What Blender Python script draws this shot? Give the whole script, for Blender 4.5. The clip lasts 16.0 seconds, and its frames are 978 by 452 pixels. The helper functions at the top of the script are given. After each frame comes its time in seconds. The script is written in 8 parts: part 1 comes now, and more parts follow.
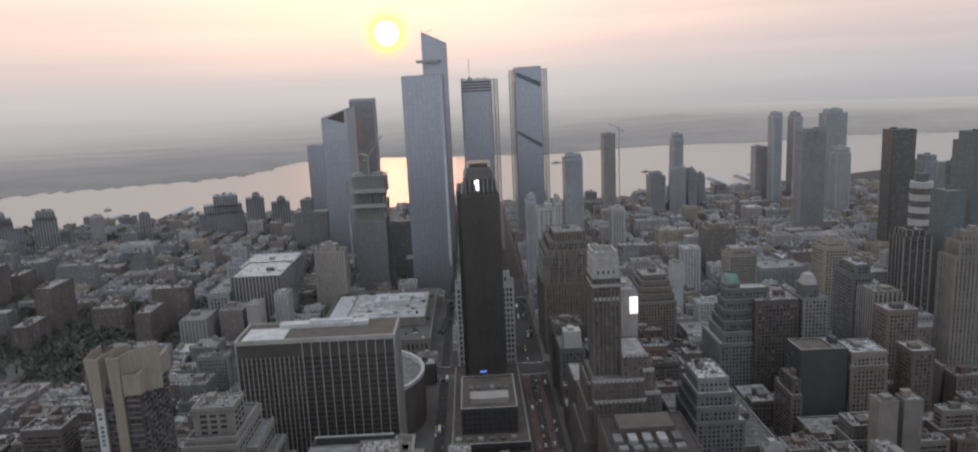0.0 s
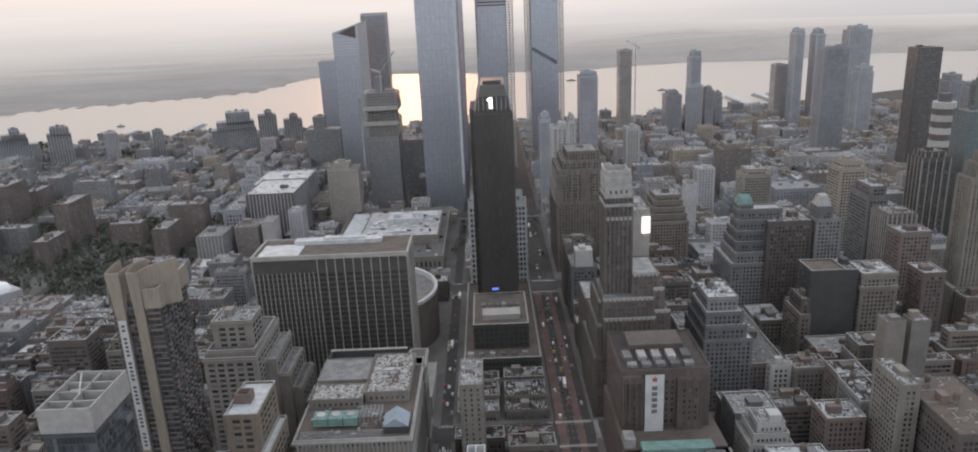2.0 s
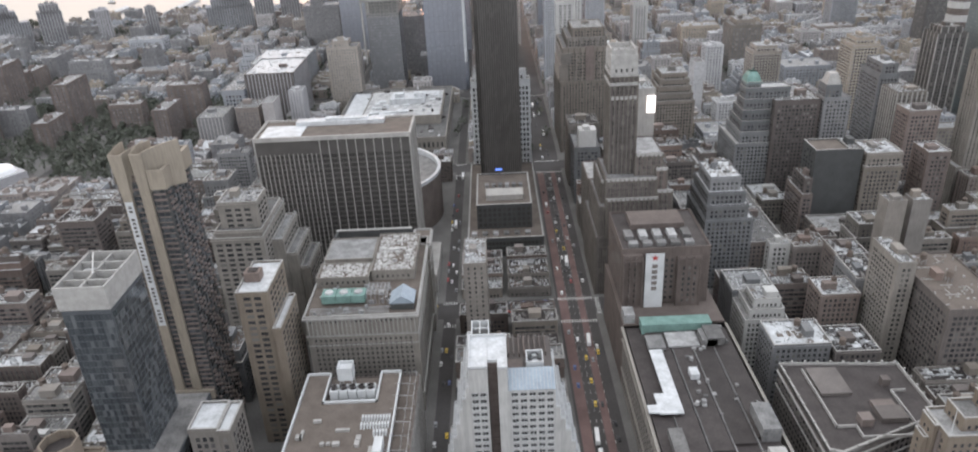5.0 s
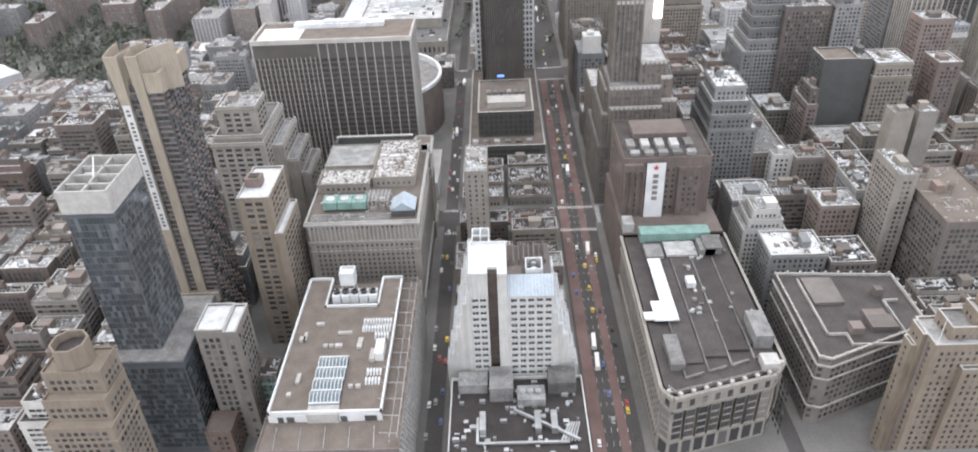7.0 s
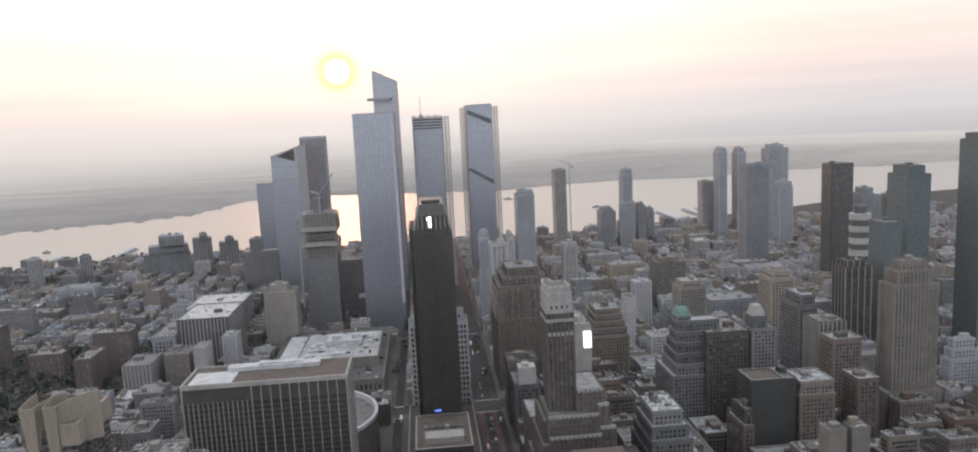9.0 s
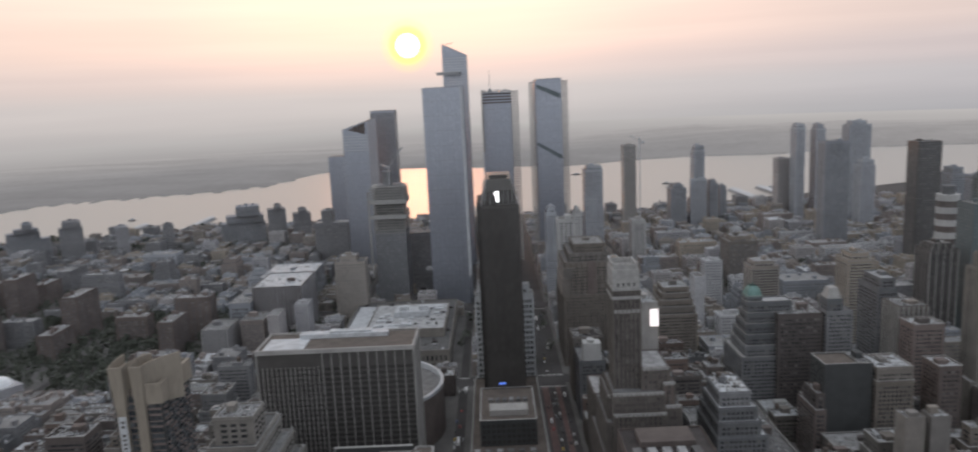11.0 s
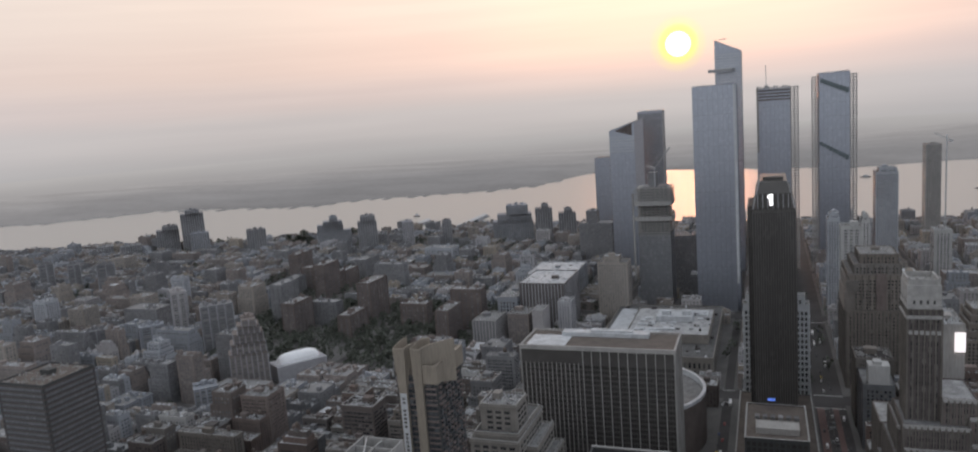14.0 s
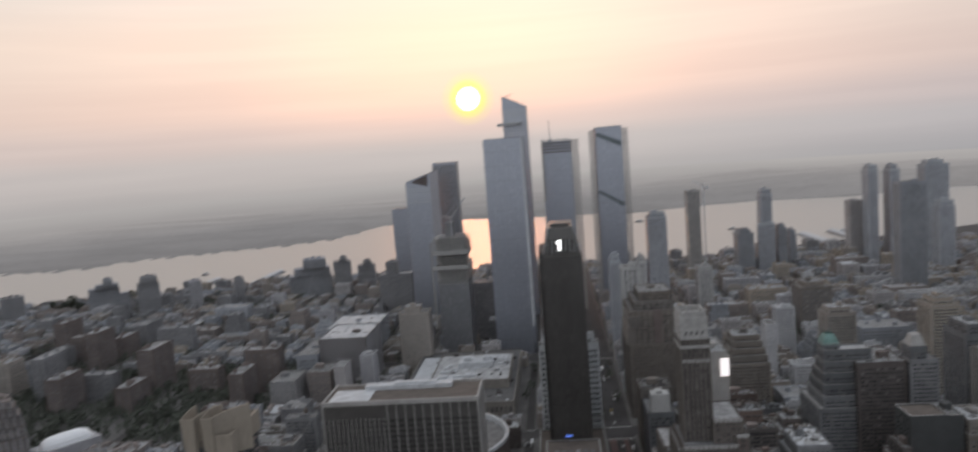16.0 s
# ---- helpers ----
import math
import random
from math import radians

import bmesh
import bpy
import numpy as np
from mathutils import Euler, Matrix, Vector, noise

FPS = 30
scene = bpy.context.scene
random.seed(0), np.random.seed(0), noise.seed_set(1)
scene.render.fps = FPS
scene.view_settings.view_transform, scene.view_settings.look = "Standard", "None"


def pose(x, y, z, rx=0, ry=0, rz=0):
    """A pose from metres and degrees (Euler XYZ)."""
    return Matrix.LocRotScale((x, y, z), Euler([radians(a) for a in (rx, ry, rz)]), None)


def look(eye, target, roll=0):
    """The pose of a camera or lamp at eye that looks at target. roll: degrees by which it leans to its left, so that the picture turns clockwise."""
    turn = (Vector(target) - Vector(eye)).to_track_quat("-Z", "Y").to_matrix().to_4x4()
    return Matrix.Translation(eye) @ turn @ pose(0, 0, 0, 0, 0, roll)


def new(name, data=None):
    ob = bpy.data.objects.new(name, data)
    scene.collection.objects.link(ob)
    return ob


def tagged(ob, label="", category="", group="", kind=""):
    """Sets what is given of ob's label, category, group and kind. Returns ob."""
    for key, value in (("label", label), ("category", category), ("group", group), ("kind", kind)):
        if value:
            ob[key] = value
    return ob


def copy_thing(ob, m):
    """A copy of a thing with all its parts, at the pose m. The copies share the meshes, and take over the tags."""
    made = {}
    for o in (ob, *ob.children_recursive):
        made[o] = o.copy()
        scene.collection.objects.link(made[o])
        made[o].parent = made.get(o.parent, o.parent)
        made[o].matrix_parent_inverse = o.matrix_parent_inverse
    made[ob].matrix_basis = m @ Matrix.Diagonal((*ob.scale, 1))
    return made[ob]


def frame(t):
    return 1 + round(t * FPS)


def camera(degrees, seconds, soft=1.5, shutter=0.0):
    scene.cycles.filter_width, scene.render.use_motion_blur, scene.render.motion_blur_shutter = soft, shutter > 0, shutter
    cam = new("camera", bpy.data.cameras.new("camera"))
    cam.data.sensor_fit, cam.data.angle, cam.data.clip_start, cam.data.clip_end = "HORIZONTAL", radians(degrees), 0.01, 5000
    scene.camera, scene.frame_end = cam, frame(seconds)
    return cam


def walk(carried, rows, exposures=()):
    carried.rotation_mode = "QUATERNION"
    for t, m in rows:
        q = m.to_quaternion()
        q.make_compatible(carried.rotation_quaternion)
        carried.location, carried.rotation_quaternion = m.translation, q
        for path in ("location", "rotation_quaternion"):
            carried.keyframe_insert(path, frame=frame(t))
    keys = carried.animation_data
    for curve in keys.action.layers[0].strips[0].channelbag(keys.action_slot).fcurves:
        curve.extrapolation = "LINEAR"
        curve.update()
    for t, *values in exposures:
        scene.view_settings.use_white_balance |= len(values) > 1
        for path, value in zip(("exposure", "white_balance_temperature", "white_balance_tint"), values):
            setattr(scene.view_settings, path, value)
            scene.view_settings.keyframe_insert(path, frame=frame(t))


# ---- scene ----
EXPO = ((0.0, 0.3, 6500, 10), (1.5, 0.62, 6600, 10), (3.0, 1.0, 6700, 10), (5.2, 1.5, 6750, 10), (7.4, 2.14, 6850, 11), (8.3, 2.14, 6880, 11), (8.7, 1.25, 6750, 10), (10.0, 0.3, 6550, 10), (12.5, 0.2, 6550, 10), (13.4, 0.1, 6550, 10), (14.7, 0.25, 6450, 10), (16.0, 0.1, 6600, 10))
FOV, EYE = 65.77, (0.0, 0.0, 302.0)
cam = camera(FOV, 16.0, soft=1.9, shutter=0.8)
# seconds, yaw, pitch, roll
PATH = (
    (0.0, -1.54, -10.89, 2.53),
    (0.5, -1.66, -12.55, 2.01),
    (1.0, -1.47, -13.90, 2.21),
    (1.5, -1.42, -16.10, 2.69),
    (2.0, -0.50, -16.99, 2.36),
    (2.5, -0.59, -17.66, 2.06),
    (3.0, 0.08, -19.34, 1.26),
    (3.5, 0.50, -20.67, 1.26),
    (4.0, -0.25, -22.48, 2.65),
    (4.5, 0.02, -24.37, 3.10),
    (5.0, -0.34, -26.01, 2.60),
    (5.2, -0.34, -26.62, 2.86),
    (7.3, 0.03, -33.20, 2.07),
    (7.5, -0.33, -32.18, 2.30),
    (8.0, -1.22, -26.69, 1.31),
    (8.5, -6.20, -14.39, 1.19),
    (8.7, -5.74, -10.54, 2.68),
    (9.1, -5.00, -8.20, 2.60),
    (9.9, -3.20, -8.60, 2.50),
    (10.8, -1.24, -9.96, 2.53),
    (11.0, -0.03, -9.96, 2.59),
    (11.5, 4.19, -8.88, 2.58),
    (12.0, 6.73, -9.40, 2.66),
    (12.5, 9.44, -8.95, 3.00),
    (13.0, 14.34, -7.84, 2.85),
    (13.5, 17.87, -7.44, 3.53),
    (14.0, 19.80, -8.71, 4.16),
    (14.5, 19.67, -9.94, 4.15),
    (15.0, 14.47, -9.69, 4.23),
    (15.5, 8.83, -8.31, 4.32),
    (16.0, 4.50, -5.95, 4.23),
)
walk(cam, [(t, pose(*EYE, 90 + p, r, y)) for t, y, p, r in PATH], exposures=EXPO)

# ---- world, sun ----
SUN_AZ, SUN_EL = radians(-5.8), radians(3.7)
SUN_DIR = Vector((math.sin(SUN_AZ) * math.cos(SUN_EL), math.cos(SUN_AZ) * math.cos(SUN_EL), math.sin(SUN_EL)))


def hazy_evening_sky():
    w = bpy.data.worlds.new("sky")
    scene.world = w
    w.use_nodes = True
    nt = w.node_tree
    nt.nodes.clear()

    def node(kind, **kw):
        n = nt.nodes.new(kind)
        for k, v in kw.items():
            if k == "op":
                n.operation = v
            elif k == "blend":
                n.blend_type = v
        return n

    link = nt.links.new
    tc = node("ShaderNodeTexCoord")
    sep = node("ShaderNodeSeparateXYZ")
    link(tc.outputs["Generated"], sep.inputs[0])

    def ramp(src, lo, hi, stops):
        mr = node("ShaderNodeMapRange")
        link(src, mr.inputs[0])
        mr.inputs[1].default_value, mr.inputs[2].default_value = lo, hi
        cr = node("ShaderNodeValToRGB")
        cr.color_ramp.interpolation = "EASE"
        el = cr.color_ramp.elements
        while len(el) < len(stops):
            el.new(0.5)
        for e, (p, c) in zip(el, stops):
            e.position, e.color = p, (*c, 1)
        link(mr.outputs[0], cr.inputs[0])
        return cr.outputs[0]

    def mix(fac, a, b, blend="MIX"):
        m = node("ShaderNodeMix", blend=blend)
        m.data_type = "RGBA"
        for sock, v in ((0, fac), (6, a), (7, b)):
            if isinstance(v, (int, float)):
                m.inputs[sock].default_value = v
            elif isinstance(v, tuple):
                m.inputs[sock].default_value = (*v, 1)
            else:
                link(v, m.inputs[sock])
        return m.outputs[2]

    # western half: grey-mauve haze at the horizon, cream above
    west = ramp(sep.outputs[2], -0.05, 0.45, SKY_WEST)
    east = ramp(sep.outputs[2], -0.05, 0.60, SKY_EAST)
    side = ramp(sep.outputs[1], -0.2, 0.9, ((0.0, (0, 0, 0)), (1.0, (1, 1, 1))))
    sky = mix(side, east, west)
    across = ramp(sep.outputs[0], -0.6, 0.6, ((0.0, (0.92, 0.92, 0.92)), (0.3, (0.98, 0.975, 0.97)), (0.5, (1, 1, 1)), (1.0, (0.80, 0.83, 0.88))))
    sky = mix(1.0, sky, across, "MULTIPLY")
    # long faint streaks of haze over the far shore
    mp = node("ShaderNodeMapping")
    link(tc.outputs["Generated"], mp.inputs[0])
    mp.inputs[3].default_value = (1.6, 1.6, 34)
    nz = node("ShaderNodeTexNoise")
    nz.inputs["Scale"].default_value, nz.inputs["Detail"].default_value = 2.2, 5
    link(mp.outputs[0], nz.inputs[0])
    streak = ramp(nz.outputs[0], 0.35, 0.75, ((0.0, (0.975, 0.975, 0.98)), (1.0, (1.02, 1.02, 1.02))))
    sky = mix(1.0, sky, streak, "MULTIPLY")
    # aureole and disc; disc and yellow ring widened to paint in lens bloom
    dot = node("ShaderNodeVectorMath", op="DOT_PRODUCT")
    nrm = node("ShaderNodeVectorMath", op="NORMALIZE")
    link(tc.outputs["Generated"], nrm.inputs[0])
    link(nrm.outputs[0], dot.inputs[0])
    dot.inputs[1].default_value = SUN_DIR
    cosd = lambda d: math.cos(radians(d))
    wide = ramp(dot.outputs["Value"], cosd(34), cosd(2), ((0.0, (0, 0, 0)), (0.7, (0.06, 0.032, 0.022)), (1.0, (0.17, 0.09, 0.05))))
    ring = ramp(dot.outputs["Value"], cosd(2.1), cosd(0.75), ((0.0, (0, 0, 0)), (0.5, (0.18, 0.18, 0.18)), (0.8, (0.65, 0.65, 0.65)), (1.0, (0.8, 0.8, 0.8))))
    disc = ramp(dot.outputs["Value"], cosd(0.95), cosd(0.65), ((0.0, (0, 0, 0)), (1.0, (3.0, 2.8, 2.6))))
    # the haze near the horizon swallows the glow
    clear = ramp(sep.outputs[2], -0.01, 0.07, ((0.0, (0, 0, 0)), (1.0, (1, 1, 1))))
    wide = mix(1.0, wide, clear, "MULTIPLY")
    sky = mix(1.0, sky, wide, "ADD")
    sky = mix(ring, sky, (1.02, 0.96, 0.22))
    sky = mix(1.0, sky, disc, "ADD")
    tex = node("ShaderNodeTexSky")
    tex.sky_type = "NISHITA"
    tex.sun_disc = False
    tex.sun_elevation, tex.sun_rotation = SUN_EL, SUN_AZ
    tex.air_density, tex.dust_density = 2.0, 6.0
    b1, b2, add = node("ShaderNodeBackground"), node("ShaderNodeBackground"), node("ShaderNodeAddShader")
    link(sky, b1.inputs[0])
    b1.inputs[1].default_value = 1.0
    link(mix(1.0, tex.outputs[0], clear, "MULTIPLY"), b2.inputs[0])
    b2.inputs[1].default_value = 0.018
    link(b1.outputs[0], add.inputs[0])
    link(b2.outputs[0], add.inputs[1])
    out = node("ShaderNodeOutputWorld")
    link(add.outputs[0], out.inputs[0])


SKY_WEST = ((0.0, (0.42, 0.402, 0.398)), (0.10, (0.56, 0.515, 0.50)), (0.16, (0.66, 0.56, 0.525)), (0.24, (0.78, 0.63, 0.56)), (0.38, (0.87, 0.73, 0.645)), (0.6, (0.80, 0.77, 0.74)), (1.0, (0.66, 0.68, 0.72)))
SKY_EAST = ((0.0, (0.51, 0.53, 0.56)), (0.12, (0.595, 0.617, 0.668)), (0.5, (0.655, 0.683, 0.745)), (1.0, (0.67, 0.705, 0.767)))
hazy_evening_sky()
sun = new("sun", bpy.data.lights.new("sun", "SUN"))
sun.data.energy, sun.data.angle, sun.data.color = 0.5, radians(10), (1.0, 0.40, 0.20)
sun.matrix_world = look(SUN_DIR * 100, (0, 0, 0))

# ---- materials ----
def material(name, base, rough=0.85, var=0.18, scale=0.12, fine=1.6, rand=0.0, spec=0.3, metal=0.0, bump=0.15, tint=None, streak=0.0):
    """A weathered surface: base colour with broad stains and fine grain; rand: spread of brightness from thing to thing."""
    m = bpy.data.materials.new(name)
    m.use_nodes = True
    nt = m.node_tree
    bs = nt.nodes["Principled BSDF"]
    bs.inputs["Roughness"].default_value, bs.inputs["Metallic"].default_value = rough, metal
    bs.inputs["Specular IOR Level"].default_value = spec
    link, N = nt.links.new, nt.nodes.new
    geo = N("ShaderNodeNewGeometry")
    n1, n2 = N("ShaderNodeTexNoise"), N("ShaderNodeTexNoise")
    n1.inputs["Scale"].default_value, n1.inputs["Detail"].default_value = scale, 5
    n2.inputs["Scale"].default_value, n2.inputs["Detail"].default_value = fine, 3
    link(geo.outputs["Position"], n1.inputs[0])
    mp = N("ShaderNodeMapping")
    link(geo.outputs["Position"], mp.inputs[0])
    mp.inputs[3].default_value = (1, 1, 0.12 if streak else 1)
    link(mp.outputs[0], n2.inputs[0])
    add = N("ShaderNodeMath")
    add.operation = "MULTIPLY_ADD"
    link(n2.outputs[0], add.inputs[0])
    add.inputs[1].default_value = 0.7 + streak
    link(n1.outputs[0], add.inputs[2])
    mr = N("ShaderNodeMapRange")
    link(add.outputs[0], mr.inputs[0])
    mid = 0.5 + 0.5 * (0.7 + streak)
    mr.inputs[1].default_value, mr.inputs[2].default_value = mid - 0.3, mid + 0.3
    mr.inputs[3].default_value, mr.inputs[4].default_value = 1 - var, 1 + var
    oi = N("ShaderNodeObjectInfo")
    mr2 = N("ShaderNodeMapRange")
    link(oi.outputs["Random"], mr2.inputs[0])
    mr2.inputs[3].default_value, mr2.inputs[4].default_value = 1 - rand, 1 + rand
    mul = N("ShaderNodeMath")
    mul.operation = "MULTIPLY"
    link(mr.outputs[0], mul.inputs[0])
    link(mr2.outputs[0], mul.inputs[1])
    vm = N("ShaderNodeVectorMath")
    vm.operation = "SCALE"
    if tint:
        mx = N("ShaderNodeMix")
        mx.data_type = "RGBA"
        mx.inputs[6].default_value, mx.inputs[7].default_value = (*base, 1), (*tint, 1)
        w = N("ShaderNodeMath")
        w.operation = "FRACT"
        m7 = N("ShaderNodeMath")
        m7.operation = "MULTIPLY"
        link(oi.outputs["Random"], m7.inputs[0])
        m7.inputs[1].default_value = 7.31
        link(m7.outputs[0], w.inputs[0])
        link(w.outputs[0], mx.inputs[0])
        link(mx.outputs[2], vm.inputs[0])
    else:
        vm.inputs[0].default_value = base
    link(mul.outputs[0], vm.inputs["Scale"])
    link(vm.outputs[0], bs.inputs["Base Color"])
    if bump:
        bp = N("ShaderNodeBump")
        bp.inputs["Strength"].default_value, bp.inputs["Distance"].default_value = bump, 0.1
        link(n2.outputs[0], bp.inputs["Height"])
        link(bp.outputs[0], bs.inputs["Normal"])
    return m


def glazing(name, dark, light, share=0.25, rough=0.12, spec=0.6, metal=0.0):
    """Window glass; from pane to pane dark rooms and drawn blinds."""
    m = bpy.data.materials.new(name)
    m.use_nodes = True
    nt = m.node_tree
    bs = nt.nodes["Principled BSDF"]
    bs.inputs["Roughness"].default_value, bs.inputs["Specular IOR Level"].default_value = rough, spec
    bs.inputs["Metallic"].default_value = metal
    geo = nt.nodes.new("ShaderNodeNewGeometry")
    cr = nt.nodes.new("ShaderNodeValToRGB")
    cr.color_ramp.interpolation = "LINEAR"
    e = cr.color_ramp.elements
    e[0].position, e[0].color = 0.0, (*dark, 1)
    e[1].position, e[1].color = 1.0, (*light, 1)
    k = e.new(1 - share)
    k.color = (*[a * 0.75 + b * 0.25 for a, b in zip(dark, light)], 1)
    nt.links.new(geo.outputs["Random Per Island"], cr.inputs[0])
    nt.links.new(cr.outputs[0], bs.inputs["Base Color"])
    return m


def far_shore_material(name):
    """Wooded, built land across the river; haze painted as emission, paling towards the horizon."""
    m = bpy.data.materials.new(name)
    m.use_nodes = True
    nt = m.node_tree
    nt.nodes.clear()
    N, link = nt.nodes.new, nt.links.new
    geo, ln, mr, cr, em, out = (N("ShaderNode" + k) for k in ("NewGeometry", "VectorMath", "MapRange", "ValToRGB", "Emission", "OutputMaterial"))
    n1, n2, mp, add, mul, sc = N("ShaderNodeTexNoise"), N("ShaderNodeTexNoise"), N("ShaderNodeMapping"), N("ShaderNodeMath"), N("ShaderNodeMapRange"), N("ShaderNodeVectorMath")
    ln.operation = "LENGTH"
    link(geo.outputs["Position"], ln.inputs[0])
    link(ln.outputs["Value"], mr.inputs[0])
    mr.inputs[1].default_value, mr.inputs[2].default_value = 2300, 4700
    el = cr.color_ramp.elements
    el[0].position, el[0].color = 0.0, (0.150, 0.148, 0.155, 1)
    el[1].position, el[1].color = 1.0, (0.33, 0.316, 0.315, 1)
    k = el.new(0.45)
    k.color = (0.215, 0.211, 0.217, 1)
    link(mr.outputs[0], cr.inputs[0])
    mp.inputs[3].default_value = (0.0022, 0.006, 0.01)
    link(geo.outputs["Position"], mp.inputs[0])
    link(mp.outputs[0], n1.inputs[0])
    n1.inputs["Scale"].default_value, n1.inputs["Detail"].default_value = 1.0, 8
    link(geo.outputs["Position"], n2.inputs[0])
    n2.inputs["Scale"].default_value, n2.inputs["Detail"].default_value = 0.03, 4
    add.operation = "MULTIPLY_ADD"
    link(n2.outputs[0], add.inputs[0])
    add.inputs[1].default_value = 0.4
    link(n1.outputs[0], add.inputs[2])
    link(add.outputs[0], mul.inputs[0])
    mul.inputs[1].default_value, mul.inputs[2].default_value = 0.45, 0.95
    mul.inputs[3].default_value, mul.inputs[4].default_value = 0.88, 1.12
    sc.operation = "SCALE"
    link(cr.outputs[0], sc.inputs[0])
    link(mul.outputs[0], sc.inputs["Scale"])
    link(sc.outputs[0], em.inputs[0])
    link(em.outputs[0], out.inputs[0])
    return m


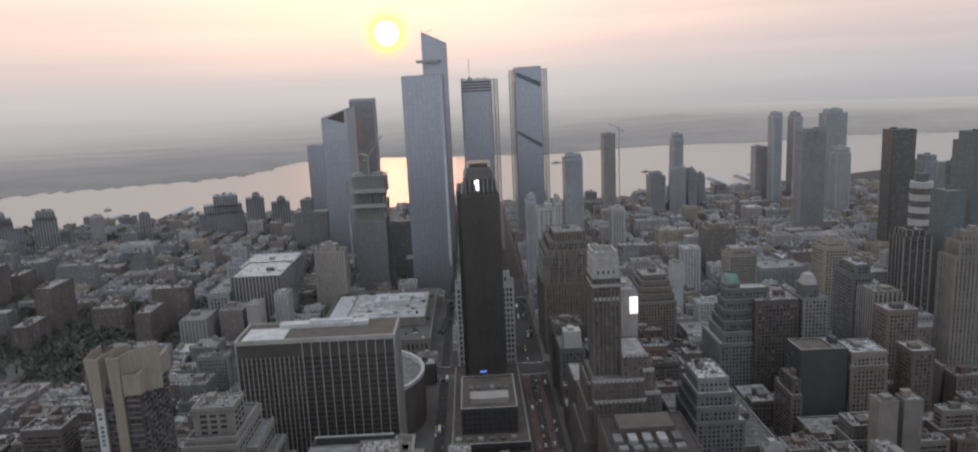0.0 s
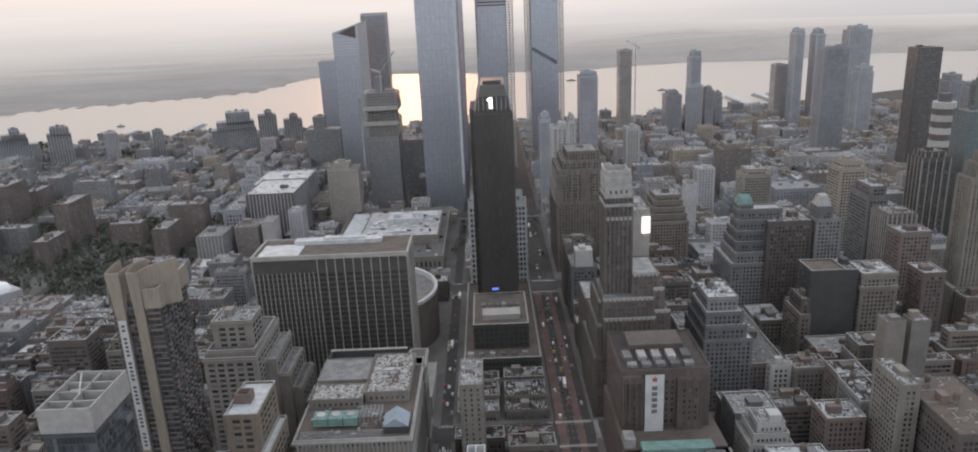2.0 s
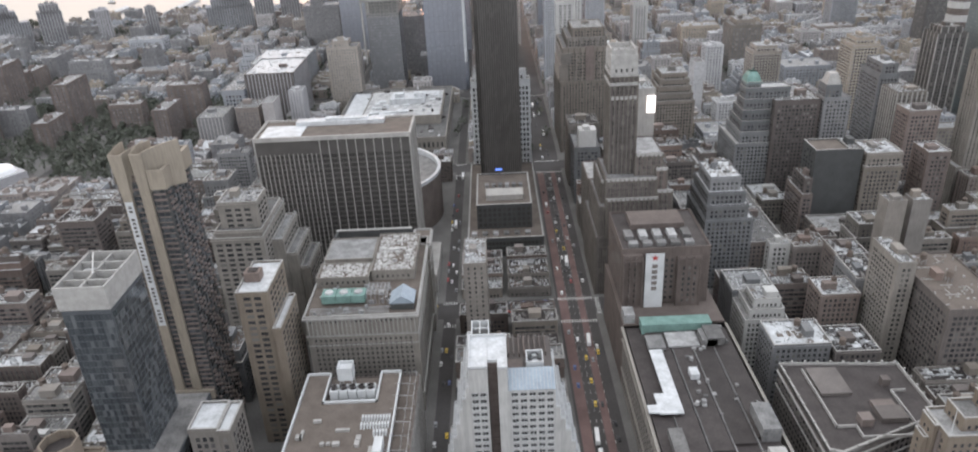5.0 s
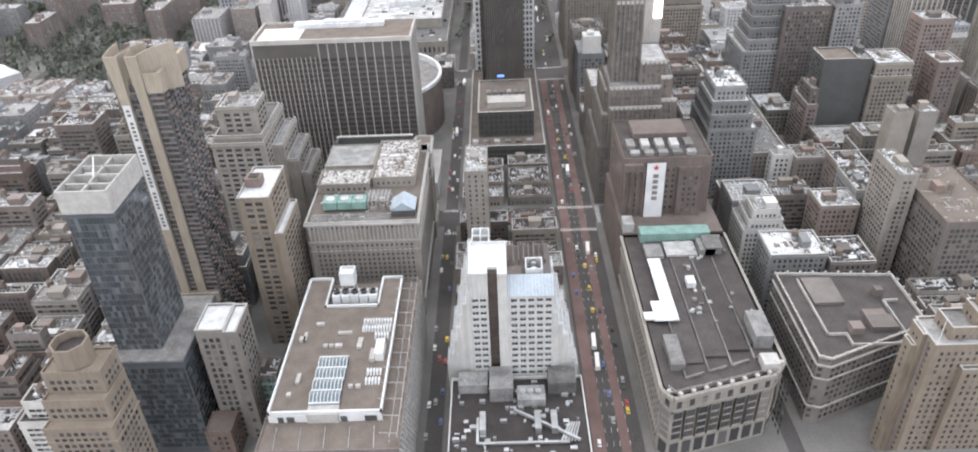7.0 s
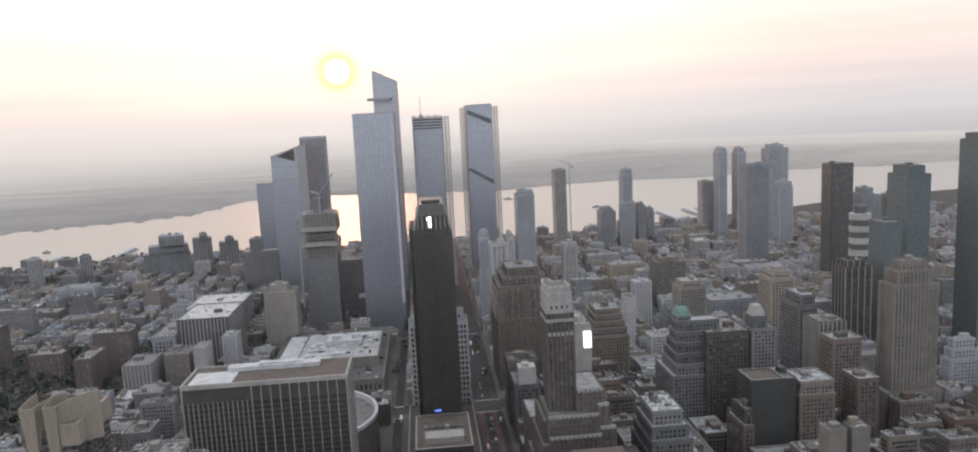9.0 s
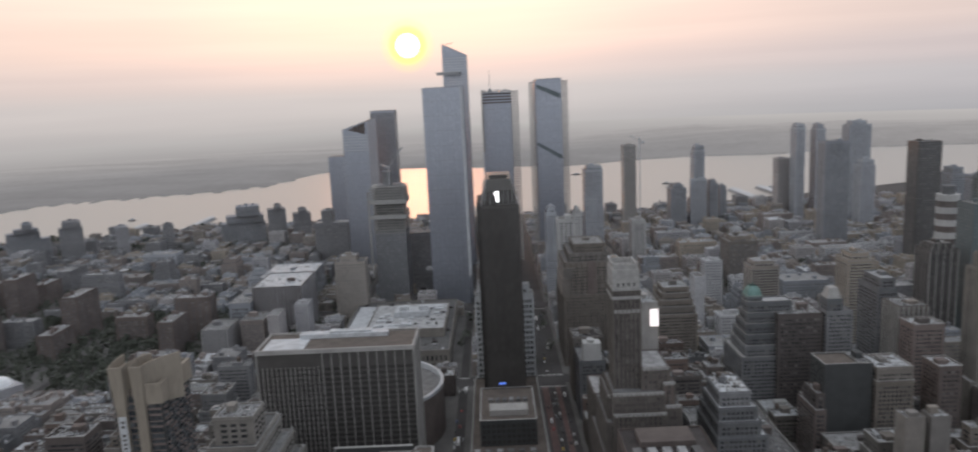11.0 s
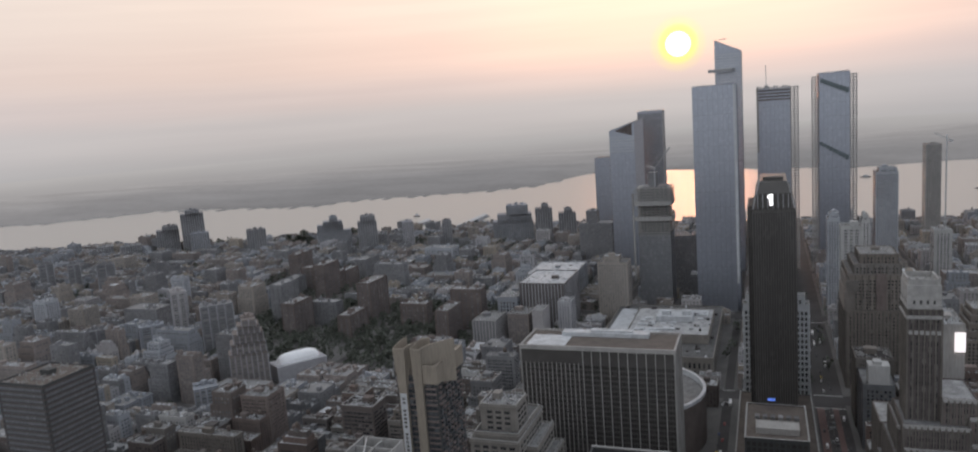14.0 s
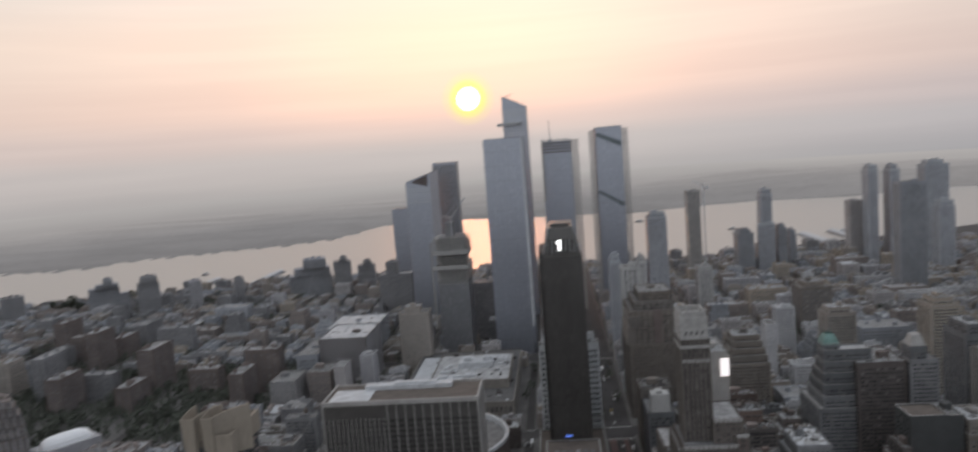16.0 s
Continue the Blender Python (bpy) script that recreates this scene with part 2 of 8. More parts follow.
M = {
    "asphalt": material("asphalt", (0.062, 0.058, 0.057), 0.8, 0.3, 0.03, 0.8),
    "lane_red": material("bus_lane_paint", (0.145, 0.095, 0.088), 0.8, 0.3, 0.06, 1.2),
    "white_paint": material("road_paint", (0.55, 0.55, 0.53), 0.8, 0.2),
    "pavement": material("pavement_concrete", (0.13, 0.125, 0.12), 0.85, 0.25, 0.05, 0.9),
    "brick": material("brown_brick", (0.154, 0.113, 0.097), 0.85, 0.22, 0.1, 1.4, 0.3, tint=(0.150, 0.136, 0.129), streak=0.2),
    "red_brick": material("red_brick", (0.112, 0.092, 0.084), 0.85, 0.25, 0.1, 1.4, streak=0.2),
    "buff": material("buff_brick", (0.198, 0.174, 0.151), 0.85, 0.2, 0.1, 1.4, 0.25, tint=(0.163, 0.154, 0.145), streak=0.2),
    "grey": material("grey_stone", (0.176, 0.176, 0.179), 0.85, 0.2, 0.1, 1.4, 0.25, tint=(0.136, 0.141, 0.147), streak=0.2),
    "dark": material("dark_brick", (0.125, 0.113, 0.108), 0.85, 0.2, 0.1, 1.4, 0.25, tint=(0.15, 0.122, 0.112), streak=0.2),
    "white": material("white_brick", (0.426, 0.422, 0.410), 0.8, 0.14, 0.1, 1.2, 0.1, streak=0.3),
    "limestone": material("limestone", (0.224, 0.207, 0.187), 0.85, 0.2, 0.08, 1.2, streak=0.3),
    "tan": material("tan_brick", (0.181, 0.151, 0.122), 0.85, 0.2, 0.08, 1.2, streak=0.2),
    "cream": material("cream_concrete", (0.262, 0.228, 0.186), 0.85, 0.16, 0.08, 1.2, streak=0.4),
    "roof_grey": material("roof_membrane", (0.273, 0.273, 0.273), 0.75, 0.45, 0.16, 0.9, 0.35, tint=(0.106, 0.103, 0.101)),
    "roof_dark": material("tar_roof", (0.042, 0.036, 0.035), 0.7, 0.35, 0.12, 0.8, 0.2),
    "roof_white": material("white_roof_coating", (0.459, 0.471, 0.484), 0.6, 0.28, 0.18, 0.7),
    "roof_brown": material("gravel_roof", (0.124, 0.104, 0.091), 0.9, 0.25, 0.14, 1.0),
    "metal": material("galvanised_steel", (0.369, 0.377, 0.385), 0.45, 0.2, 0.3, 2.0, 0.2, 0.5, 0.6),
    "coping": material("coping_stone", (0.328, 0.320, 0.307), 0.8, 0.22, 0.3, 2.0),
    "blue_black": material("tinted_panel", (0.075, 0.083, 0.092), 0.4, 0.2, 0.1, 0.8, spec=0.5),
    "mullion": material("aluminium_mullion", (0.30, 0.315, 0.34), 0.4, 0.1, 0.1, 1.0, 0.0, 0.5, 0.7, bump=0),
    "spandrel": material("spandrel_glass", (0.36, 0.38, 0.43), 0.35, 0.06, 0.02, 0.3, spec=0.6, metal=0.6, bump=0),
    "steel_white": material("white_steel", (0.492, 0.504, 0.512), 0.5, 0.14),
    "copper": material("verdigris_copper", (0.15, 0.245, 0.222), 0.7, 0.3, 0.2, 1.5),
    "rubble": material("roof_rubble", (0.44, 0.435, 0.425), 0.85, 0.5, 0.3, 2.0),
    "wood": material("tank_cedar", (0.12, 0.098, 0.085), 0.9, 0.25, 0.5, 2.0, 0.2),
    "bronze": material("dark_bronze", (0.085, 0.08, 0.075), 0.45, 0.15, 0.1, 1.0, 0.0, 0.5, 0.2),
    "black": material("black_panel", (0.062, 0.064, 0.064), 0.6, 0.2),
    "red": material("red_sign", (0.35, 0.05, 0.05), 0.6),
    "teal_panel": material("teal_panel", (0.13, 0.155, 0.16), 0.7, 0.15, 0.05, 0.5),
    "blue_roof": material("blue_grey_metal_roof", (0.271, 0.320, 0.369), 0.5, 0.15, 0.1, 0.6, streak=0.3),
    "concrete": material("raw_concrete", (0.334, 0.321, 0.304), 0.9, 0.2, 0.08, 1.0, streak=0.3),
    "leaf": material("leaves", (0.085, 0.093, 0.075), 0.8, 0.4, 0.5, 2.0, 0.2),
    "bark": material("bark", (0.12, 0.095, 0.07), 0.9, 0.3),
    "dome_white": material("white_fabric", (0.85, 0.86, 0.87), 0.5, 0.06, 0.2, 1.0),
    # Far walls: distance haze put into the base colours, paler and bluer than near.
    "pale_a": material("haze_paled_masonry_a", (0.461, 0.465, 0.476), 0.9, 0.3, 0.02, 0.3),
    "pale_b": material("haze_blued_wall_b", (0.36, 0.376, 0.402), 0.8, 0.2, 0.03, 0.3),
    "pale_c": material("haze_paled_masonry_c", (0.363, 0.360, 0.373), 0.9, 0.2, 0.03, 0.3),
    "pale_d": material("haze_blued_wall_d", (0.255, 0.268, 0.29), 0.8, 0.2, 0.03, 0.3),
    "pale_e": material("haze_paled_masonry_e", (0.377, 0.360, 0.357), 0.9, 0.2, 0.03, 0.3),
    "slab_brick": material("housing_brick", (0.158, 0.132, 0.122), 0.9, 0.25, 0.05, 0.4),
    # Darker far walls and far roofs, likewise lifted to carry the haze.
    "dark_far": material("haze_lifted_dark_masonry", (0.20, 0.20, 0.206), 0.9, 0.35, 0.02, 0.3),
    "red_far": material("haze_lifted_red_brick", (0.235, 0.205, 0.190), 0.9, 0.3, 0.02, 0.3),
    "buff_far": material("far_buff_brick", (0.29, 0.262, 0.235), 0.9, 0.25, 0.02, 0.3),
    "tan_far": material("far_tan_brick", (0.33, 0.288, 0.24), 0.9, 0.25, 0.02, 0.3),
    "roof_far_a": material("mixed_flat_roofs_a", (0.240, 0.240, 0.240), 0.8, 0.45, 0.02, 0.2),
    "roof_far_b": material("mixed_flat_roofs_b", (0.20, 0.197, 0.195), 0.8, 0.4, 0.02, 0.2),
    "far_land": far_shore_material("painted_haze_shore"),
}
G = {
    "glass": glazing("window_glass", (0.030, 0.032, 0.036), (0.20, 0.19, 0.18), 0.25),
    # Copy of the window glass with haze put into its colour for distance.
    "glass_far": glazing("haze_paled_far_glass", (0.14, 0.142, 0.15), (0.30, 0.29, 0.28), 0.3, 0.2),
    "sky_glass": glazing("skylight_glass", (0.07, 0.10, 0.115), (0.14, 0.17, 0.185), 0.3, 0.35, 0.4),
    "curtain": glazing("blue_curtain_wall", (0.37, 0.395, 0.45), (0.43, 0.455, 0.51), 0.3, 0.32, 0.8, 0.75),
    "curtain_dark": glazing("dark_curtain_wall", (0.21, 0.215, 0.23), (0.28, 0.285, 0.30), 0.3, 0.35, 0.5, 0.4),
    "blue_glass": glazing("blue_tinted_glass", (0.06, 0.07, 0.08), (0.21, 0.225, 0.235), 0.35, 0.10, 0.7, 0.4),
    "teal_glass": glazing("teal_glass", (0.115, 0.145, 0.15), (0.20, 0.23, 0.235), 0.3, 0.4, 0.3),
    "bronze_glass": glazing("bronze_glass", (0.055, 0.052, 0.05), (0.085, 0.08, 0.076), 0.2, 0.15, 0.6),
}


def glow_material(name, colour, strength):
    m = bpy.data.materials.new(name)
    m.use_nodes = True
    bs = m.node_tree.nodes["Principled BSDF"]
    bs.inputs["Base Color"].default_value = (*colour, 1)
    bs.inputs["Emission Color"].default_value = (*colour, 1)
    bs.inputs["Emission Strength"].default_value = strength
    return m


def water_material():
    m = bpy.data.materials.new("river_water")
    m.use_nodes = True
    nt = m.node_tree
    bs = nt.nodes["Principled BSDF"]
    bs.inputs["Specular IOR Level"].default_value = 0.6
    bs.inputs["Base Color"].default_value = (0.36, 0.33, 0.30, 1)
    bs.inputs["Roughness"].default_value = 0.38
    geo, mp, nz, bp = (nt.nodes.new(k) for k in ("ShaderNodeNewGeometry", "ShaderNodeMapping", "ShaderNodeTexNoise", "ShaderNodeBump"))
    mp.inputs[3].default_value = (0.03, 0.012, 1)
    nz.inputs["Scale"].default_value, nz.inputs["Detail"].default_value = 1.0, 6
    bp.inputs["Strength"].default_value, bp.inputs["Distance"].default_value = 0.5, 0.9
    nt.links.new(geo.outputs["Position"], mp.inputs[0])
    nt.links.new(mp.outputs[0], nz.inputs[0])
    nt.links.new(nz.outputs[0], bp.inputs["Height"])
    nt.links.new(bp.outputs[0], bs.inputs["Normal"])
    return m


# ---- mesh building ----
class Build:
    """Collects corners and faces about an origin."""

    def __init__(self, o=(0, 0, 0)):
        self.o, self.v, self.f, self.g = o, [], [], []

    def face(self, *pts):
        n = len(self.v)
        ox, oy, oz = self.o
        self.v += [(x - ox, y - oy, z - oz) for x, y, z in pts]
        self.f.append(tuple(range(n, n + len(pts))))

    def prism(self, pts, z0, z1, top=True, bottom=False, top_pts=None):
        self.g.append((len(self.v), len(self.f)))
        q = top_pts or pts
        k = len(pts)
        for i in range(k):
            (ax, ay), (bx, by), (cx, cy), (dx, dy) = pts[i], pts[(i + 1) % k], q[(i + 1) % k], q[i]
            self.face((ax, ay, z0), (bx, by, z0), (cx, cy, z1), (dx, dy, z1))
        if top:
            self.face(*[(x, y, z1) for x, y in q])
        if bottom:
            self.face(*[(x, y, z0) for x, y in reversed(pts)])

    def box(self, x0, x1, y0, y1, z0, z1, top=True, bottom=False):
        self.prism(((x0, y0), (x1, y0), (x1, y1), (x0, y1)), z0, z1, top, bottom)

    def drum(self, cx, cy, r, z0, z1, n=12, r1=None, top=True):
        a = [2 * math.pi * (i + 0.5) / n for i in range(n)]
        r1 = r if r1 is None else r1
        self.prism([(cx + r * math.cos(t), cy + r * math.sin(t)) for t in a], z0, z1, top, False, [(cx + r1 * math.cos(t), cy + r1 * math.sin(t)) for t in a])

    def bar(self, a, b, w):
        """A square bar from a to b."""
        self.g.append((len(self.v), len(self.f)))
        a, b = Vector(a), Vector(b)
        d = (b - a).normalized()
        u = d.cross(Vector((0, 0, 1)) if abs(d.z) < 0.9 else Vector((1, 0, 0))).normalized() * w / 2
        v = d.cross(u).normalized() * w / 2
        c = [(-1, -1), (1, -1), (1, 1), (-1, 1)]
        lo, hi = [a + u * i + v * j for i, j in c], [b + u * i + v * j for i, j in c]
        for i in range(4):
            self.face(lo[i], lo[(i + 1) % 4], hi[(i + 1) % 4], hi[i])
        self.face(*reversed(lo))
        self.face(*hi)

    def rim(self, x0, x1, y0, y1, z0, z1, w):
        """A low wall round a rectangle."""
        self.box(x0, x1, y0, y0 + w, z0, z1)
        self.box(x0, x1, y1 - w, y1, z0, z1)
        self.box(x0, x0 + w, y0 + w, y1 - w, z0, z1)
        self.box(x1 - w, x1, y0 + w, y1 - w, z0, z1)

    def panes(self, x0, x1, y0, y1, z0, z1, bay, floor, ww, wh, sides="snew", off=0.06, sill=0.9, margin=1.2):
        """Rows of windows on the sides: s faces the lower y, n the higher y, w the lower x, e the higher x."""
        nz = int((z1 - z0 - 0.6) / floor)
        if nz < 1:
            return
        ox, oy, oz = self.o
        for s in sides:
            a, b = (x0, x1) if s in "sn" else (y0, y1)
            nb = int((b - a - 2 * margin) / bay)
            if nb < 1:
                continue
            gap = (b - a - nb * bay) / 2
            us = [a + gap + bay * (i + 0.5) for i in range(nb)]
            for k in range(nz):
                lo = z0 + floor * k + sill - oz
                hi = lo + wh
                for u in us:
                    p, q = u - ww / 2, u + ww / 2
                    n = len(self.v)
                    if s == "s":
                        y = y0 - off - oy
                        self.v += [(p - ox, y, lo), (q - ox, y, lo), (q - ox, y, hi), (p - ox, y, hi)]
                    elif s == "n":
                        y = y1 + off - oy
                        self.v += [(q - ox, y, lo), (p - ox, y, lo), (p - ox, y, hi), (q - ox, y, hi)]
                    elif s == "w":
                        x = x0 - off - ox
                        self.v += [(x, q - oy, lo), (x, p - oy, lo), (x, p - oy, hi), (x, q - oy, hi)]
                    else:
                        x = x1 + off - ox
                        self.v += [(x, p - oy, lo), (x, q - oy, lo), (x, q - oy, hi), (x, p - oy, hi)]
                    self.f.append((n, n + 1, n + 2, n + 3))

    def ribs(self, x0, x1, y0, y1, z0, z1, step, w, d, sides="snew"):
        """Upright piers standing proud of the sides."""
        for s in sides:
            a, b = (x0, x1) if s in "sn" else (y0, y1)
            n = max(1, round((b - a) / step))
            for i in range(n + 1):
                u = a + (b - a) * i / n
                if s == "s":
                    self.box(u - w / 2, u + w / 2, y0 - d, y0 + 0.05, z0, z1)
                elif s == "n":
                    self.box(u - w / 2, u + w / 2, y1 - 0.05, y1 + d, z0, z1)
                elif s == "w":
                    self.box(x0 - d, x0 + 0.05, u - w / 2, u + w / 2, z0, z1)
                else:
                    self.box(x1 - 0.05, x1 + d, u - w / 2, u + w / 2, z0, z1)

    def bands(self, x0, x1, y0, y1, z0, z1, step, h, d):
        """Level bands round the body, every step."""
        n = int((z1 - z0) / step)
        for i in range(1, n + 1):
            z = z0 + step * i
            self.prism(((x0 - d, y0 - d), (x1 + d, y0 - d), (x1 + d, y1 + d), (x0 - d, y1 + d)), z - h, z, True, True)

    def mesh(self, name):
        me = bpy.data.meshes.new(name)
        me.from_pydata(self.v, [], self.f)
        return me


def part(name, b, mat, parent, label=""):
    if not b.f:
        return None
    me = b.mesh(name)
    me.materials.append(mat)
    ob = new(name, me)
    ob.parent = parent
    return tagged(ob, label)


def parts(name, b, mat, parent, label=""):
    """Each block of b as a part of its own."""
    cut = b.g + [(len(b.v), len(b.f))]
    for (v0, f0), (v1, f1) in zip(cut, cut[1:]):
        c = Build(b.o)
        c.v, c.f = b.v[v0:v1], [tuple(i - v0 for i in f) for f in b.f[f0:f1]]
        part(name, c, mat, parent, label)


def thing(name, at, label, category, group="", kind=""):
    ob = new(name)
    ob.location = at
    ob.empty_display_size = 1
    return tagged(ob, label, category, group, kind)


def setting(name, b, mat, label, category):
    me = b.mesh(name)
    me.materials.append(mat)
    return tagged(new(name, me), label, category, kind="structure")


taken = []


def free(x0, x1, y0, y1, gap=0.5):
    return not any(x0 < b - gap and x1 > a + gap and y0 < d - gap and y1 > c + gap for a, b, c, d in taken)


def rooftop(parent, wall, rng, x0, x1, y0, y1, z, o, units=4):
    """A stair house, ducts and fans on a roof, each a part of its building."""
    w, d = x1 - x0, y1 - y0
    if w < 5 or d < 5:
        return
    cx, cy = rng.uniform(x0 + w * .3, x1 - w * .3), rng.uniform(y0 + d * .35, y1 - d * .3)
    a, c = min(w * .22, rng.uniform(2, 5)), min(d * .22, rng.uniform(2, 5))
    hb_ = Build(o)
    t = z + rng.uniform(2.6, 5)
    hb_.box(cx - a, cx + a, cy - c, cy + c, z, t)
    hb_.box(cx - a - .2, cx + a + .2, cy - c - .2, cy + c + .2, t, t + .25, True, True)
    part("roof_house", hb_, wall, parent)
    for i in range(max(2, units - 2)):
        px, py = rng.uniform(x0 + 1.2, x1 - 3), rng.uniform(y0 + 1.2, y1 - 3)
        e, g, h = rng.uniform(.8, 2.8), rng.uniform(.8, 2.4), rng.uniform(.7, 1.9)
        if abs(px - cx) < a + e and abs(py - cy) < c + g:
            continue
        u = Build(o)
        if rng.random() < .3:
            u.drum(px + .9, py + .9, .9, z, z + h, 10)
        else:
            u.box(px, min(px + e, x1 - .6), py, min(py + g, y1 - .6), z, z + h)
        part("roof_unit", u, M[rng.choice(("metal", "steel_white", "metal"))], parent)
    # pipes, vents, hatches, patches of new felt
    k, e = Build(o), Build(o)
    for i in range(min(70, int(w * d / 8))):
        px, py = rng.uniform(x0 + .7, x1 - 1.8), rng.uniform(y0 + .7, y1 - 1.8)
        if abs(px - cx) < a + 1.2 and abs(py - cy) < c + 1.2:
            continue
        r = rng.random()
        if r < .18:
            k.box(px, min(px + rng.uniform(2, 9), x1 - .5), py, py + .35, z, z + .5)
        elif r < .36:
            k.box(px, px + .35, py, min(py + rng.uniform(2, 9), y1 - .5), z, z + .5)
        elif r < .6:
            k.box(px, px + rng.uniform(.4, 1.5), py, py + rng.uniform(.4, 1.5), z, z + rng.uniform(.4, 1.7))
        elif r < .86:
            k.drum(px, py, rng.uniform(.2, .5), z, z + rng.uniform(.8, 2.2), 6)
        else:
            e.box(px, min(px + rng.uniform(1.5, 6), x1 - .5), py, min(py + rng.uniform(1.5, 6), y1 - .5), z, z + .03 + .002 * i)
    stuff(part("roof_clutter", k, M[rng.choice(("metal", "steel_white", "coping"))], parent))
    stuff(part("roof_felt", e, M[rng.choice(("roof_dark", "roof_brown", "roof_far_a"))], parent))


def tank(parent, o, x, y, z, r=1.9, h=3.6):
    legs, tub, lid = Build(o), Build(o), Build(o)
    for i in (-1, 1):
        for j in (-1, 1):
            legs.bar((x + i * r * .62, y + j * r * .62, z), (x + i * r * .62, y + j * r * .62, z + 3.0), .28)
    legs.box(x - r * .75, x + r * .75, y - r * .75, y + r * .75, z + 3.0, z + 3.25, True, True)
    tub.drum(x, y, r, z + 3.25, z + 3.25 + h, 12, r * .94, False)
    lid.drum(x, y, r * 1.05, z + 3.25 + h, z + 3.25 + h + 1.5, 12, 0.08)
    p = part("water_tank", tub, M["wood"], parent, "weathered cedar rooftop water tank")
    part("tank_stand", legs, M["metal"], p)
    part("tank_roof", lid, M["wood"], p)


def stuff(ob):
    return tagged(ob, kind="stuff") if ob else ob


def tower(name, label, tiers, wall, glass=None, bay=3.2, floor=3.5, ww=1.7, wh=2.0, roof="roof_grey", rib=None, band=None, parapet=1.0, seed=1, tanks=0, sides="snew", category="building", group="", tops=True, rib_mat=None, cornice=0.0, base=0.0, units=4, coping=False):
    """A building of stacked blocks (x0, x1, y0, y1, z0, z1) with windows, roofs, parapets and what stands on them."""
    rng = random.Random(seed)
    x0, x1, y0, y1 = tiers[0][:4]
    o = ((x0 + x1) / 2, (y0 + y1) / 2, 0)
    root = thing(name, o, label, category, group)
    P, E = Build(o), Build(o)
    glass = glass or G["glass"]
    for i, (a, b, c, d, lo, hi) in enumerate(tiers):
        W, R = Build(o), Build(o)
        if i == 0 or lo < 1:
            taken.append((a, b, c, d))
        W.box(a, b, c, d, lo, hi, top=False)
        if parapet:
            W.rim(a, b, c, d, hi, hi + parapet, 0.4)
        if cornice:
            W.prism(((a - cornice, c - cornice), (b + cornice, c - cornice), (b + cornice, d + cornice), (a - cornice, d + cornice)), hi - 1.2, hi - 0.2, True, True)
        R.face((a, c, hi), (b, c, hi), (b, d, hi), (a, d, hi))
        z = lo + (base if lo < 1 else 0)
        P.panes(a, b, c, d, z, hi - 0.4, bay, floor, ww, wh, sides)
        if rib:
            E.ribs(a, b, c, d, lo, hi, *rib)
        if band:
            E.bands(a, b, c, d, lo, hi, *band)
        part("wall", W, wall, root)
        part("roof", R, M[roof], root)
        if coping:
            C = Build(o)
            C.rim(a - .15, b + .15, c - .15, d + .15, hi + parapet, hi + parapet + .3, .75)
            part("coping", C, M["coping"], root)
        if tops and i == len(tiers) - 1:
            rooftop(root, wall, rng, a, b, c, d, hi, o, units)
    stuff(part("glazing", P, glass, root))
    stuff(part("pier_facing", E, rib_mat or wall, root))
    a, b, c, d, lo, hi = tiers[-1]
    for k in range(tanks):
        tank(root, o, rng.uniform(a + 3, max(a + 3.1, b - 3)), rng.uniform(c + 3, max(c + 3.1, d - 3)), hi)
    return root


def window_parts(parent, o, x0, x1, z0, z1, y, bay, floor, ww, wh, mat, frame, margin=.3, sill=.8):
    """Single windows on a face towards lower y: each a pane (with its own frame) on one shared mesh."""
    nb, nz = int((x1 - x0 - 2 * margin) / bay), int((z1 - z0) / floor)
    gap = (x1 - x0 - nb * bay) / 2
    pane, fr = Build(), Build()
    pane.face((-ww / 2, -.03, 0), (ww / 2, -.03, 0), (ww / 2, -.03, wh), (-ww / 2, -.03, wh))
    fr.rim(-ww / 2 - .12, ww / 2 + .12, -.16, .0, -.14, 0, .05)
    fr.box(-ww / 2 - .2, ww / 2 + .2, -.3, 0, -.18, -.02, True, True)
    fr.box(-.05, .05, -.12, 0, 0, wh)
    fr.box(-ww / 2 - .1, -ww / 2, -.14, 0, 0, wh)
    fr.box(ww / 2, ww / 2 + .1, -.14, 0, 0, wh)
    fr.box(-ww / 2 - .1, ww / 2 + .1, -.14, 0, wh, wh + .1, True, True)
    pm, fm = pane.mesh("window"), fr.mesh("window_frame")
    pm.materials.append(mat)
    fm.materials.append(frame)
    for k in range(nz):
        for i in range(nb):
            w = new("window", pm)
            w.parent = parent
            w.location = (x0 + gap + bay * (i + .5) - o[0], y - o[1], z0 + floor * k + sill - o[2])
            f = new("window_frame", fm)
            f.parent = w

# ---- ground, river, far shore ----
gb = Build()
gb.face((-4900, -300, 0), (4900, -300, 0), (4900, 4950, 0), (-4900, 4950, 0))
setting("ground", gb, M["asphalt"], "grey city ground with asphalt streets", "ground")

NEAR_SHORE = ((-4800, 700), (-2600, 1330), (-1900, 1560), (-1300, 1690), (-1037, 1740), (-600, 1900), (-186, 1880), (367, 1870), (754, 1990), (1205, 2150), (2200, 2380), (4800, 2700))
FAR_SHORE = ((-4800, 1500), (-2586, 2067), (-2340, 2257), (-2296, 2367), (-1711, 2359), (-1542, 2385), (-1536, 2504), (-1081, 2645), (-841, 2793), (-800, 2950), (-790, 3190), (-406, 3250), (291, 3034), (546, 3130), (822, 3198), (1209, 3130), (1655, 3260), (2016, 3180), (4800, 3500))


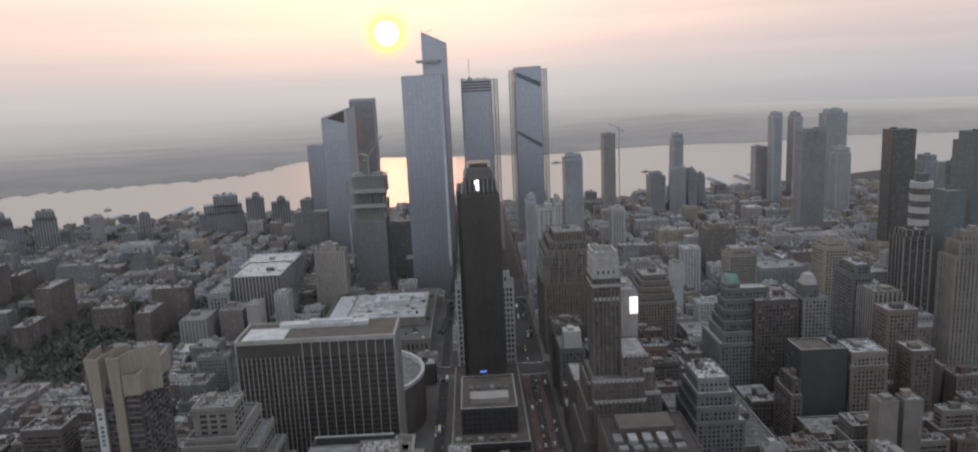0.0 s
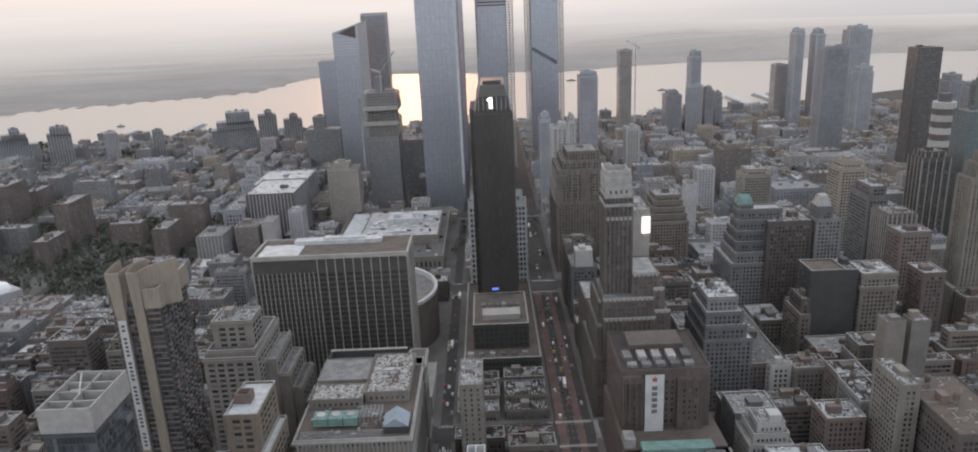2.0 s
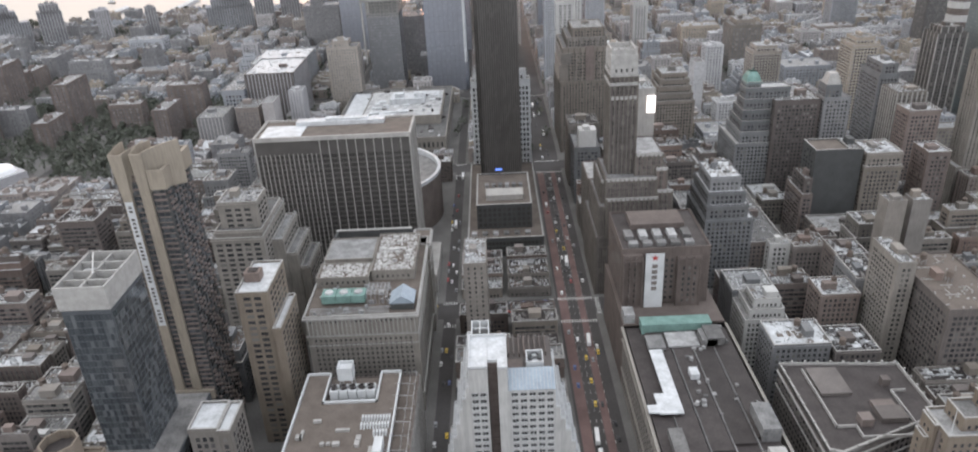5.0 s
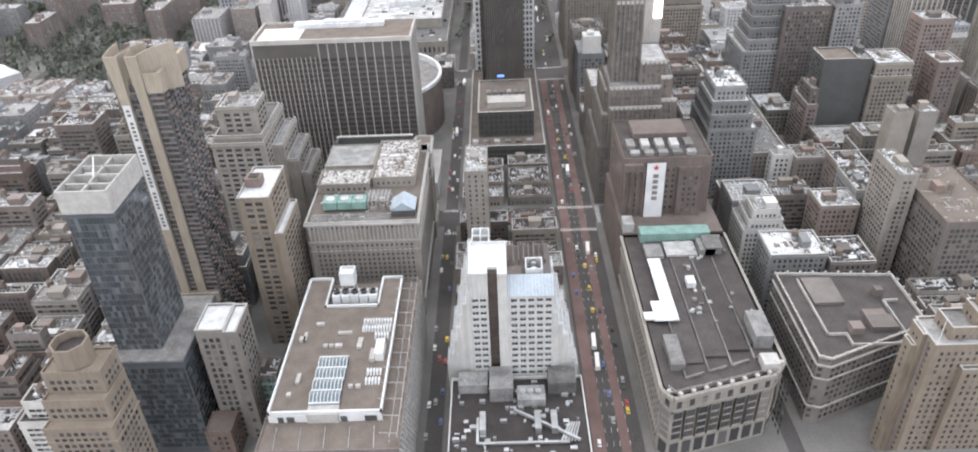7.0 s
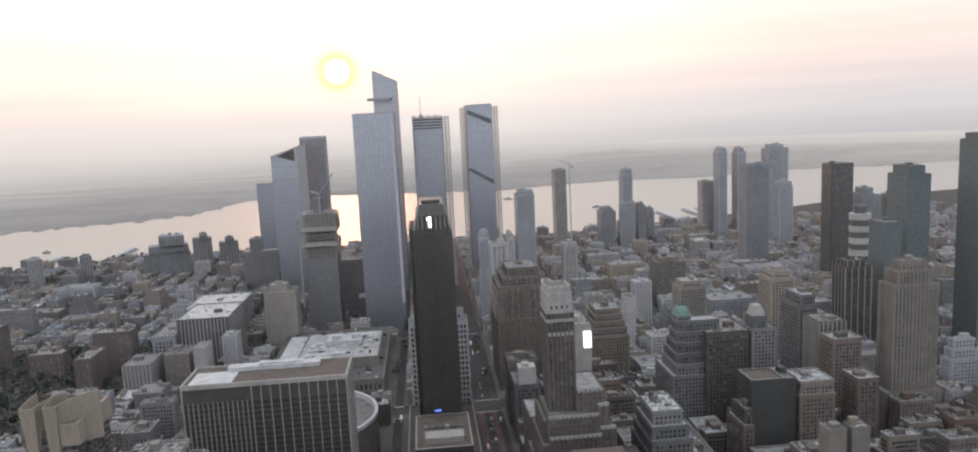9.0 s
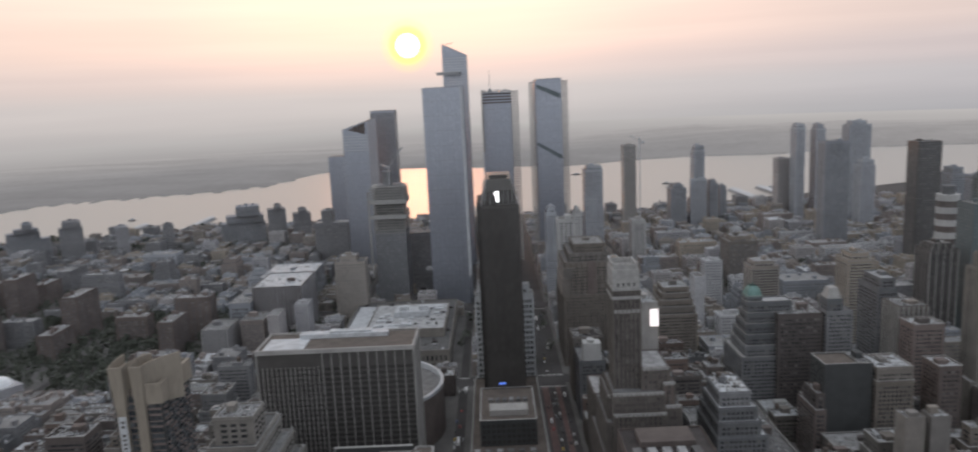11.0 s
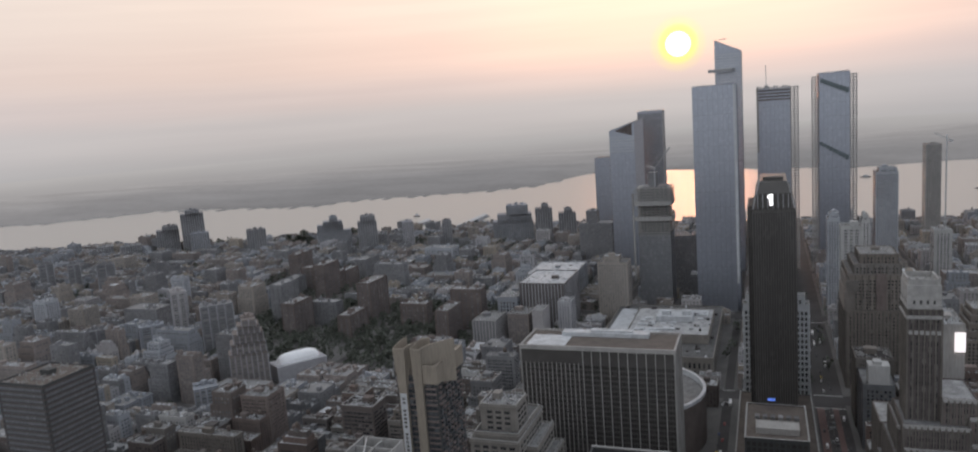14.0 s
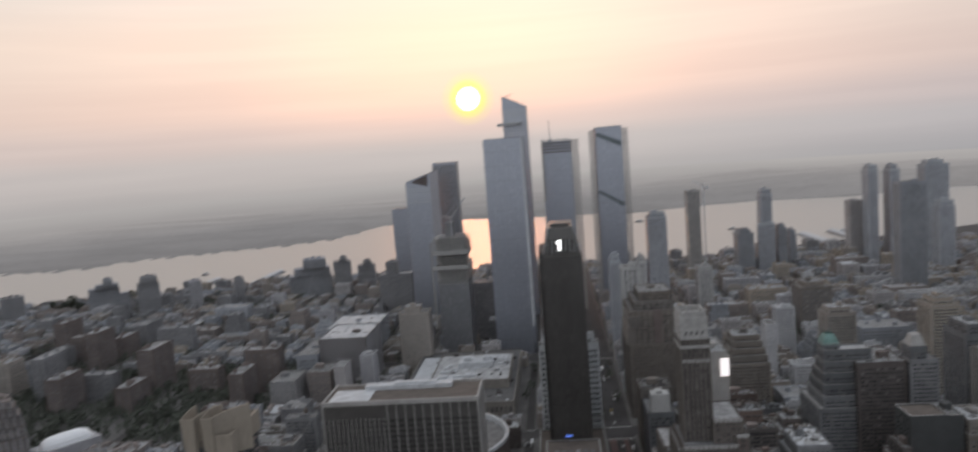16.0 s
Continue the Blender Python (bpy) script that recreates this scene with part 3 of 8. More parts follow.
def shore_line(pts, step, rough, seed):
    """A shore between the given turns, with small inlets."""
    rng, out = random.Random(seed), []
    for (ax, ay), (bx, by) in zip(pts, pts[1:]):
        n = max(1, int(math.hypot(bx - ax, by - ay) / step))
        out += [(ax + (bx - ax) * i / n, ay + (by - ay) * i / n + (rng.uniform(-rough, rough) if i else 0)) for i in range(n)]
    return out + [pts[-1]]


near_shore, far_shore = shore_line(NEAR_SHORE, 60, 9, 3), shore_line(FAR_SHORE, 70, 14, 4)
wb = Build()
wb.face(*[(x, y, 0.25) for x, y in near_shore], *[(x, y, 0.25) for x, y in reversed(far_shore)])
setting("water", wb, water_material(), "calm river water reflecting the evening sky", "river")


def shore_y(line, x):
    for (ax, ay), (bx, by) in zip(line, line[1:]):
        if ax <= x <= bx:
            return ay + (by - ay) * (x - ax) / (bx - ax)
    return line[-1][1]


# low land beyond the river, rising to a ridge
lb = Build()
cols = [-4800 + 120 * i for i in range(81)]
rows_up = [0, 12, 60, 160, 320, 560, 900, 1400, 2000, 2700, 3400]


def land_z(x, d):
    ridge = 24 + 34 * max(0, min(1, (x - 300) / 900))
    n = noise.noise(Vector((x * .0013, d * .002, 3))) * 16 + noise.noise(Vector((x * .006, d * .008, 7))) * 7
    return 1.2 + (ridge + n) * min(1, d / 330) if d > 0 else 0.5


for a, b in zip(cols, cols[1:]):
    for d, e in zip(rows_up, rows_up[1:]):
        q = []
        for x, dd in ((a, d), (b, d), (b, e), (a, e)):
            q.append((x, min(shore_y(far_shore, x) + dd, 4920), land_z(x, dd)))
        lb.face(*q)
setting("far_shore_land", lb, M["far_land"], "low built-up shore across the river, haze painted as glow", "shore")

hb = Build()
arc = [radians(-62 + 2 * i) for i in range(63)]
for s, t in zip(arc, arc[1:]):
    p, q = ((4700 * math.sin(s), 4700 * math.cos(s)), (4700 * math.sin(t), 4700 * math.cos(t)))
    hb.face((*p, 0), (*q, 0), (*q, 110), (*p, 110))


def distance_material():
    """Glowing far distance: haze painted as emission, brightening up into the horizon's sky."""
    m = bpy.data.materials.new("painted_haze_distance")
    m.use_nodes = True
    nt = m.node_tree
    nt.nodes.clear()
    N, link = nt.nodes.new, nt.links.new
    geo, sep, mr, cr, em, out = (N("ShaderNode" + k) for k in ("NewGeometry", "SeparateXYZ", "MapRange", "ValToRGB", "Emission", "OutputMaterial"))
    nz, mp, ad = N("ShaderNodeTexNoise"), N("ShaderNodeMapping"), N("ShaderNodeMath")
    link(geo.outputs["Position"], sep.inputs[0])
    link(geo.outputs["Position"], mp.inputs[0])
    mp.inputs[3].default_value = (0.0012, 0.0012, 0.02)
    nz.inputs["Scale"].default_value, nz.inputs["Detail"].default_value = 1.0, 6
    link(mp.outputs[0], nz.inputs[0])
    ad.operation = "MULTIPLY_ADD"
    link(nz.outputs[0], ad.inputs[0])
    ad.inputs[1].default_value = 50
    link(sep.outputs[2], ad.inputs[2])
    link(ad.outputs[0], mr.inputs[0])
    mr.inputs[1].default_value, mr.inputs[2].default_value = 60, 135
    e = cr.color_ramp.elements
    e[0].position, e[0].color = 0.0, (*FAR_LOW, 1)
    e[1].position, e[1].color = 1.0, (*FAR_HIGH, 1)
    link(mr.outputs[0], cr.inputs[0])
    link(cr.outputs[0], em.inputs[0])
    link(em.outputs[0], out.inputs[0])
    return m


# Emission colours of the painted haze, bottom and top.
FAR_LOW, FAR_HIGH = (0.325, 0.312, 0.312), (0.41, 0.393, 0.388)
setting("backdrop", hb, distance_material(), "far land with painted haze fading into the sky", "distance")

# ---- street grid ----
BLOCK_X = [(-31, 36), (71, 133)]
x = 149
while x < 1700:
    BLOCK_X.append((x, x + 61))
    x += 79
x = -48
while x > -2300:
    BLOCK_X.append((x - 62, x))
    x -= 79
BLOCK_Y = [(252, 462), (494, 748), (782, 1034), (1066, 1306), (1336, 1584), (1614, 1830)]


def in_view(x, y, spread=3):
    a = math.degrees(math.atan2(x, y))
    return -54 - spread < a < 38 + spread


pave = thing("pavement", (0, 0, 0), "grey concrete pavement slabs with kerbs round the blocks", "pavement", kind="structure")
blocks = []
for bx0, bx1 in BLOCK_X:
    for by0, by1 in BLOCK_Y:
        if not (in_view(bx0, by1) or in_view(bx1, by1) or in_view((bx0 + bx1) / 2, by0)):
            continue
        if by1 > min(shore_y(near_shore, bx0), shore_y(near_shore, bx1)) - 10:
            by1 = min(shore_y(near_shore, bx0), shore_y(near_shore, bx1)) - 30
        if by1 - by0 < 40:
            continue
        blocks.append((bx0, bx1, by0, by1))
        kb = Build()
        kb.box(bx0 - 4, bx1 + 4, by0 - 5, by1 + 5, 0, 0.18)
        part("slab", kb, M["pavement"], pave)

# ---- landmark buildings, near to far ----
def stuff_part(*a):
    return stuff(part(*a))


def arena():
    o = (-118, 655, 0)
    root = thing("round_arena", o, "round concrete sports arena with a white roof rim", "arena")
    w, r, rim = Build(o), Build(o), Build(o)
    taken.append((-186, -50, 585, 722))
    w.drum(-118, 655, 65, 0, 44, 64, None, False)
    r.drum(-118, 655, 63, 41, 42, 64)
    n = 64
    for i in range(n):
        a, b = 2 * math.pi * i / n, 2 * math.pi * (i + 1) / n
        for r0, r1, z0, z1 in ((65.4, 62.6, 44.0, 47.0),):
            P = lambda rr, t, z: (-118 + rr * math.cos(t), 655 + rr * math.sin(t), z)
            rim.face(P(r0, a, z0), P(r0, b, z0), P(r0, b, z1), P(r0, a, z1))
            rim.face(P(r0, a, z1), P(r0, b, z1), P(r1, b, z1), P(r1, a, z1))
            rim.face(P(r1, b, 41), P(r1, a, 41), P(r1, a, z1), P(r1, b, z1))
    part("wall", w, M["brick"], root)
    part("roof", r, M["roof_grey"], root)
    part("roof_rim", rim, M["roof_white"], root, "white painted roof rim")
    for i in range(10):
        u = Build(o)
        t = 0.6 * i + .2
        cx, cy = -118 + 36 * math.cos(t), 655 + 36 * math.sin(t)
        u.box(cx - 2, cx + 2, cy - 2, cy + 2, 42, 44)
        part("roof_unit", u, M["metal"], root)


def dark_slab_tower():
    """The dark bronze slab with a stepped top and a lit sign."""
    o = (4, 690, 0)
    root = thing("office_tower", o, "dark bronze glass slab tower with stepped top and lit sign", "skyscraper")
    taken.append((-27, 36, 560, 731))
    w, e, p = Build(o), Build(o), Build(o)
    tiers = [(-11.2, 21.8, 650, 728, 17, 206), (-8.6, 19.0, 651.5, 726, 206, 218)]
    side = [(-15.2, -11.3, 664, 722, 17, 206), (21.9, 22.6, 666, 722, 17, 200)]
    for t in tiers + side:
        wt = Build(o)
        wt.box(*t)
        part("wall", wt, M["bronze"], root)
        wt = Build(o)
        wt.box(t[0] + .5, t[1] - .5, t[2] + .5, t[3] - .5, t[5], t[5] + .35)
        part("roof", wt, M["roof_dark"], root)
        e.ribs(*t[:4], t[4], t[5] + .6, 1.9, 0.35, 0.3)
        p.panes(*t, 1.9, 3.8, 1.55, 3.72, "sew", 0.05, 0.04, 0)
    stuff_part("mullions", e, M["bronze"], root)
    stuff_part("glazing", p, G["bronze_glass"], root)
    cp = Build(o)
    cp.prism(((-8.4, 651.7), (18.8, 651.7), (18.8, 725), (-8.4, 725)), 218.4, 228, True, False, ((-5.4, 656), (15.8, 656), (15.8, 720), (-5.4, 720)))
    part("crown", cp, M["bronze"], root)
    br = Build(o)
    for a, b in ((-10.9, -8.3), (21.5, 18.7), (-8.2, -5.2), (18.6, 15.6)):
        z = 206 if abs(a) > 10 and a != 18.6 else 218
        for y in (650.4, 655, 660):
            br.bar((a, y, z), (b, y + 1.5, z + 11), .8)
    for k in range(7):
        br.bar((-7 + 3.9 * k, 651.4, 206), (-7 + 3.9 * k, 651.4, 218), .5)
    parts("crown_brace", br, M["metal"], root)
    for q in ((-3, 13, 664, 690, 228.3, 231),):
        c = Build(o)
        c.box(*q)
        part("louvre_house", c, M["bronze"], root)
    s = Build(o)
    s.box(2.2, 4.6, 650.6, 650.9, 208.8, 218)
    s.box(.6, 2.2, 650.6, 650.9, 215, 217)
    part("lit_sign", s, glow_material("white_sign_light", (1, 1, 1), 1.6), root, "lit white bar sign")
    pod = Build(o)
    pod.box(-19, 27.5, 580, 650, 17, 38)
    pod.rim(-19, 27.5, 580, 650, 38, 39, .8)
    for k in range(12):
        pod.box(-19 + 4.1 * k, -17.6 + 4.1 * k, 579.4, 580, 17, 37)
    pod.box(-27, 36, 560, 731, 0, 16.6)
    pod.rim(-27, 36, 560, 731, 16.6, 17.6, .8)
    part("podium", pod, M["black"], root)
    rf = Build(o)
    rf.box(-26, 35, 561, 730, 16.6, 16.9)
    rf.box(-18.2, 26.7, 580.8, 649, 38, 38.3)
    part("podium_roof", rf, M["roof_brown"], root)
    pc = Build(o)
    pc.rim(-27.2, 36.2, 559.8, 731.2, 17.6, 17.9, 1.2)
    pc.rim(-19.2, 27.7, 579.8, 650, 39, 39.3, 1.2)
    parts("podium_coping", pc, M["coping"], root)
    q = Build(o)
    q.box(-11, 21, 590, 606, 38.3, 42.6)
    q.rim(-11, 21, 590, 606, 42.6, 43.2, .5)
    part("roof_house", q, M["concrete"], root)
    un = Build(o)
    for k in range(6):
        un.box(-12 + 6 * k, -8.4 + 6 * k, 618, 624, 38.3, 40.6)
        un.box(-24 + 9 * k, -19.5 + 9 * k, 566, 571, 16.9, 19)
    parts("roof_unit", un, M["roof_grey"], root)
    pw = Build(o)
    pw.panes(-19, 27.5, 580, 650, 18, 37, 4.1, 4.6, 2.6, 3.0, "sew", .05, .8, .3)
    pw.panes(-27, 36, 560, 731, 1, 16, 3, 4.5, 2.4, 3.0, "sew", .05, .8, .3)
    stuff_part("podium_glazing", pw, G["bronze_glass"], root)
    bl = Build(o)
    bl.box(-2, 4, 649.5, 649.9, 42, 43.8)
    part("blue_sign", bl, glow_material("blue_sign_light", (0.1, 0.2, 0.7), 0.8), root, "blue lit sign")


def ribbed_office():
    """Long dark office block with pale upright ribs."""
    x0, x1, y0, y1, h = -175, -62.5, 519, 559, 126
    o = (-118, 540, 0)
    root = thing("office_block", o, "dark office block with pale upright concrete ribs", "office")
    taken.append((x0 - 8, -50, 500, 575))
    w, p, rb, rf, pl = (Build(o) for _ in range(5))
    w.box(x0, x1, y0, y1, 0, h, top=False)
    rf.box(x0, x1, y0, y1, h - .2, h)
    p.panes(x0, x1, y0, y1, 20, h - 11, 2.15, 3.9, 1.75, 2.5, "sew", .08, .7, .2)
    rb.ribs(x0, -128, y0, y1, 14, h - 12, 3.3, .45, .8, "sn")
    rb.ribs(-128, x1, y0, y1, 14, h - 2, 6.55, .55, .9, "sn")
    rb.ribs(x0, x1, y0, y1, 14, h - 2, 6.6, .55, .9, "ew")
    rb.rim(x0 - .9, x1 + .9, y0 - .9, y1 + .9, h - 2, h + 1.2, 1.4)
    part("wall", w, M["bronze"], root)
    stuff_part("glazing", p, G["bronze_glass"], root)
    part("roof", rf, M["roof_brown"], root)
    stuff_part("rib", rb, M["concrete"], root, "pale concrete ribs and roof edge")
    pl.box(-150, -84, 546, 555, h, h + 3.2)
    pl.box(-128, -96, 548, 554, h + 3.2, h + 4.6)
    part("roof_house", pl, M["roof_white"], root)
    wh = Build(o)
    wh.box(-172, -142, 523, 548, h, h + .25)
    part("roof_sheet", wh, M["roof_white"], root)
    pd = Build(o)
    pd.box(x0 - 8, -50, 505, y0 - 1.2, 0, 16)
    pd.box(x1 + 1.2, -50, y0 - 1.2, y1 + 10, 0, 12)
    part("podium", pd, M["concrete"], root)


def post_office():
    x0, x1, y0, y1 = -190, -56, 800, 1010
    o = ((x0 + x1) / 2, 900, 0)
    root = thing("post_office", o, "broad low stone hall with pale roofs and skylights", "hall")
    taken.append((x0, x1, y0, y1))
    w, r, u, p = (Build(o) for _ in range(4))
    w.box(x0, x1, y0, y1, 0, 24, top=False)
    w.rim(x0, x1, y0, y1, 24, 25.2, .8)
    w.box(-157, -64, 850, 960, 24, 34, top=False)
    w.rim(-157, -64, 850, 960, 34, 35, .8)
    r.box(x0 + .8, x1 - .8, y0 + .8, y1 - .8, 23.8, 24.1)
    r.box(-156, -65, 851, 959, 33.8, 34.1)
    rng = random.Random(4)
    for i in range(26):
        a, b = rng.uniform(-150, -76), rng.uniform(856, 945)
        u.box(a, a + rng.uniform(3, 12), b, b + rng.uniform(3, 8), 34.1, 34.1 + rng.uniform(1, 4))
    u.box(-128, -86, 900, 925, 34.1, 41)
    u.box(-122, -112, 905, 915, 41, 46)
    u.box(-98, -88, 905, 915, 41, 46)
    p.panes(x0, x1, y0, y1, 3, 22, 5, 9, 2.2, 6, "sew", .06, 1, 2)
    part("wall", w, M["limestone"], root)
    parts("roof", r, M["roof_grey"], root)
    parts("roof_unit", u, M["roof_white"], root)
    for k in range(60):
        v = Build(o)
        a, b = rng.uniform(-186, -62), rng.uniform(804, 1002)
        z = 34.1 if -156 < a < -66 and 851 < b < 956 else 24.1
        v.box(a, a + rng.uniform(1.5, 7), b, b + rng.uniform(1.5, 6), z, z + rng.uniform(.6, 2.4))
        part("roof_unit", v, M[rng.choice(("steel_white", "metal", "roof_dark"))], root)
    for z, x0_, x1_, y0_, y1_ in ((34.1, -150, -120, 855, 875), (34.1, -100, -70, 930, 955), (24.1, -185, -160, 820, 990)):
        v = Build(o)
        v.box(x0_, x1_, y0_, y1_, z, z + .3)
        part("roof_sheet", v, M["roof_white"], root)
    stuff_part("glazing", p, G["glass"], root)


def striped_flat_tower():
    """Tall balcony tower with two cream piers that flare into curved crown walls."""
    x0, x1, y0, y1, h = -185, -162, 340, 373, 168
    o = (-173, 356, 0)
    root = thing("apartment_tower", o, "tall dark balcony tower with cream curved piers and crown", "tower block")
    taken.append((-188, -158, 336, 376))
    rng = random.Random(17)
    w, p, bal, fins, rf, cap = (Build(o) for _ in range(6))
    w.box(x0, x1, y0, y1, 0, h)
    p.panes(x0, x1, y0, y1, 8, h, 2.7, 3.0, 2.2, 2.2, "snew", .06, .5, .4)
    # balconies with solid fronts, staggered from floor to floor
    for k in range(53):
        z = 8 + 3.0 * k
        for j in range(8):
            y = y0 + 1.4 + 4.0 * j
            if (j + k // 2) % 3 != 2:
                bal.box(x1, x1 + 1.3, y, y + rng.choice((1.6, 2.2, 2.8)), z, z + rng.choice((.3, 1.0, 1.0)), True, True)
            if rng.random() < .45:
                fins.box(x1, x1 + .5, y + 3.0, y + 3.5, z, z + 3.0)
        for xa, xb in ((x0 - .2, x0 + 1.4), (-177.6, -174.2), (-168.6, x1)):
            bal.box(xa + .2, xb - .1, y0 - 1.0, y0, z, z + rng.choice((.3, .9)), True, True)
    part("wall", w, M["black"], root)
    stuff_part("glazing", p, G["blue_glass"], root)
    stuff_part("balcony_slab", bal, M["dark"], root)
    stuff_part("fin_screen", fins, M["grey"], root, "grey concrete fins between balconies")
    # piers: straight shafts that widen at the top and turn into walls curving back
    for px, flare, reach in ((-183.2, 1.4, 10.0), (-173.9, .6, 14.5)):
        b = Build(o)
        b.box(px, px + 4.7, y0 - 1.8, y0 + 1, 44, 160)
        b.prism(((px, y0 - 1.8), (px + 4.7, y0 - 1.8), (px + 4.7, y0 + 1), (px, y0 + 1)), 160, 183, True, False,
                ((px - flare, y0 - 2.6), (px + 5.4, y0 - 2.6), (px + 5.4, y0 - 1.6), (px - flare, y0 - 1.6)))
        part("pier", b, M["cream"], root, "cream concrete pier flaring at its top")
        c, n = Build(o), 14
        for base, span in ((px - flare, 2.5), (px + 4.6, reach)):
            for i in range(n):
                f, g = i / n, (i + 1) / n
                xa, xb = base + span * f ** 1.25, base + span * g ** 1.25
                ya, yb = y0 - 1.7 + 12 * f, y0 - 1.7 + 12 * g
                c.prism(((xa, ya), (xb, yb), (xb - .5, yb + .8), (xa - .5, ya + .8)), h - 5 if span > 5 else h, 183 + 2.6 * math.sin(math.pi * .5 * (f + g) / 2))
        part("crown", c, M["cream"], root, "cream wall curving over the roof")
    rf.box(x0 + .5, x1 - .3, y0 + .5, y1 - .5, h, h + 3)
    for a, b_, t in ((-180, 360, 7), (-172, 362, 5), (-169, 356, 8), (-166, 366, 5), (-176, 354, 9)):
        rf.box(a, a + 3.5, b_, b_ + 4.5, h + 3, h + t)
    part("roof", rf, M["roof_brown"], root)
    cap.box(x1 - .2, x1 + 1.7, y0 - 2, y1 + .4, h - 3.5, h + 6.6, True, True)
    cap.box(-168.5, x1 - .2, y0 - 2, y0 - 1.2, h - 3.5, h + 6.6, True, True)
    cap.box(x0, x1 - .2, y1 - .4, y1 + .4, h - 1, h + 6.6)
    ft = Build(o)
    ft.box(-184, -162.5, y0 - 2.6, y0 - .1, 38, 44)
    part("pier_foot", ft, M["cream"], root)
    part("roof_screen", cap, M["cream"], root, "cream panel parapet round the roof")
    sg = Build(o)
    sg.box(-182.6, -178.9, y0 - 2.05, y0 - 1.83, 87, 158.5)
    sgn = part("banner", sg, M["steel_white"], root, "long white upright banner")
    bars = Build(o)
    for k in range(31):
        if k % 6 != 4:
            bars.box(-181.6, -179.9, y0 - 2.1, y0 - 2.06, 89 + 2.2 * k, 90.3 + 2.2 * k)
    stuff_part("banner_bar", bars, M["dark"], sgn, "grey bars of unreadable writing")


def white_box_tower():
    x0, x1, y0, y1, h = -186, -165, 271, 303, 139
    o = (-175, 287, 0)
    root = thing("glass_tower", o, "dark glass tower with an open white box on top", "tower block")
    taken.append((-188, -150, 262, 312))
    w, p, b, i = (Build(o) for _ in range(4))
    w.box(x0, x1, y0, y1, 40, h)
    w.box(-188, -152, 262, 312, 0, 62)
    p.panes(x0, x1, y0, y1, 62, h - 1, 1.6, 3.4, 1.5, 3.1, "snew", .06, .15, .1)
    p.panes(-188, -152, 262, 312, 4, 61, 1.6, 3.4, 1.5, 3.1, "snew", .06, .15, .1)
    b.rim(x0 - .5, x1 + .5, y0 - .5, y1 + .5, h, h + 11, .7)
    for k in (1, 2, 3):
        y = y0 + 8 * k
        b.box(x0, x1, y - .4, y + .4, h + 2, h + 10)
    b.box(x0 + 9.6, x0 + 10.4, y0, y1, h + 2, h + 10)
    i.box(x0 + 2, x0 + 8, y0 + 18, y0 + 22, h, h + 8)
    i.box(x0 + 12, x0 + 18, y0 + 10, y0 + 14, h, h + 7)
    i.bar((x0 + 3, y1 - 2, h + 11.5), (x0 + 12, y0 + 10, h + 11.5), .5)
    part("wall", w, M["blue_black"], root)
    stuff_part("glazing", p, G["blue_glass"], root)
    part("rooftop_screen", b, M["coping"], root, "white panel screen open at the top")
    stuff_part("roof_plant", i, M["metal"], root)
    rf = Build(o)
    rf.box(-187.5, -152.5, 262.5, 311.5, 62, 62.4)
    part("terrace", rf, M["roof_grey"], root)


def octagon_tower():
    o = (-178, 236, 0)
    root = thing("crowned_tower", o, "tan brick tower with an octagonal crown", "tower block")
    w, p, rf = Build(o), Build(o), Build(o)
    taken.append((-198, -158, 212, 256))
    w.box(-193, -164, 216, 238, 0, 68)
    w.rim(-193, -164, 216, 238, 68, 69, .5)
    w.box(-192, -165.5, 221, 240, 68, 79)
    w.rim(-192, -165.5, 221, 240, 79, 80, .5)
    w.box(-191, -166.5, 226, 241, 79, 90)
    w.rim(-191, -166.5, 226, 241, 90, 91, .5)
    w.prism(((-193.6, 215.4), (-163.4, 215.4), (-163.4, 238.6), (-193.6, 238.6)), 60.5, 61.3, True, True)
    def ring(r):
        return [(-179.5 + r * math.cos(math.pi / 8 + math.pi / 4 * k), 234 + 1.0 * r * math.sin(math.pi / 8 + math.pi / 4 * k)) for k in range(8)]
    w.prism(ring(7.6), 90, 101, False, False)
    a, b = ring(7.6), ring(6.8)
    for k in range(8):
        w.face((*a[k], 101), (*a[(k + 1) % 8], 101), (*b[(k + 1) % 8], 101), (*b[k], 101))
        w.face((*b[(k + 1) % 8], 97), (*b[k], 97), (*b[k], 101), (*b[(k + 1) % 8], 101))
    rf.prism(ring(6.9), 96, 97.2)
    p.panes(-193, -164, 216, 238, 4, 68, 3.0, 3.5, 1.9, 2, "snew")
    p.panes(-192, -165.5, 221, 240, 69, 79, 3.0, 3.5, 1.9, 2, "snew")
    p.panes(-191, -166.5, 226, 241, 80, 90, 3.0, 3.5, 1.9, 2, "snew")
    parts("wall", w, M["tan"], root)
    stuff_part("glazing", p, G["glass"], root)
    part("crown_roof", rf, M["roof_dark"], root)


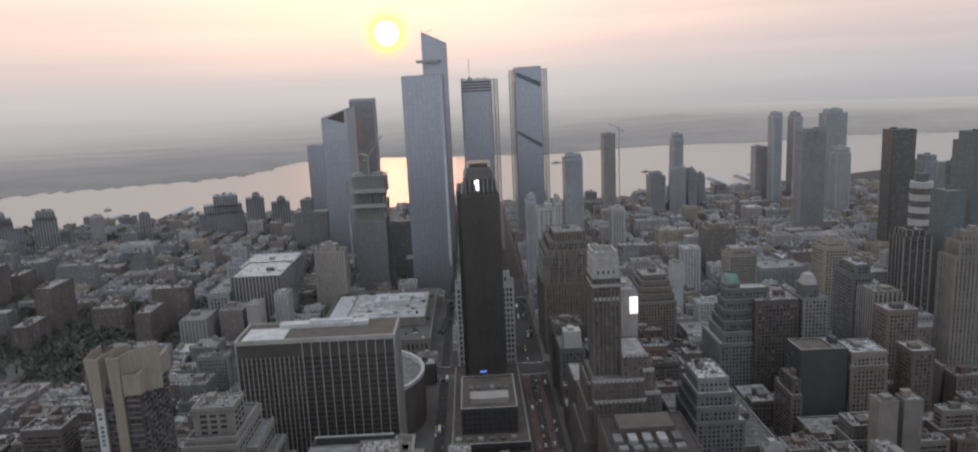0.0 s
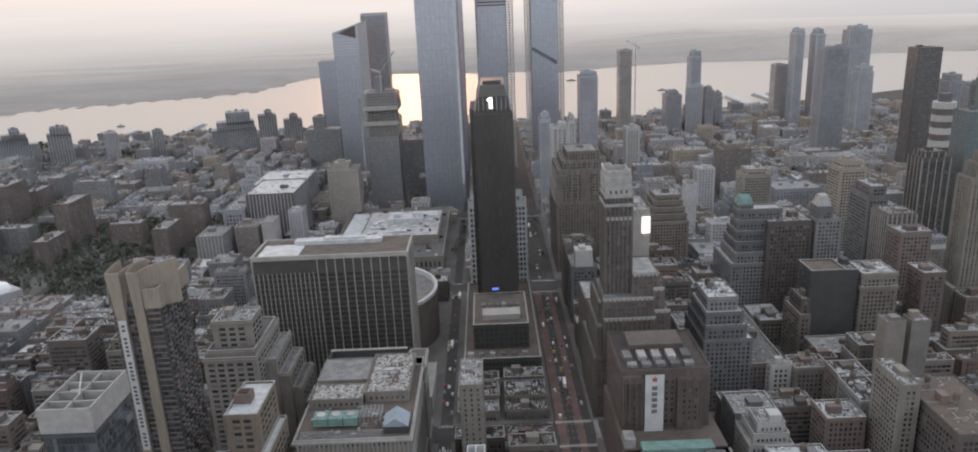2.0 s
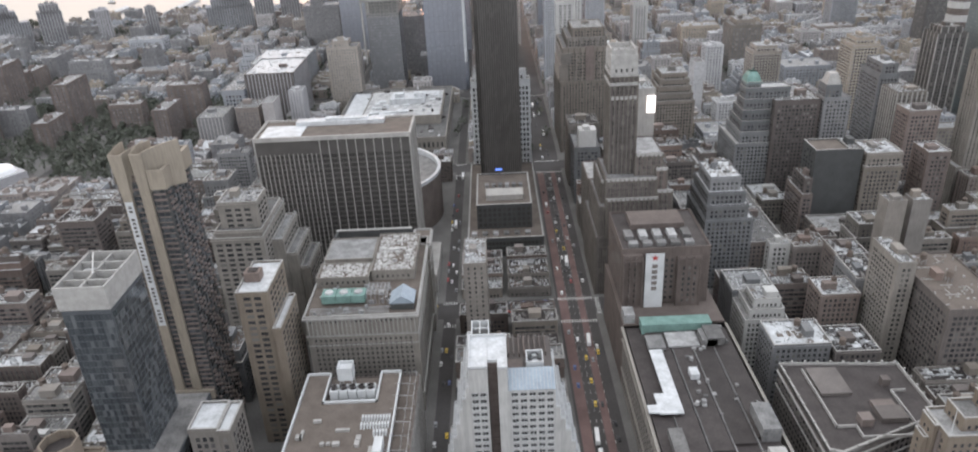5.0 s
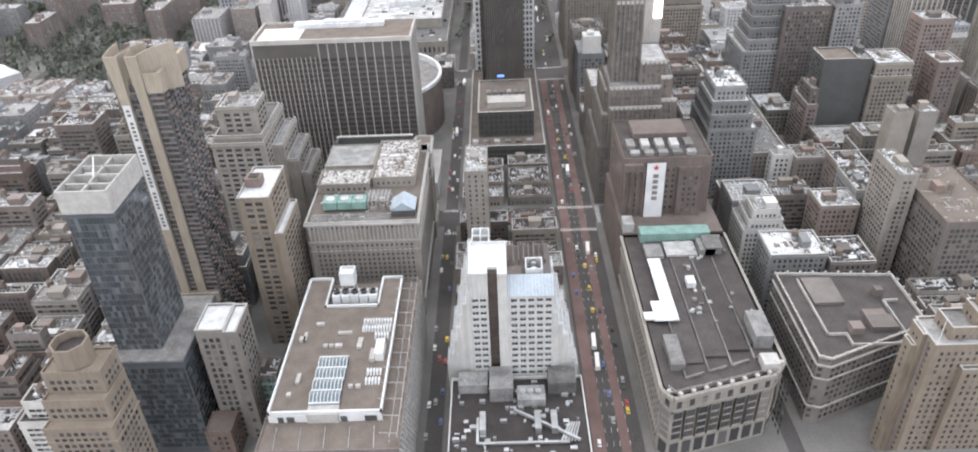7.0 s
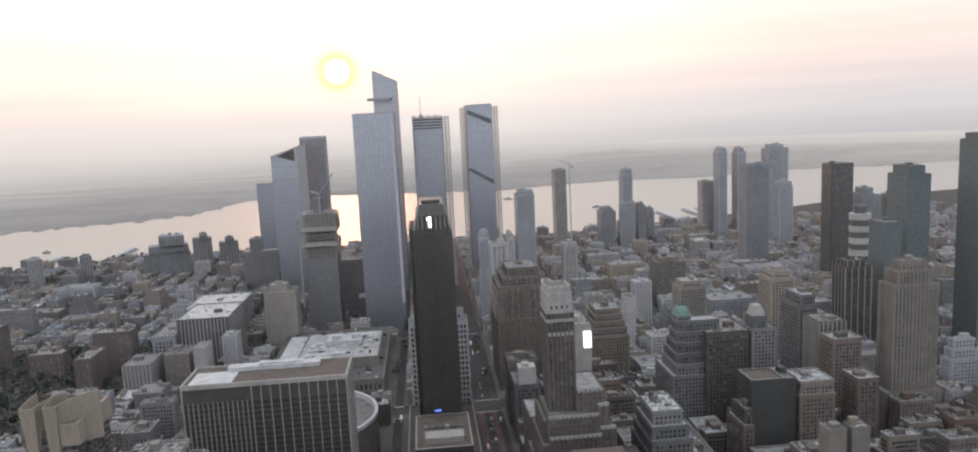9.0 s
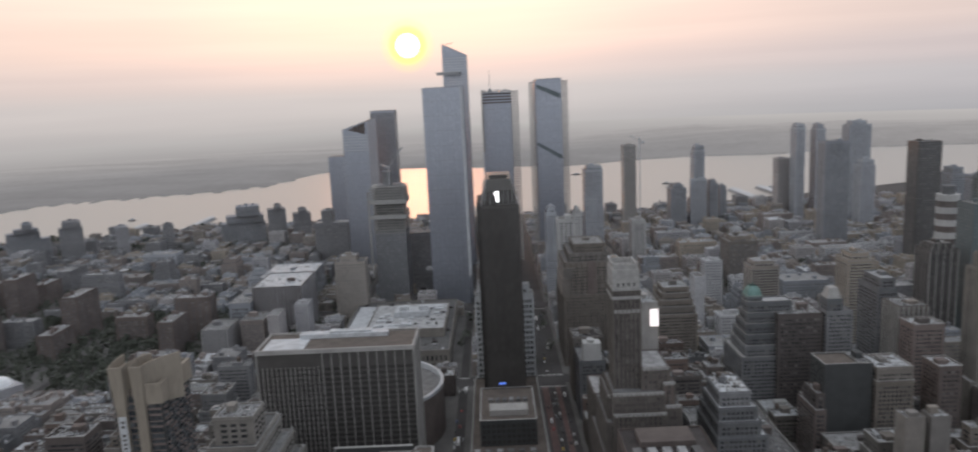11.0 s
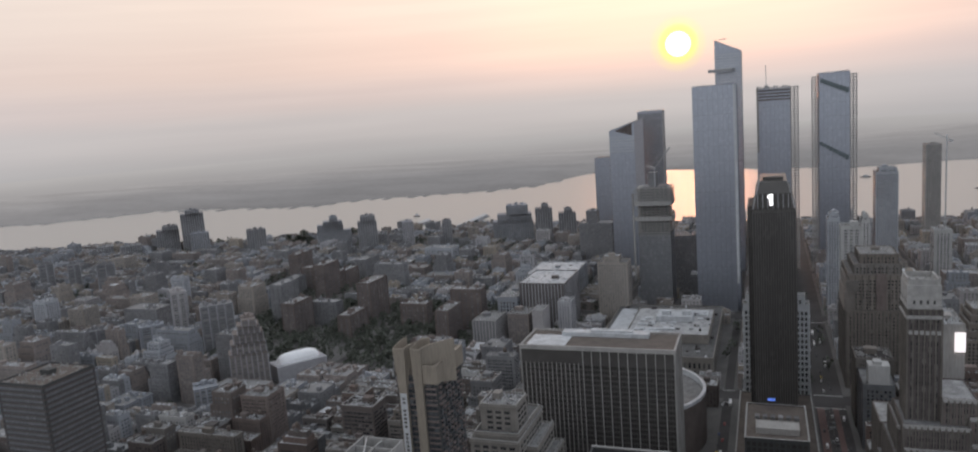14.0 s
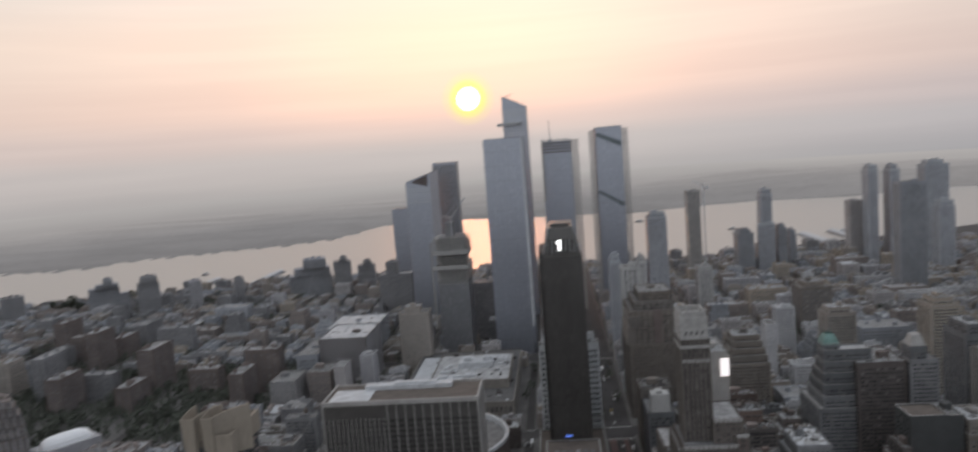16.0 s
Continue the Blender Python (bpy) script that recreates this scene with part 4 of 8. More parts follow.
def old_hotel():
    """Broad limestone hotel with a heavy cornice and torn-up roofs."""
    o = (-82, 412, 0)
    root = thing("hotel", o, "broad limestone hotel with cornice and torn-up roof", "hotel")
    taken.append((-116, -46, 364, 476))
    rng = random.Random(8)
    w, p, r, c, u = (Build(o) for _ in range(5))
    for a, b, ya, yb in ((-114, -50, 366, 462), (-59, -48.5, 452, 474)):
        w.box(a, b, ya, yb, 0, 70, top=False)
        r.face((a, ya, 70.0), (b, ya, 70.0), (b, yb, 70.0), (a, yb, 70.0))
        for z, q, t in ((68.6, 1.5, 1.3), (57, .6, .8), (50.5, .4, .5), (14, .6, 1)):
            c.prism(((a - q, ya - q), (b + q, ya - q), (b + q, yb + q), (a - q, yb + q)), z, z + t, True, True)
        c.rim(a - .6, b + .6, ya - .6, yb + .6, 69.9, 71.2, .7)
    for k in range(26):
        a = -113 + 2.46 * k
        c.box(a, a + .5, 365.2, 366, 58, 68.6)
    p.panes(-114, -50, 366, 462, 16, 56, 2.9, 3.3, 1.3, 1.9, "ew")
    p.panes(-59, -48.5, 452, 474, 16, 56, 2.9, 3.3, 1.3, 1.9, "ew")
    window_parts(root, o, -113, -51, 16, 56, 366, 2.9, 3.3, 1.3, 1.9, G["glass"], M["limestone"], 1)
    p.panes(-114, -50, 366, 462, 58, 64.6, 4.9, 6.2, 1.7, 3.8, "sew", .06, 1.0)
    p.panes(-114, -50, 366, 462, 64.8, 69, 2.9, 3.4, 1.0, 1.4, "sew", .06, 1.2)
    p.panes(-114, -50, 366, 462, 2, 13, 5.8, 5, 3, 3.6, "sew")
    parts("wall", w, M["limestone"], root)
    part("cornice", c, M["coping"], root, "pale stone cornices and pilasters")
    part("roof", r, M["roof_brown"], root)
    # raised roof blocks: two strewn with rubble, one sheeted
    for a, b, ya, yb, z, mat in ((-80.5, -54, 406, 456, 76.5, "roof_brown"), (-113, -81.5, 400, 418, 76, "roof_brown"), (-112, -81.5, 422, 451, 76.8, "roof_grey")):
        d, e = Build(o), Build(o)
        d.box(a, b, ya, yb, 70, z, top=False)
        d.rim(a - .3, b + .3, ya - .3, yb + .3, z - .2, z + .8, .6)
        e.face((a, ya, z), (b, ya, z), (b, yb, z), (a, yb, z))
        part("roof_house", d, M["limestone"], root)
        part("roof", e, M[mat], root)
        p.panes(a, b, ya, yb, 70.4, z, 3.2, 4.4, 1.2, 1.7, "sew", .06, 1.6)
    stuff_part("glazing", p, G["glass"], root)
    d = Build(o)
    d.box(-111, -60, 461, 462.4, 70, 78)
    d.box(-111, -109.6, 452, 461, 70, 78)
    part("roof_wall", d, M["black"], root)
    d = Build(o)
    d.rim(-111.3, -59.7, 460.7, 462.7, 78, 78.6, .9)
    part("wall_coping", d, M["coping"], root)
    for k in range(3):
        d, f = Build(o), Build(o)
        a = -106 + 8.6 * k
        d.box(a, a + 8.2, 378, 387, 71.6, 76.4, True, True)
        f.drum(a + 4.1, 382.5, 2.7, 76.4, 77.2, 16, 2.4)
        q = part("cooling_unit", d, M["copper"], root, "pale teal cooling unit")
        part("fan_ring", f, M["metal"], q)
    g = Build(o)
    g.box(-65, -51.6, 371, 384, 70, 75)
    part("penthouse", g, M["black"], root, "dark gabled penthouse")
    g = Build(o)
    for s_ in (-1, 1):
        e = -58.3 + s_ * 7.2
        g.face((e, 370.4, 74.8), (-58.3, 370.4, 79.4), (-58.3, 384.6, 79.4), (e, 384.6, 74.8))
        g.face((e, 370.4, 74.4), (-58.3, 370.4, 79.0), (-58.3, 384.6, 79.0), (e, 384.6, 74.4))
    for y in (370.4, 384.6):
        g.face((-65.5, y, 74.4), (-51.1, y, 74.4), (-58.3, y, 79.4))
    part("gable_roof", g, M["blue_roof"], root, "slate grey gable roof")
    # pipe rack, plant and stairs between them
    for k in range(6):
        u.bar((-79.5 + 2.4 * k, 379, 70), (-79.5 + 2.4 * k, 379, 76.5), .35)
        u.bar((-79.5 + 2.4 * k, 392, 70), (-79.5 + 2.4 * k, 392, 76.5), .35)
        u.bar((-79.5 + 2.4 * k, 379, 76.2), (-79.5 + 2.4 * k, 392, 76.2), .35)
    for k in range(7):
        u.bar((-80, 379 + 2.1 * k, 76.5), (-67, 379 + 2.1 * k, 76.5), .3)
    for k in range(46):
        a, b = rng.uniform(-112, -67), rng.uniform(368, 398)
        if -107 < a < -80 and 376 < b < 388:
            continue
        u.box(a, a + rng.uniform(.8, 3.2), b, b + rng.uniform(.6, 1.6), 70, 70 + rng.uniform(.6, 2.8))
    for k in range(8):
        u.bar((-112, 368 + .8 * k, 70.6 + .1 * k), (-66, 368 + .8 * k, 70.6 + .1 * k), .2)
    parts("roof_unit", u, M["metal"], root)
    rb = Build(o)
    for k in range(1700):
        if k % 3 == 0:
            a, b, z = rng.uniform(-112, -83), rng.uniform(401, 417), 76
        else:
            a, b, z = rng.uniform(-79.5, -55.5), rng.uniform(407, 455), 76.5
            if -70 < a < -61 and 416 < b < 442 and rng.random() < .85:
                continue
        e = rng.uniform(.25, 1.1)
        rb.box(a, a + e * rng.uniform(.5, 1.6), b, b + e, z, z + rng.uniform(.1, .55))
    for k in range(12):
        a, b = rng.uniform(-78, -58), rng.uniform(408, 452)
        rb.box(a, a + rng.uniform(1, 4), b, b + rng.uniform(1, 3), 76.5, 76.5 + rng.uniform(.8, 2.4))
    tagged(part("roof_rubble", rb, M["rubble"], root, "white rubble and torn roofing"), kind="stuff")


def flat_mall():
    """Broad low mall: brown deck inside a white parapet, with skylights, fans and vents."""
    o = (-80, 290, 0)
    root = thing("shopping_mall", o, "broad mall with flat brown roof and white parapet", "mall")
    taken.append((-113, -47, 220, 348))
    w, e, r, f, u, p, z_ = (Build(o) for _ in range(7))
    w.box(-111.5, -48.4, 222, 343, 0, 44, top=False)
    r.face((-111.5, 222, 44), (-48.4, 222, 44), (-48.4, 343, 44), (-111.5, 343, 44))
    w.rim(-111.5, -48.4, 222, 343, 44, 45, .5)
    # deck, round the sunk fan bay
    for a, b, c, d in ((-109, -58, 240, 315.5), (-109, -96.5, 315.5, 340), (-68.5, -58, 315.5, 340)):
        w.box(a, b, c, d, 44, 49, top=False)
        r.face((a, c, 49), (b, c, 49), (b, d, 49), (a, d, 49))
    edge = ((-109, 240), (-58, 240), (-58, 340), (-68.5, 340), (-68.5, 315.5), (-96.5, 315.5), (-96.5, 340), (-109, 340))
    for (ax, ay), (bx, by) in zip(edge, edge[1:] + edge[:1]):
        x0, x1, y0, y1 = min(ax, bx), max(ax, bx), min(ay, by), max(ay, by)
        e.box(x0 - .45, x1 + .45, y0 - .45, y1 + .45, 48.4, 50.4, True, True)
    e.box(-109.3, -91.8, 239.4, 240, 44, 48.4)
    e.box(-77.2, -57.7, 239.4, 240, 44, 48.4)
    part("wall", w, M["dark"], root)
    part("roof", r, M["roof_brown"], root)
    part("parapet", e, M["steel_white"], root, "white painted parapet")
    for a, b in ((-105, -102.5), (-101, -97.5), (-76.5, -73.5), (-65.5, -60)):
        d = Build(o)
        d.box(a, b, 239.2, 239.35, 44.2, 47.4)
        part("door", d, M["black"], root)
    for k in range(5):
        x = -91.6 + 4.9 * k
        c, d = Build(o), Build(o)
        c.box(x - 2.2, x + 2.2, 320.5, 327, 44, 52.4, True, True)
        d.drum(x, 323.6, 1.9, 52.4, 53.6, 18, 1.9, False)
        d.drum(x, 323.6, 1.3, 52.4, 52.9, 18)
        q = part("cooling_tower", c, M["steel_white"], root, "white boxed cooling tower")
        part("fan_ring", d, M["roof_dark"], q)
    b = Build(o)
    b.rim(-90, -82, 327.5, 335, 54, 62, .6)
    b.box(-89.4, -82.6, 328.1, 334.4, 54, 60.5)
    for a in (-89.5, -83):
        for y in (328.5, 334):
            b.box(a, a + .5, y, y + .5, 44, 54)
    part("roof_house", b, M["steel_white"], root, "white open-topped box on posts")
    # four arched skylights in one run, on a glazed front
    for k in range(4):
        g, fr = Build(o), Build(o)
        y = 244.8 + 7.45 * k
        n = 6
        arc = [(y + 7.0 * i / n, 49.2 + 3.0 * math.sin(math.pi * (.12 + .62 * i / n))) for i in range(n + 1)]
        for (ya, za), (yb, zb) in zip(arc, arc[1:]):
            g.face((-91.5, ya, za), (-77.5, ya, za), (-77.5, yb, zb), (-91.5, yb, zb))
        for x in (-91.5, -77.5):
            g.face(*[(x, ya, za) for ya, za in arc], (x, arc[-1][0], 49), (x, arc[0][0], 49))
        g.face((-91.5, y, 49), (-77.5, y, 49), (-77.5, *arc[0]), (-91.5, *arc[0]))
        g.face((-91.5, arc[-1][0], 49), (-77.5, arc[-1][0], 49), (-77.5, *arc[-1]), (-91.5, *arc[-1]))
        s = part("skylight", g, G["sky_glass"], root, "arched blue-grey skylight")
        for j in range(9):
            x = -91.3 + 1.7 * j
            for (ya, za), (yb, zb) in zip(arc, arc[1:]):
                fr.bar((x, ya, za + .08), (x, yb, zb + .08), .28)
        for q in (arc[0], arc[-1]):
            fr.bar((-91.6, q[0], q[1] + .1), (-77.4, q[0], q[1] + .1), .6)
        part("glazing_bars", fr, M["steel_white"], s)
    d = Build(o)
    d.box(-91.6, -77.4, 238.6, 244.8, 44, 49.4)
    part("stair_house", d, M["coping"], root)
    # rows of small louvred vents
    for y, a, b in ((300, -74, -60), (294.5, -74, -60), (289, -67, -60), (263, -67.5, -60.5), (257, -67.5, -60.5)):
        x = a
        while x < b:
            c = Build(o)
            c.prism(((x, y), (x + .8, y), (x + .8, y + 3.4), (x, y + 3.4)), 49, 50.8, True, False, ((x, y + 1), (x + .8, y + 1), (x + .8, y + 3.4), (x, y + 3.4)))
            part("roof_vent", c, M["steel_white"], root)
            x += 1.5
    for q in ((-64.8, -60.6, 273, 283.5, 49, 54), (-67.5, -65, 272, 280, 49, 51.2), (-105, -102, 288, 291, 49, 50.6), (-98.5, -94.5, 300, 301.6, 49, 50.6), (-103, -101.6, 288, 294, 49, 50.6), (-86, -79, 293, 294.4, 49, 50.4), (-92, -90, 283, 285, 49, 50.5),
              (-89, -87, 283.4, 285, 49, 50.4), (-86, -82.5, 282.6, 285, 49, 50.5), (-75, -72.6, 281.6, 285, 49, 50.8), (-100.5, -98.6, 258, 264, 49, 50.8), (-103, -101, 250, 252, 49, 50.6), (-75, -73, 254.6, 256.4, 49, 50.6), (-71.6, -69.4, 254.6, 256.4, 49, 50.6),
              (-75, -72.5, 286, 289.4, 49, 50.2)):
        c = Build(o)
        c.box(*q)
        part("roof_unit", c, M["steel_white" if q[5] > 53 else "coping"], root)
    # sign frames along the street edge
    for k in range(12):
        y = 226 + 10.2 * k
        u.bar((-60 if y > 240 else -57, y, 50.8), (-49, y, 50.2), .22)
        u.bar((-53, y, 44), (-53, y, 50.4), .2)
        u.bar((-49.2, y, 44), (-49.2, y, 50.4), .2)
    for k in range(5):
        u.bar((-104 + 11 * k, 224, 44.2), (-105 + 11 * k, 236, 44.4), .25)
    u.bar((-49.2, 224, 50.2), (-49.2, 339, 50.2), .2)
    u.bar((-53, 224, 47), (-53, 339, 47), .15)
    parts("sign_frame", u, M["metal"], root)
    for k in range(9):
        z_.box(-48.4, -47.8, 222, 343, 4 + 4.5 * k, 4.5 + 4.5 * k, True, True)
    for k in range(40):
        z_.box(-48.4, -47.6, 222.5 + 3.08 * k, 223.1 + 3.08 * k, 2, 44)
    stuff_part("street_fin", z_, M["coping"], root)
    p.panes(-111.5, -48.4, 222, 343, 4, 43, 4, 5, 2.6, 3.2, "sew")
    stuff_part("glazing", p, G["glass"], root)


def white_setback_block():
    """White office slab of two wings with a dark slot between, stepped terraces at both sides and a low roof in front."""
    o = (3, 290, 0)
    root = thing("white_office", o, "white stepped office block with rows of windows", "office")
    taken.append((-33, 40, 236, 346))
    w, p, r, u, rail, k2 = (Build(o) for _ in range(6))
    w.box(-18.2, -9.0, 291, 318, 0, 85.6, top=False)
    w.box(-9.0, -4.2, 296, 318, 0, 85.4, top=False)
    w.box(-4.2, .5, 290.2, 318, 0, 85.6, top=False)
    w.box(.5, 23.2, 290.6, 334, 0, 72.4, top=False)
    r.face((-18.2, 291, 85.4), (-9, 291, 85.4), (-9, 318, 85.4), (-18.2, 318, 85.4))
    r.face((-9, 296, 85.3), (-4.2, 296, 85.3), (-4.2, 318, 85.3), (-9, 318, 85.3))
    r.face((-4.2, 290.2, 85.4), (.5, 290.2, 85.4), (.5, 318, 85.4), (-4.2, 318, 85.4))
    for q in ((-18.2, -17.7, 291, 318), (0, .5, 290.2, 318), (-17.7, 0, 317.5, 318), (-17.7, -9, 291, 291.5), (-4.2, 0, 290.2, 290.7), (-9.5, -9, 291.5, 296), (-4.2, -3.7, 290.7, 296), (-9, -4.2, 296, 296.5)):
        rail.box(*q, 85.3, 86.8)
    # terraces stepping down and out on both flanks, each with a white rail
    for side, steps in ((-1, ((20.0, 330, 74), (22.2, 327, 66.5), (24.0, 324, 59), (26.0, 320, 50), (28.4, 314, 41), (30.6, 306, 31), (32.2, 300, 24))),
                        (1, ((25.6, 331, 60), (28.2, 327, 52), (31.0, 322, 44), (33.4, 315, 36), (35.2, 306, 27), (36.6, 300, 21)))):
        inner = 18.2 if side < 0 else 23.2
        for k, (edge, back, top) in enumerate(steps):
            x0, x1 = (-edge, -inner) if side < 0 else (inner, edge)
            ya = 292 + .7 * k
            w.box(x0, x1, ya, back + 8, 0, top, top=False)
            r.face((x0, ya, top - .1), (x1, ya, top - .1), (x1, back + 8, top - .1), (x0, back + 8, top - .1))
            rail.rim(x0, x1, ya, back + 8, top - .05, top + 1.2, .35)
            p.panes(x0, x1, ya, back + 8, 4, top - 1, 3.6, 3.98, 2.2, 1.9, "ew", .06, 1.0, .3)
            inner = edge
    w.box(-17, -8, 318.1, 332, 0, 80, top=False)
    rail.rim(-17, -8, 318.1, 332, 80, 86, .45)
    for q in ((-12.8, -12.4, 318.5, 331.6), (-16.6, -8.4, 325, 325.4)):
        rail.box(*q, 84.8, 85.8, True, True)
    parts("wall", w, M["white"], root)
    stuff_part("terrace_roof", r, M["roof_white"], root)
    stuff_part("rail", rail, M["steel_white"], root, "white steel terrace rails")
    stuff_part("glazing", p, G["glass"], root)
    window_parts(root, o, -17.6, -9.4, 24.6, 73, 291, 3.9, 3.98, 3.0, 2.0, G["glass"], M["steel_white"], .1)
    window_parts(root, o, 1.2, 23.0, 20.4, 72.2, 290.6, 4.25, 3.98, 3.0, 2.0, G["glass"], M["steel_white"], .1)
    slot = Build(o)
    slot.box(-8.9, -4.3, 295.7, 295.95, 20, 85.2)
    for k in range(16):
        slot.box(-8.9, -4.3, 295.4, 295.7, 22 + 3.98 * k, 23.2 + 3.98 * k, True, True)
    part("slot_wall", slot, M["red_brick"], root, "dark brown recessed slot")
    b = Build(o)
    b.face((.4, 290.2, 72.6), (23.4, 290.2, 72.6), (23.4, 301.5, 77.6), (.4, 301.5, 77.6))
    for x in (.4, 23.4):
        b.face((x, 290.2, 72.6), (x, 301.5, 77.6), (x, 301.5, 72.4))
    b.face((.4, 301.5, 72.4), (23.4, 301.5, 72.4), (23.4, 301.5, 77.6), (.4, 301.5, 77.6))
    ms = part("metal_roof", b, M["blue_roof"], root, "blue-grey standing seam roof")
    b = Build(o)
    for k in range(14):
        x = 1.0 + 1.7 * k
        b.bar((x, 290.4, 72.75), (x, 301.3, 77.6), .3)
    part("seams", b, M["metal"], ms)
    k2.box(.6, 23.1, 301.6, 333.6, 72.4, 73.4)
    for k in range(8):
        k2.box(1.2 + 2.7 * k, 1.7 + 2.7 * k, 316, 333, 73.4, 76)
    k2.box(.8, 8, 304, 312, 73.4, 75)
    parts("louvre_deck", k2, M["dark"], root)
    rim = Build(o)
    rim.rim(10, 18.5, 304, 314, 73.4, 79, .5)
    part("fan_frame", rim, M["steel_white"], root)
    for k in range(2):
        f = Build(o)
        f.drum(14.2, 306.8 + 4.4 * k, 1.9, 73.4, 78.4, 14, 1.9, False)
        f.drum(14.2, 306.8 + 4.4 * k, 1.4, 73.4, 77.6, 14)
        part("fan", f, M["metal"], root)
    # low roof in front
    lo, lr = Build(o), Build(o)
    lo.box(-30, 38, 236, 290, 0, 18, top=False)
    lo.rim(-30, 38, 236, 290, 18, 19.6, .6)
    lr.face((-30, 236, 18), (38, 236, 18), (38, 290, 18), (-30, 290, 18))
    part("low_wall", lo, M["white"], root)
    part("low_roof", lr, M["roof_dark"], root)
    rng = random.Random(11)
    for k in range(64):
        q, c = rng.uniform(-28, 34), rng.uniform(238, 286)
        u.box(q, q + rng.uniform(.6, 3.4), c, c + rng.uniform(.6, 2.4), 18, 18 + rng.uniform(.5, 2.2))
    u.bar((2, 266, 20.4), (24, 252, 20.4), 1.3)
    u.bar((24, 252, 20.4), (33, 246, 20.4), 1.3)
    u.bar((-16, 246, 19.2), (28, 246, 19.2), 1.1)
    u.bar((-16, 246, 19.2), (-16, 262, 19.2), 1.1)
    for k in range(5):
        u.bar((24 + 1.6 * k, 246, 19.4), (29 + 1.2 * k, 258, 19.4), .7)
    for x in (-15, 12, 20):
        u.box(x, x + 3, 252, 264, 18, 22)
    parts("roof_unit", u, M["metal"], root)
    k3 = Build(o)
    k3.box(-10, 2, 274, 290, 18, 27)
    k3.box(-26, -11, 280, 290, 18, 24)
    k3.box(4, 18, 270, 280, 18, 23)
    k3.box(20, 34, 278, 290, 18, 26)
    parts("roof_house", k3, M["roof_grey"], root)
    for k in range(3):
        f = Build(o)
        f.drum(6.6 + 4 * k, 275, 1.6, 23, 24.4, 14)
        part("fan", f, M["metal"], root)


def department_store():
    """Block-filling store: old stone front, ridged dark roofs, brick rear tower with a banner."""
    o = (104, 360, 0)
    root = thing("department_store", o, "brick department store with dark roofs and banner", "store")
    taken.append((70, 134, 245, 462))
    w, st, r, p, wh, c, pl, dm = (Build(o) for _ in range(8))
    dm.box(121.5, 129.5, 265.5, 273.5, 38, 47)
    front = ((76, 250), (127, 264), (133, 272), (133, 385), (72, 385), (72, 256))
    st.prism(front, 0, 42, False)
    r.prism(((77, 252), (126, 265.5), (131, 273), (131, 384), (73, 384), (73, 258)), 41.4, 42)
    for i, (a, b) in enumerate(zip(front, front[1:] + front[:1])):
        va, vb = Vector(a), Vector(b)
        d = (vb - va).normalized()
        nrm = Vector((d.y, -d.x))
        L = (vb - va).length
        for z0, z1, out in ((40.5, 42.8, 1.6), (33, 34, .9), (12, 13, .9)):
            q = [va + nrm * 0, vb + nrm * 0, vb + nrm * out, va + nrm * out]
            st.prism([(v.x, v.y) for v in (q[3], q[2], q[1], q[0])], z0, z1, True, True)
        if i in (0, 1, 5):
            n = max(1, round(L / 6.4))
            s = L / n
            for k in range(n):
                c_ = va + d * (s * (k + .5))
                for z0, z1, wd, arch in ((1.5, 10.5, s * .36, 0), (13.5, 31.5, s * .36, 0), (34.4, 38.2, s * .2, 1)):
                    f_ = c_ + nrm * .1
                    e = d * wd
                    p.face((f_.x - e.x, f_.y - e.y, z0), (f_.x + e.x, f_.y + e.y, z0), (f_.x + e.x, f_.y + e.y, z1), (f_.x - e.x, f_.y - e.y, z1))
                    if arch:
                        p.face(*[(f_.x + e.x * math.cos(t), f_.y + e.y * math.cos(t), z1 + wd * math.sin(t)) for t in [math.pi * q / 8 for q in range(9)]])
                for z0, z1 in ((17.5, 18.3), (22, 22.8), (26.5, 27.3)):
                    e = d * s * .36
                    g_ = c_ + nrm * .35
                    st.prism([(g_.x - e.x, g_.y - e.y), (g_.x + e.x, g_.y + e.y), (c_.x + e.x, c_.y + e.y), (c_.x - e.x, c_.y - e.y)], z0, z1, True, True)
                for t in (.0, 1.0):
                    q = va + d * (s * (k + t)) + nrm * .45
                    st.drum(q.x, q.y, .62, 13, 32.4, 8)
                g_ = c_ + nrm * .9
                dm.prism([(g_.x - d.x * .8, g_.y - d.y * .8), (g_.x + d.x * .8, g_.y + d.y * .8), (c_.x + d.x * .8 - nrm.x, c_.y + d.y * .8 - nrm.y), (c_.x - d.x * .8 - nrm.x, c_.y - d.y * .8 - nrm.y)], 42.8, 44.6)
                for t in (.1, .3, .5, .7, .9):
                    q = va + d * (s * (k + t)) - nrm * 3.2
                    dm.drum(q.x, q.y, .3, 42, 43.2, 6)
    p.panes(72, 133, 256, 385, 4, 40, 4, 4.4, 2.2, 2.8, "we")
    # roof ridges
    for k in range(4):
        x = 84 + 12 * k
        wh_lo = 262 + 4 * k
        pl.box(x - .3, x + .3, wh_lo, 380, 42, 43.2)
        r.prism(((x + .4, wh_lo + 10), (x + 11, wh_lo + 10), (x + 11, 378), (x + .4, 378)), 42, 43.0 + .3 * k)
        pl.prism(((x + .3, wh_lo), (x + 9, wh_lo + 3), (x + 9, wh_lo + 3.6), (x + .3, wh_lo + .6)), 42, 43.4)
    wh.box(82, 89.2, 302, 357, 44.2, 45)
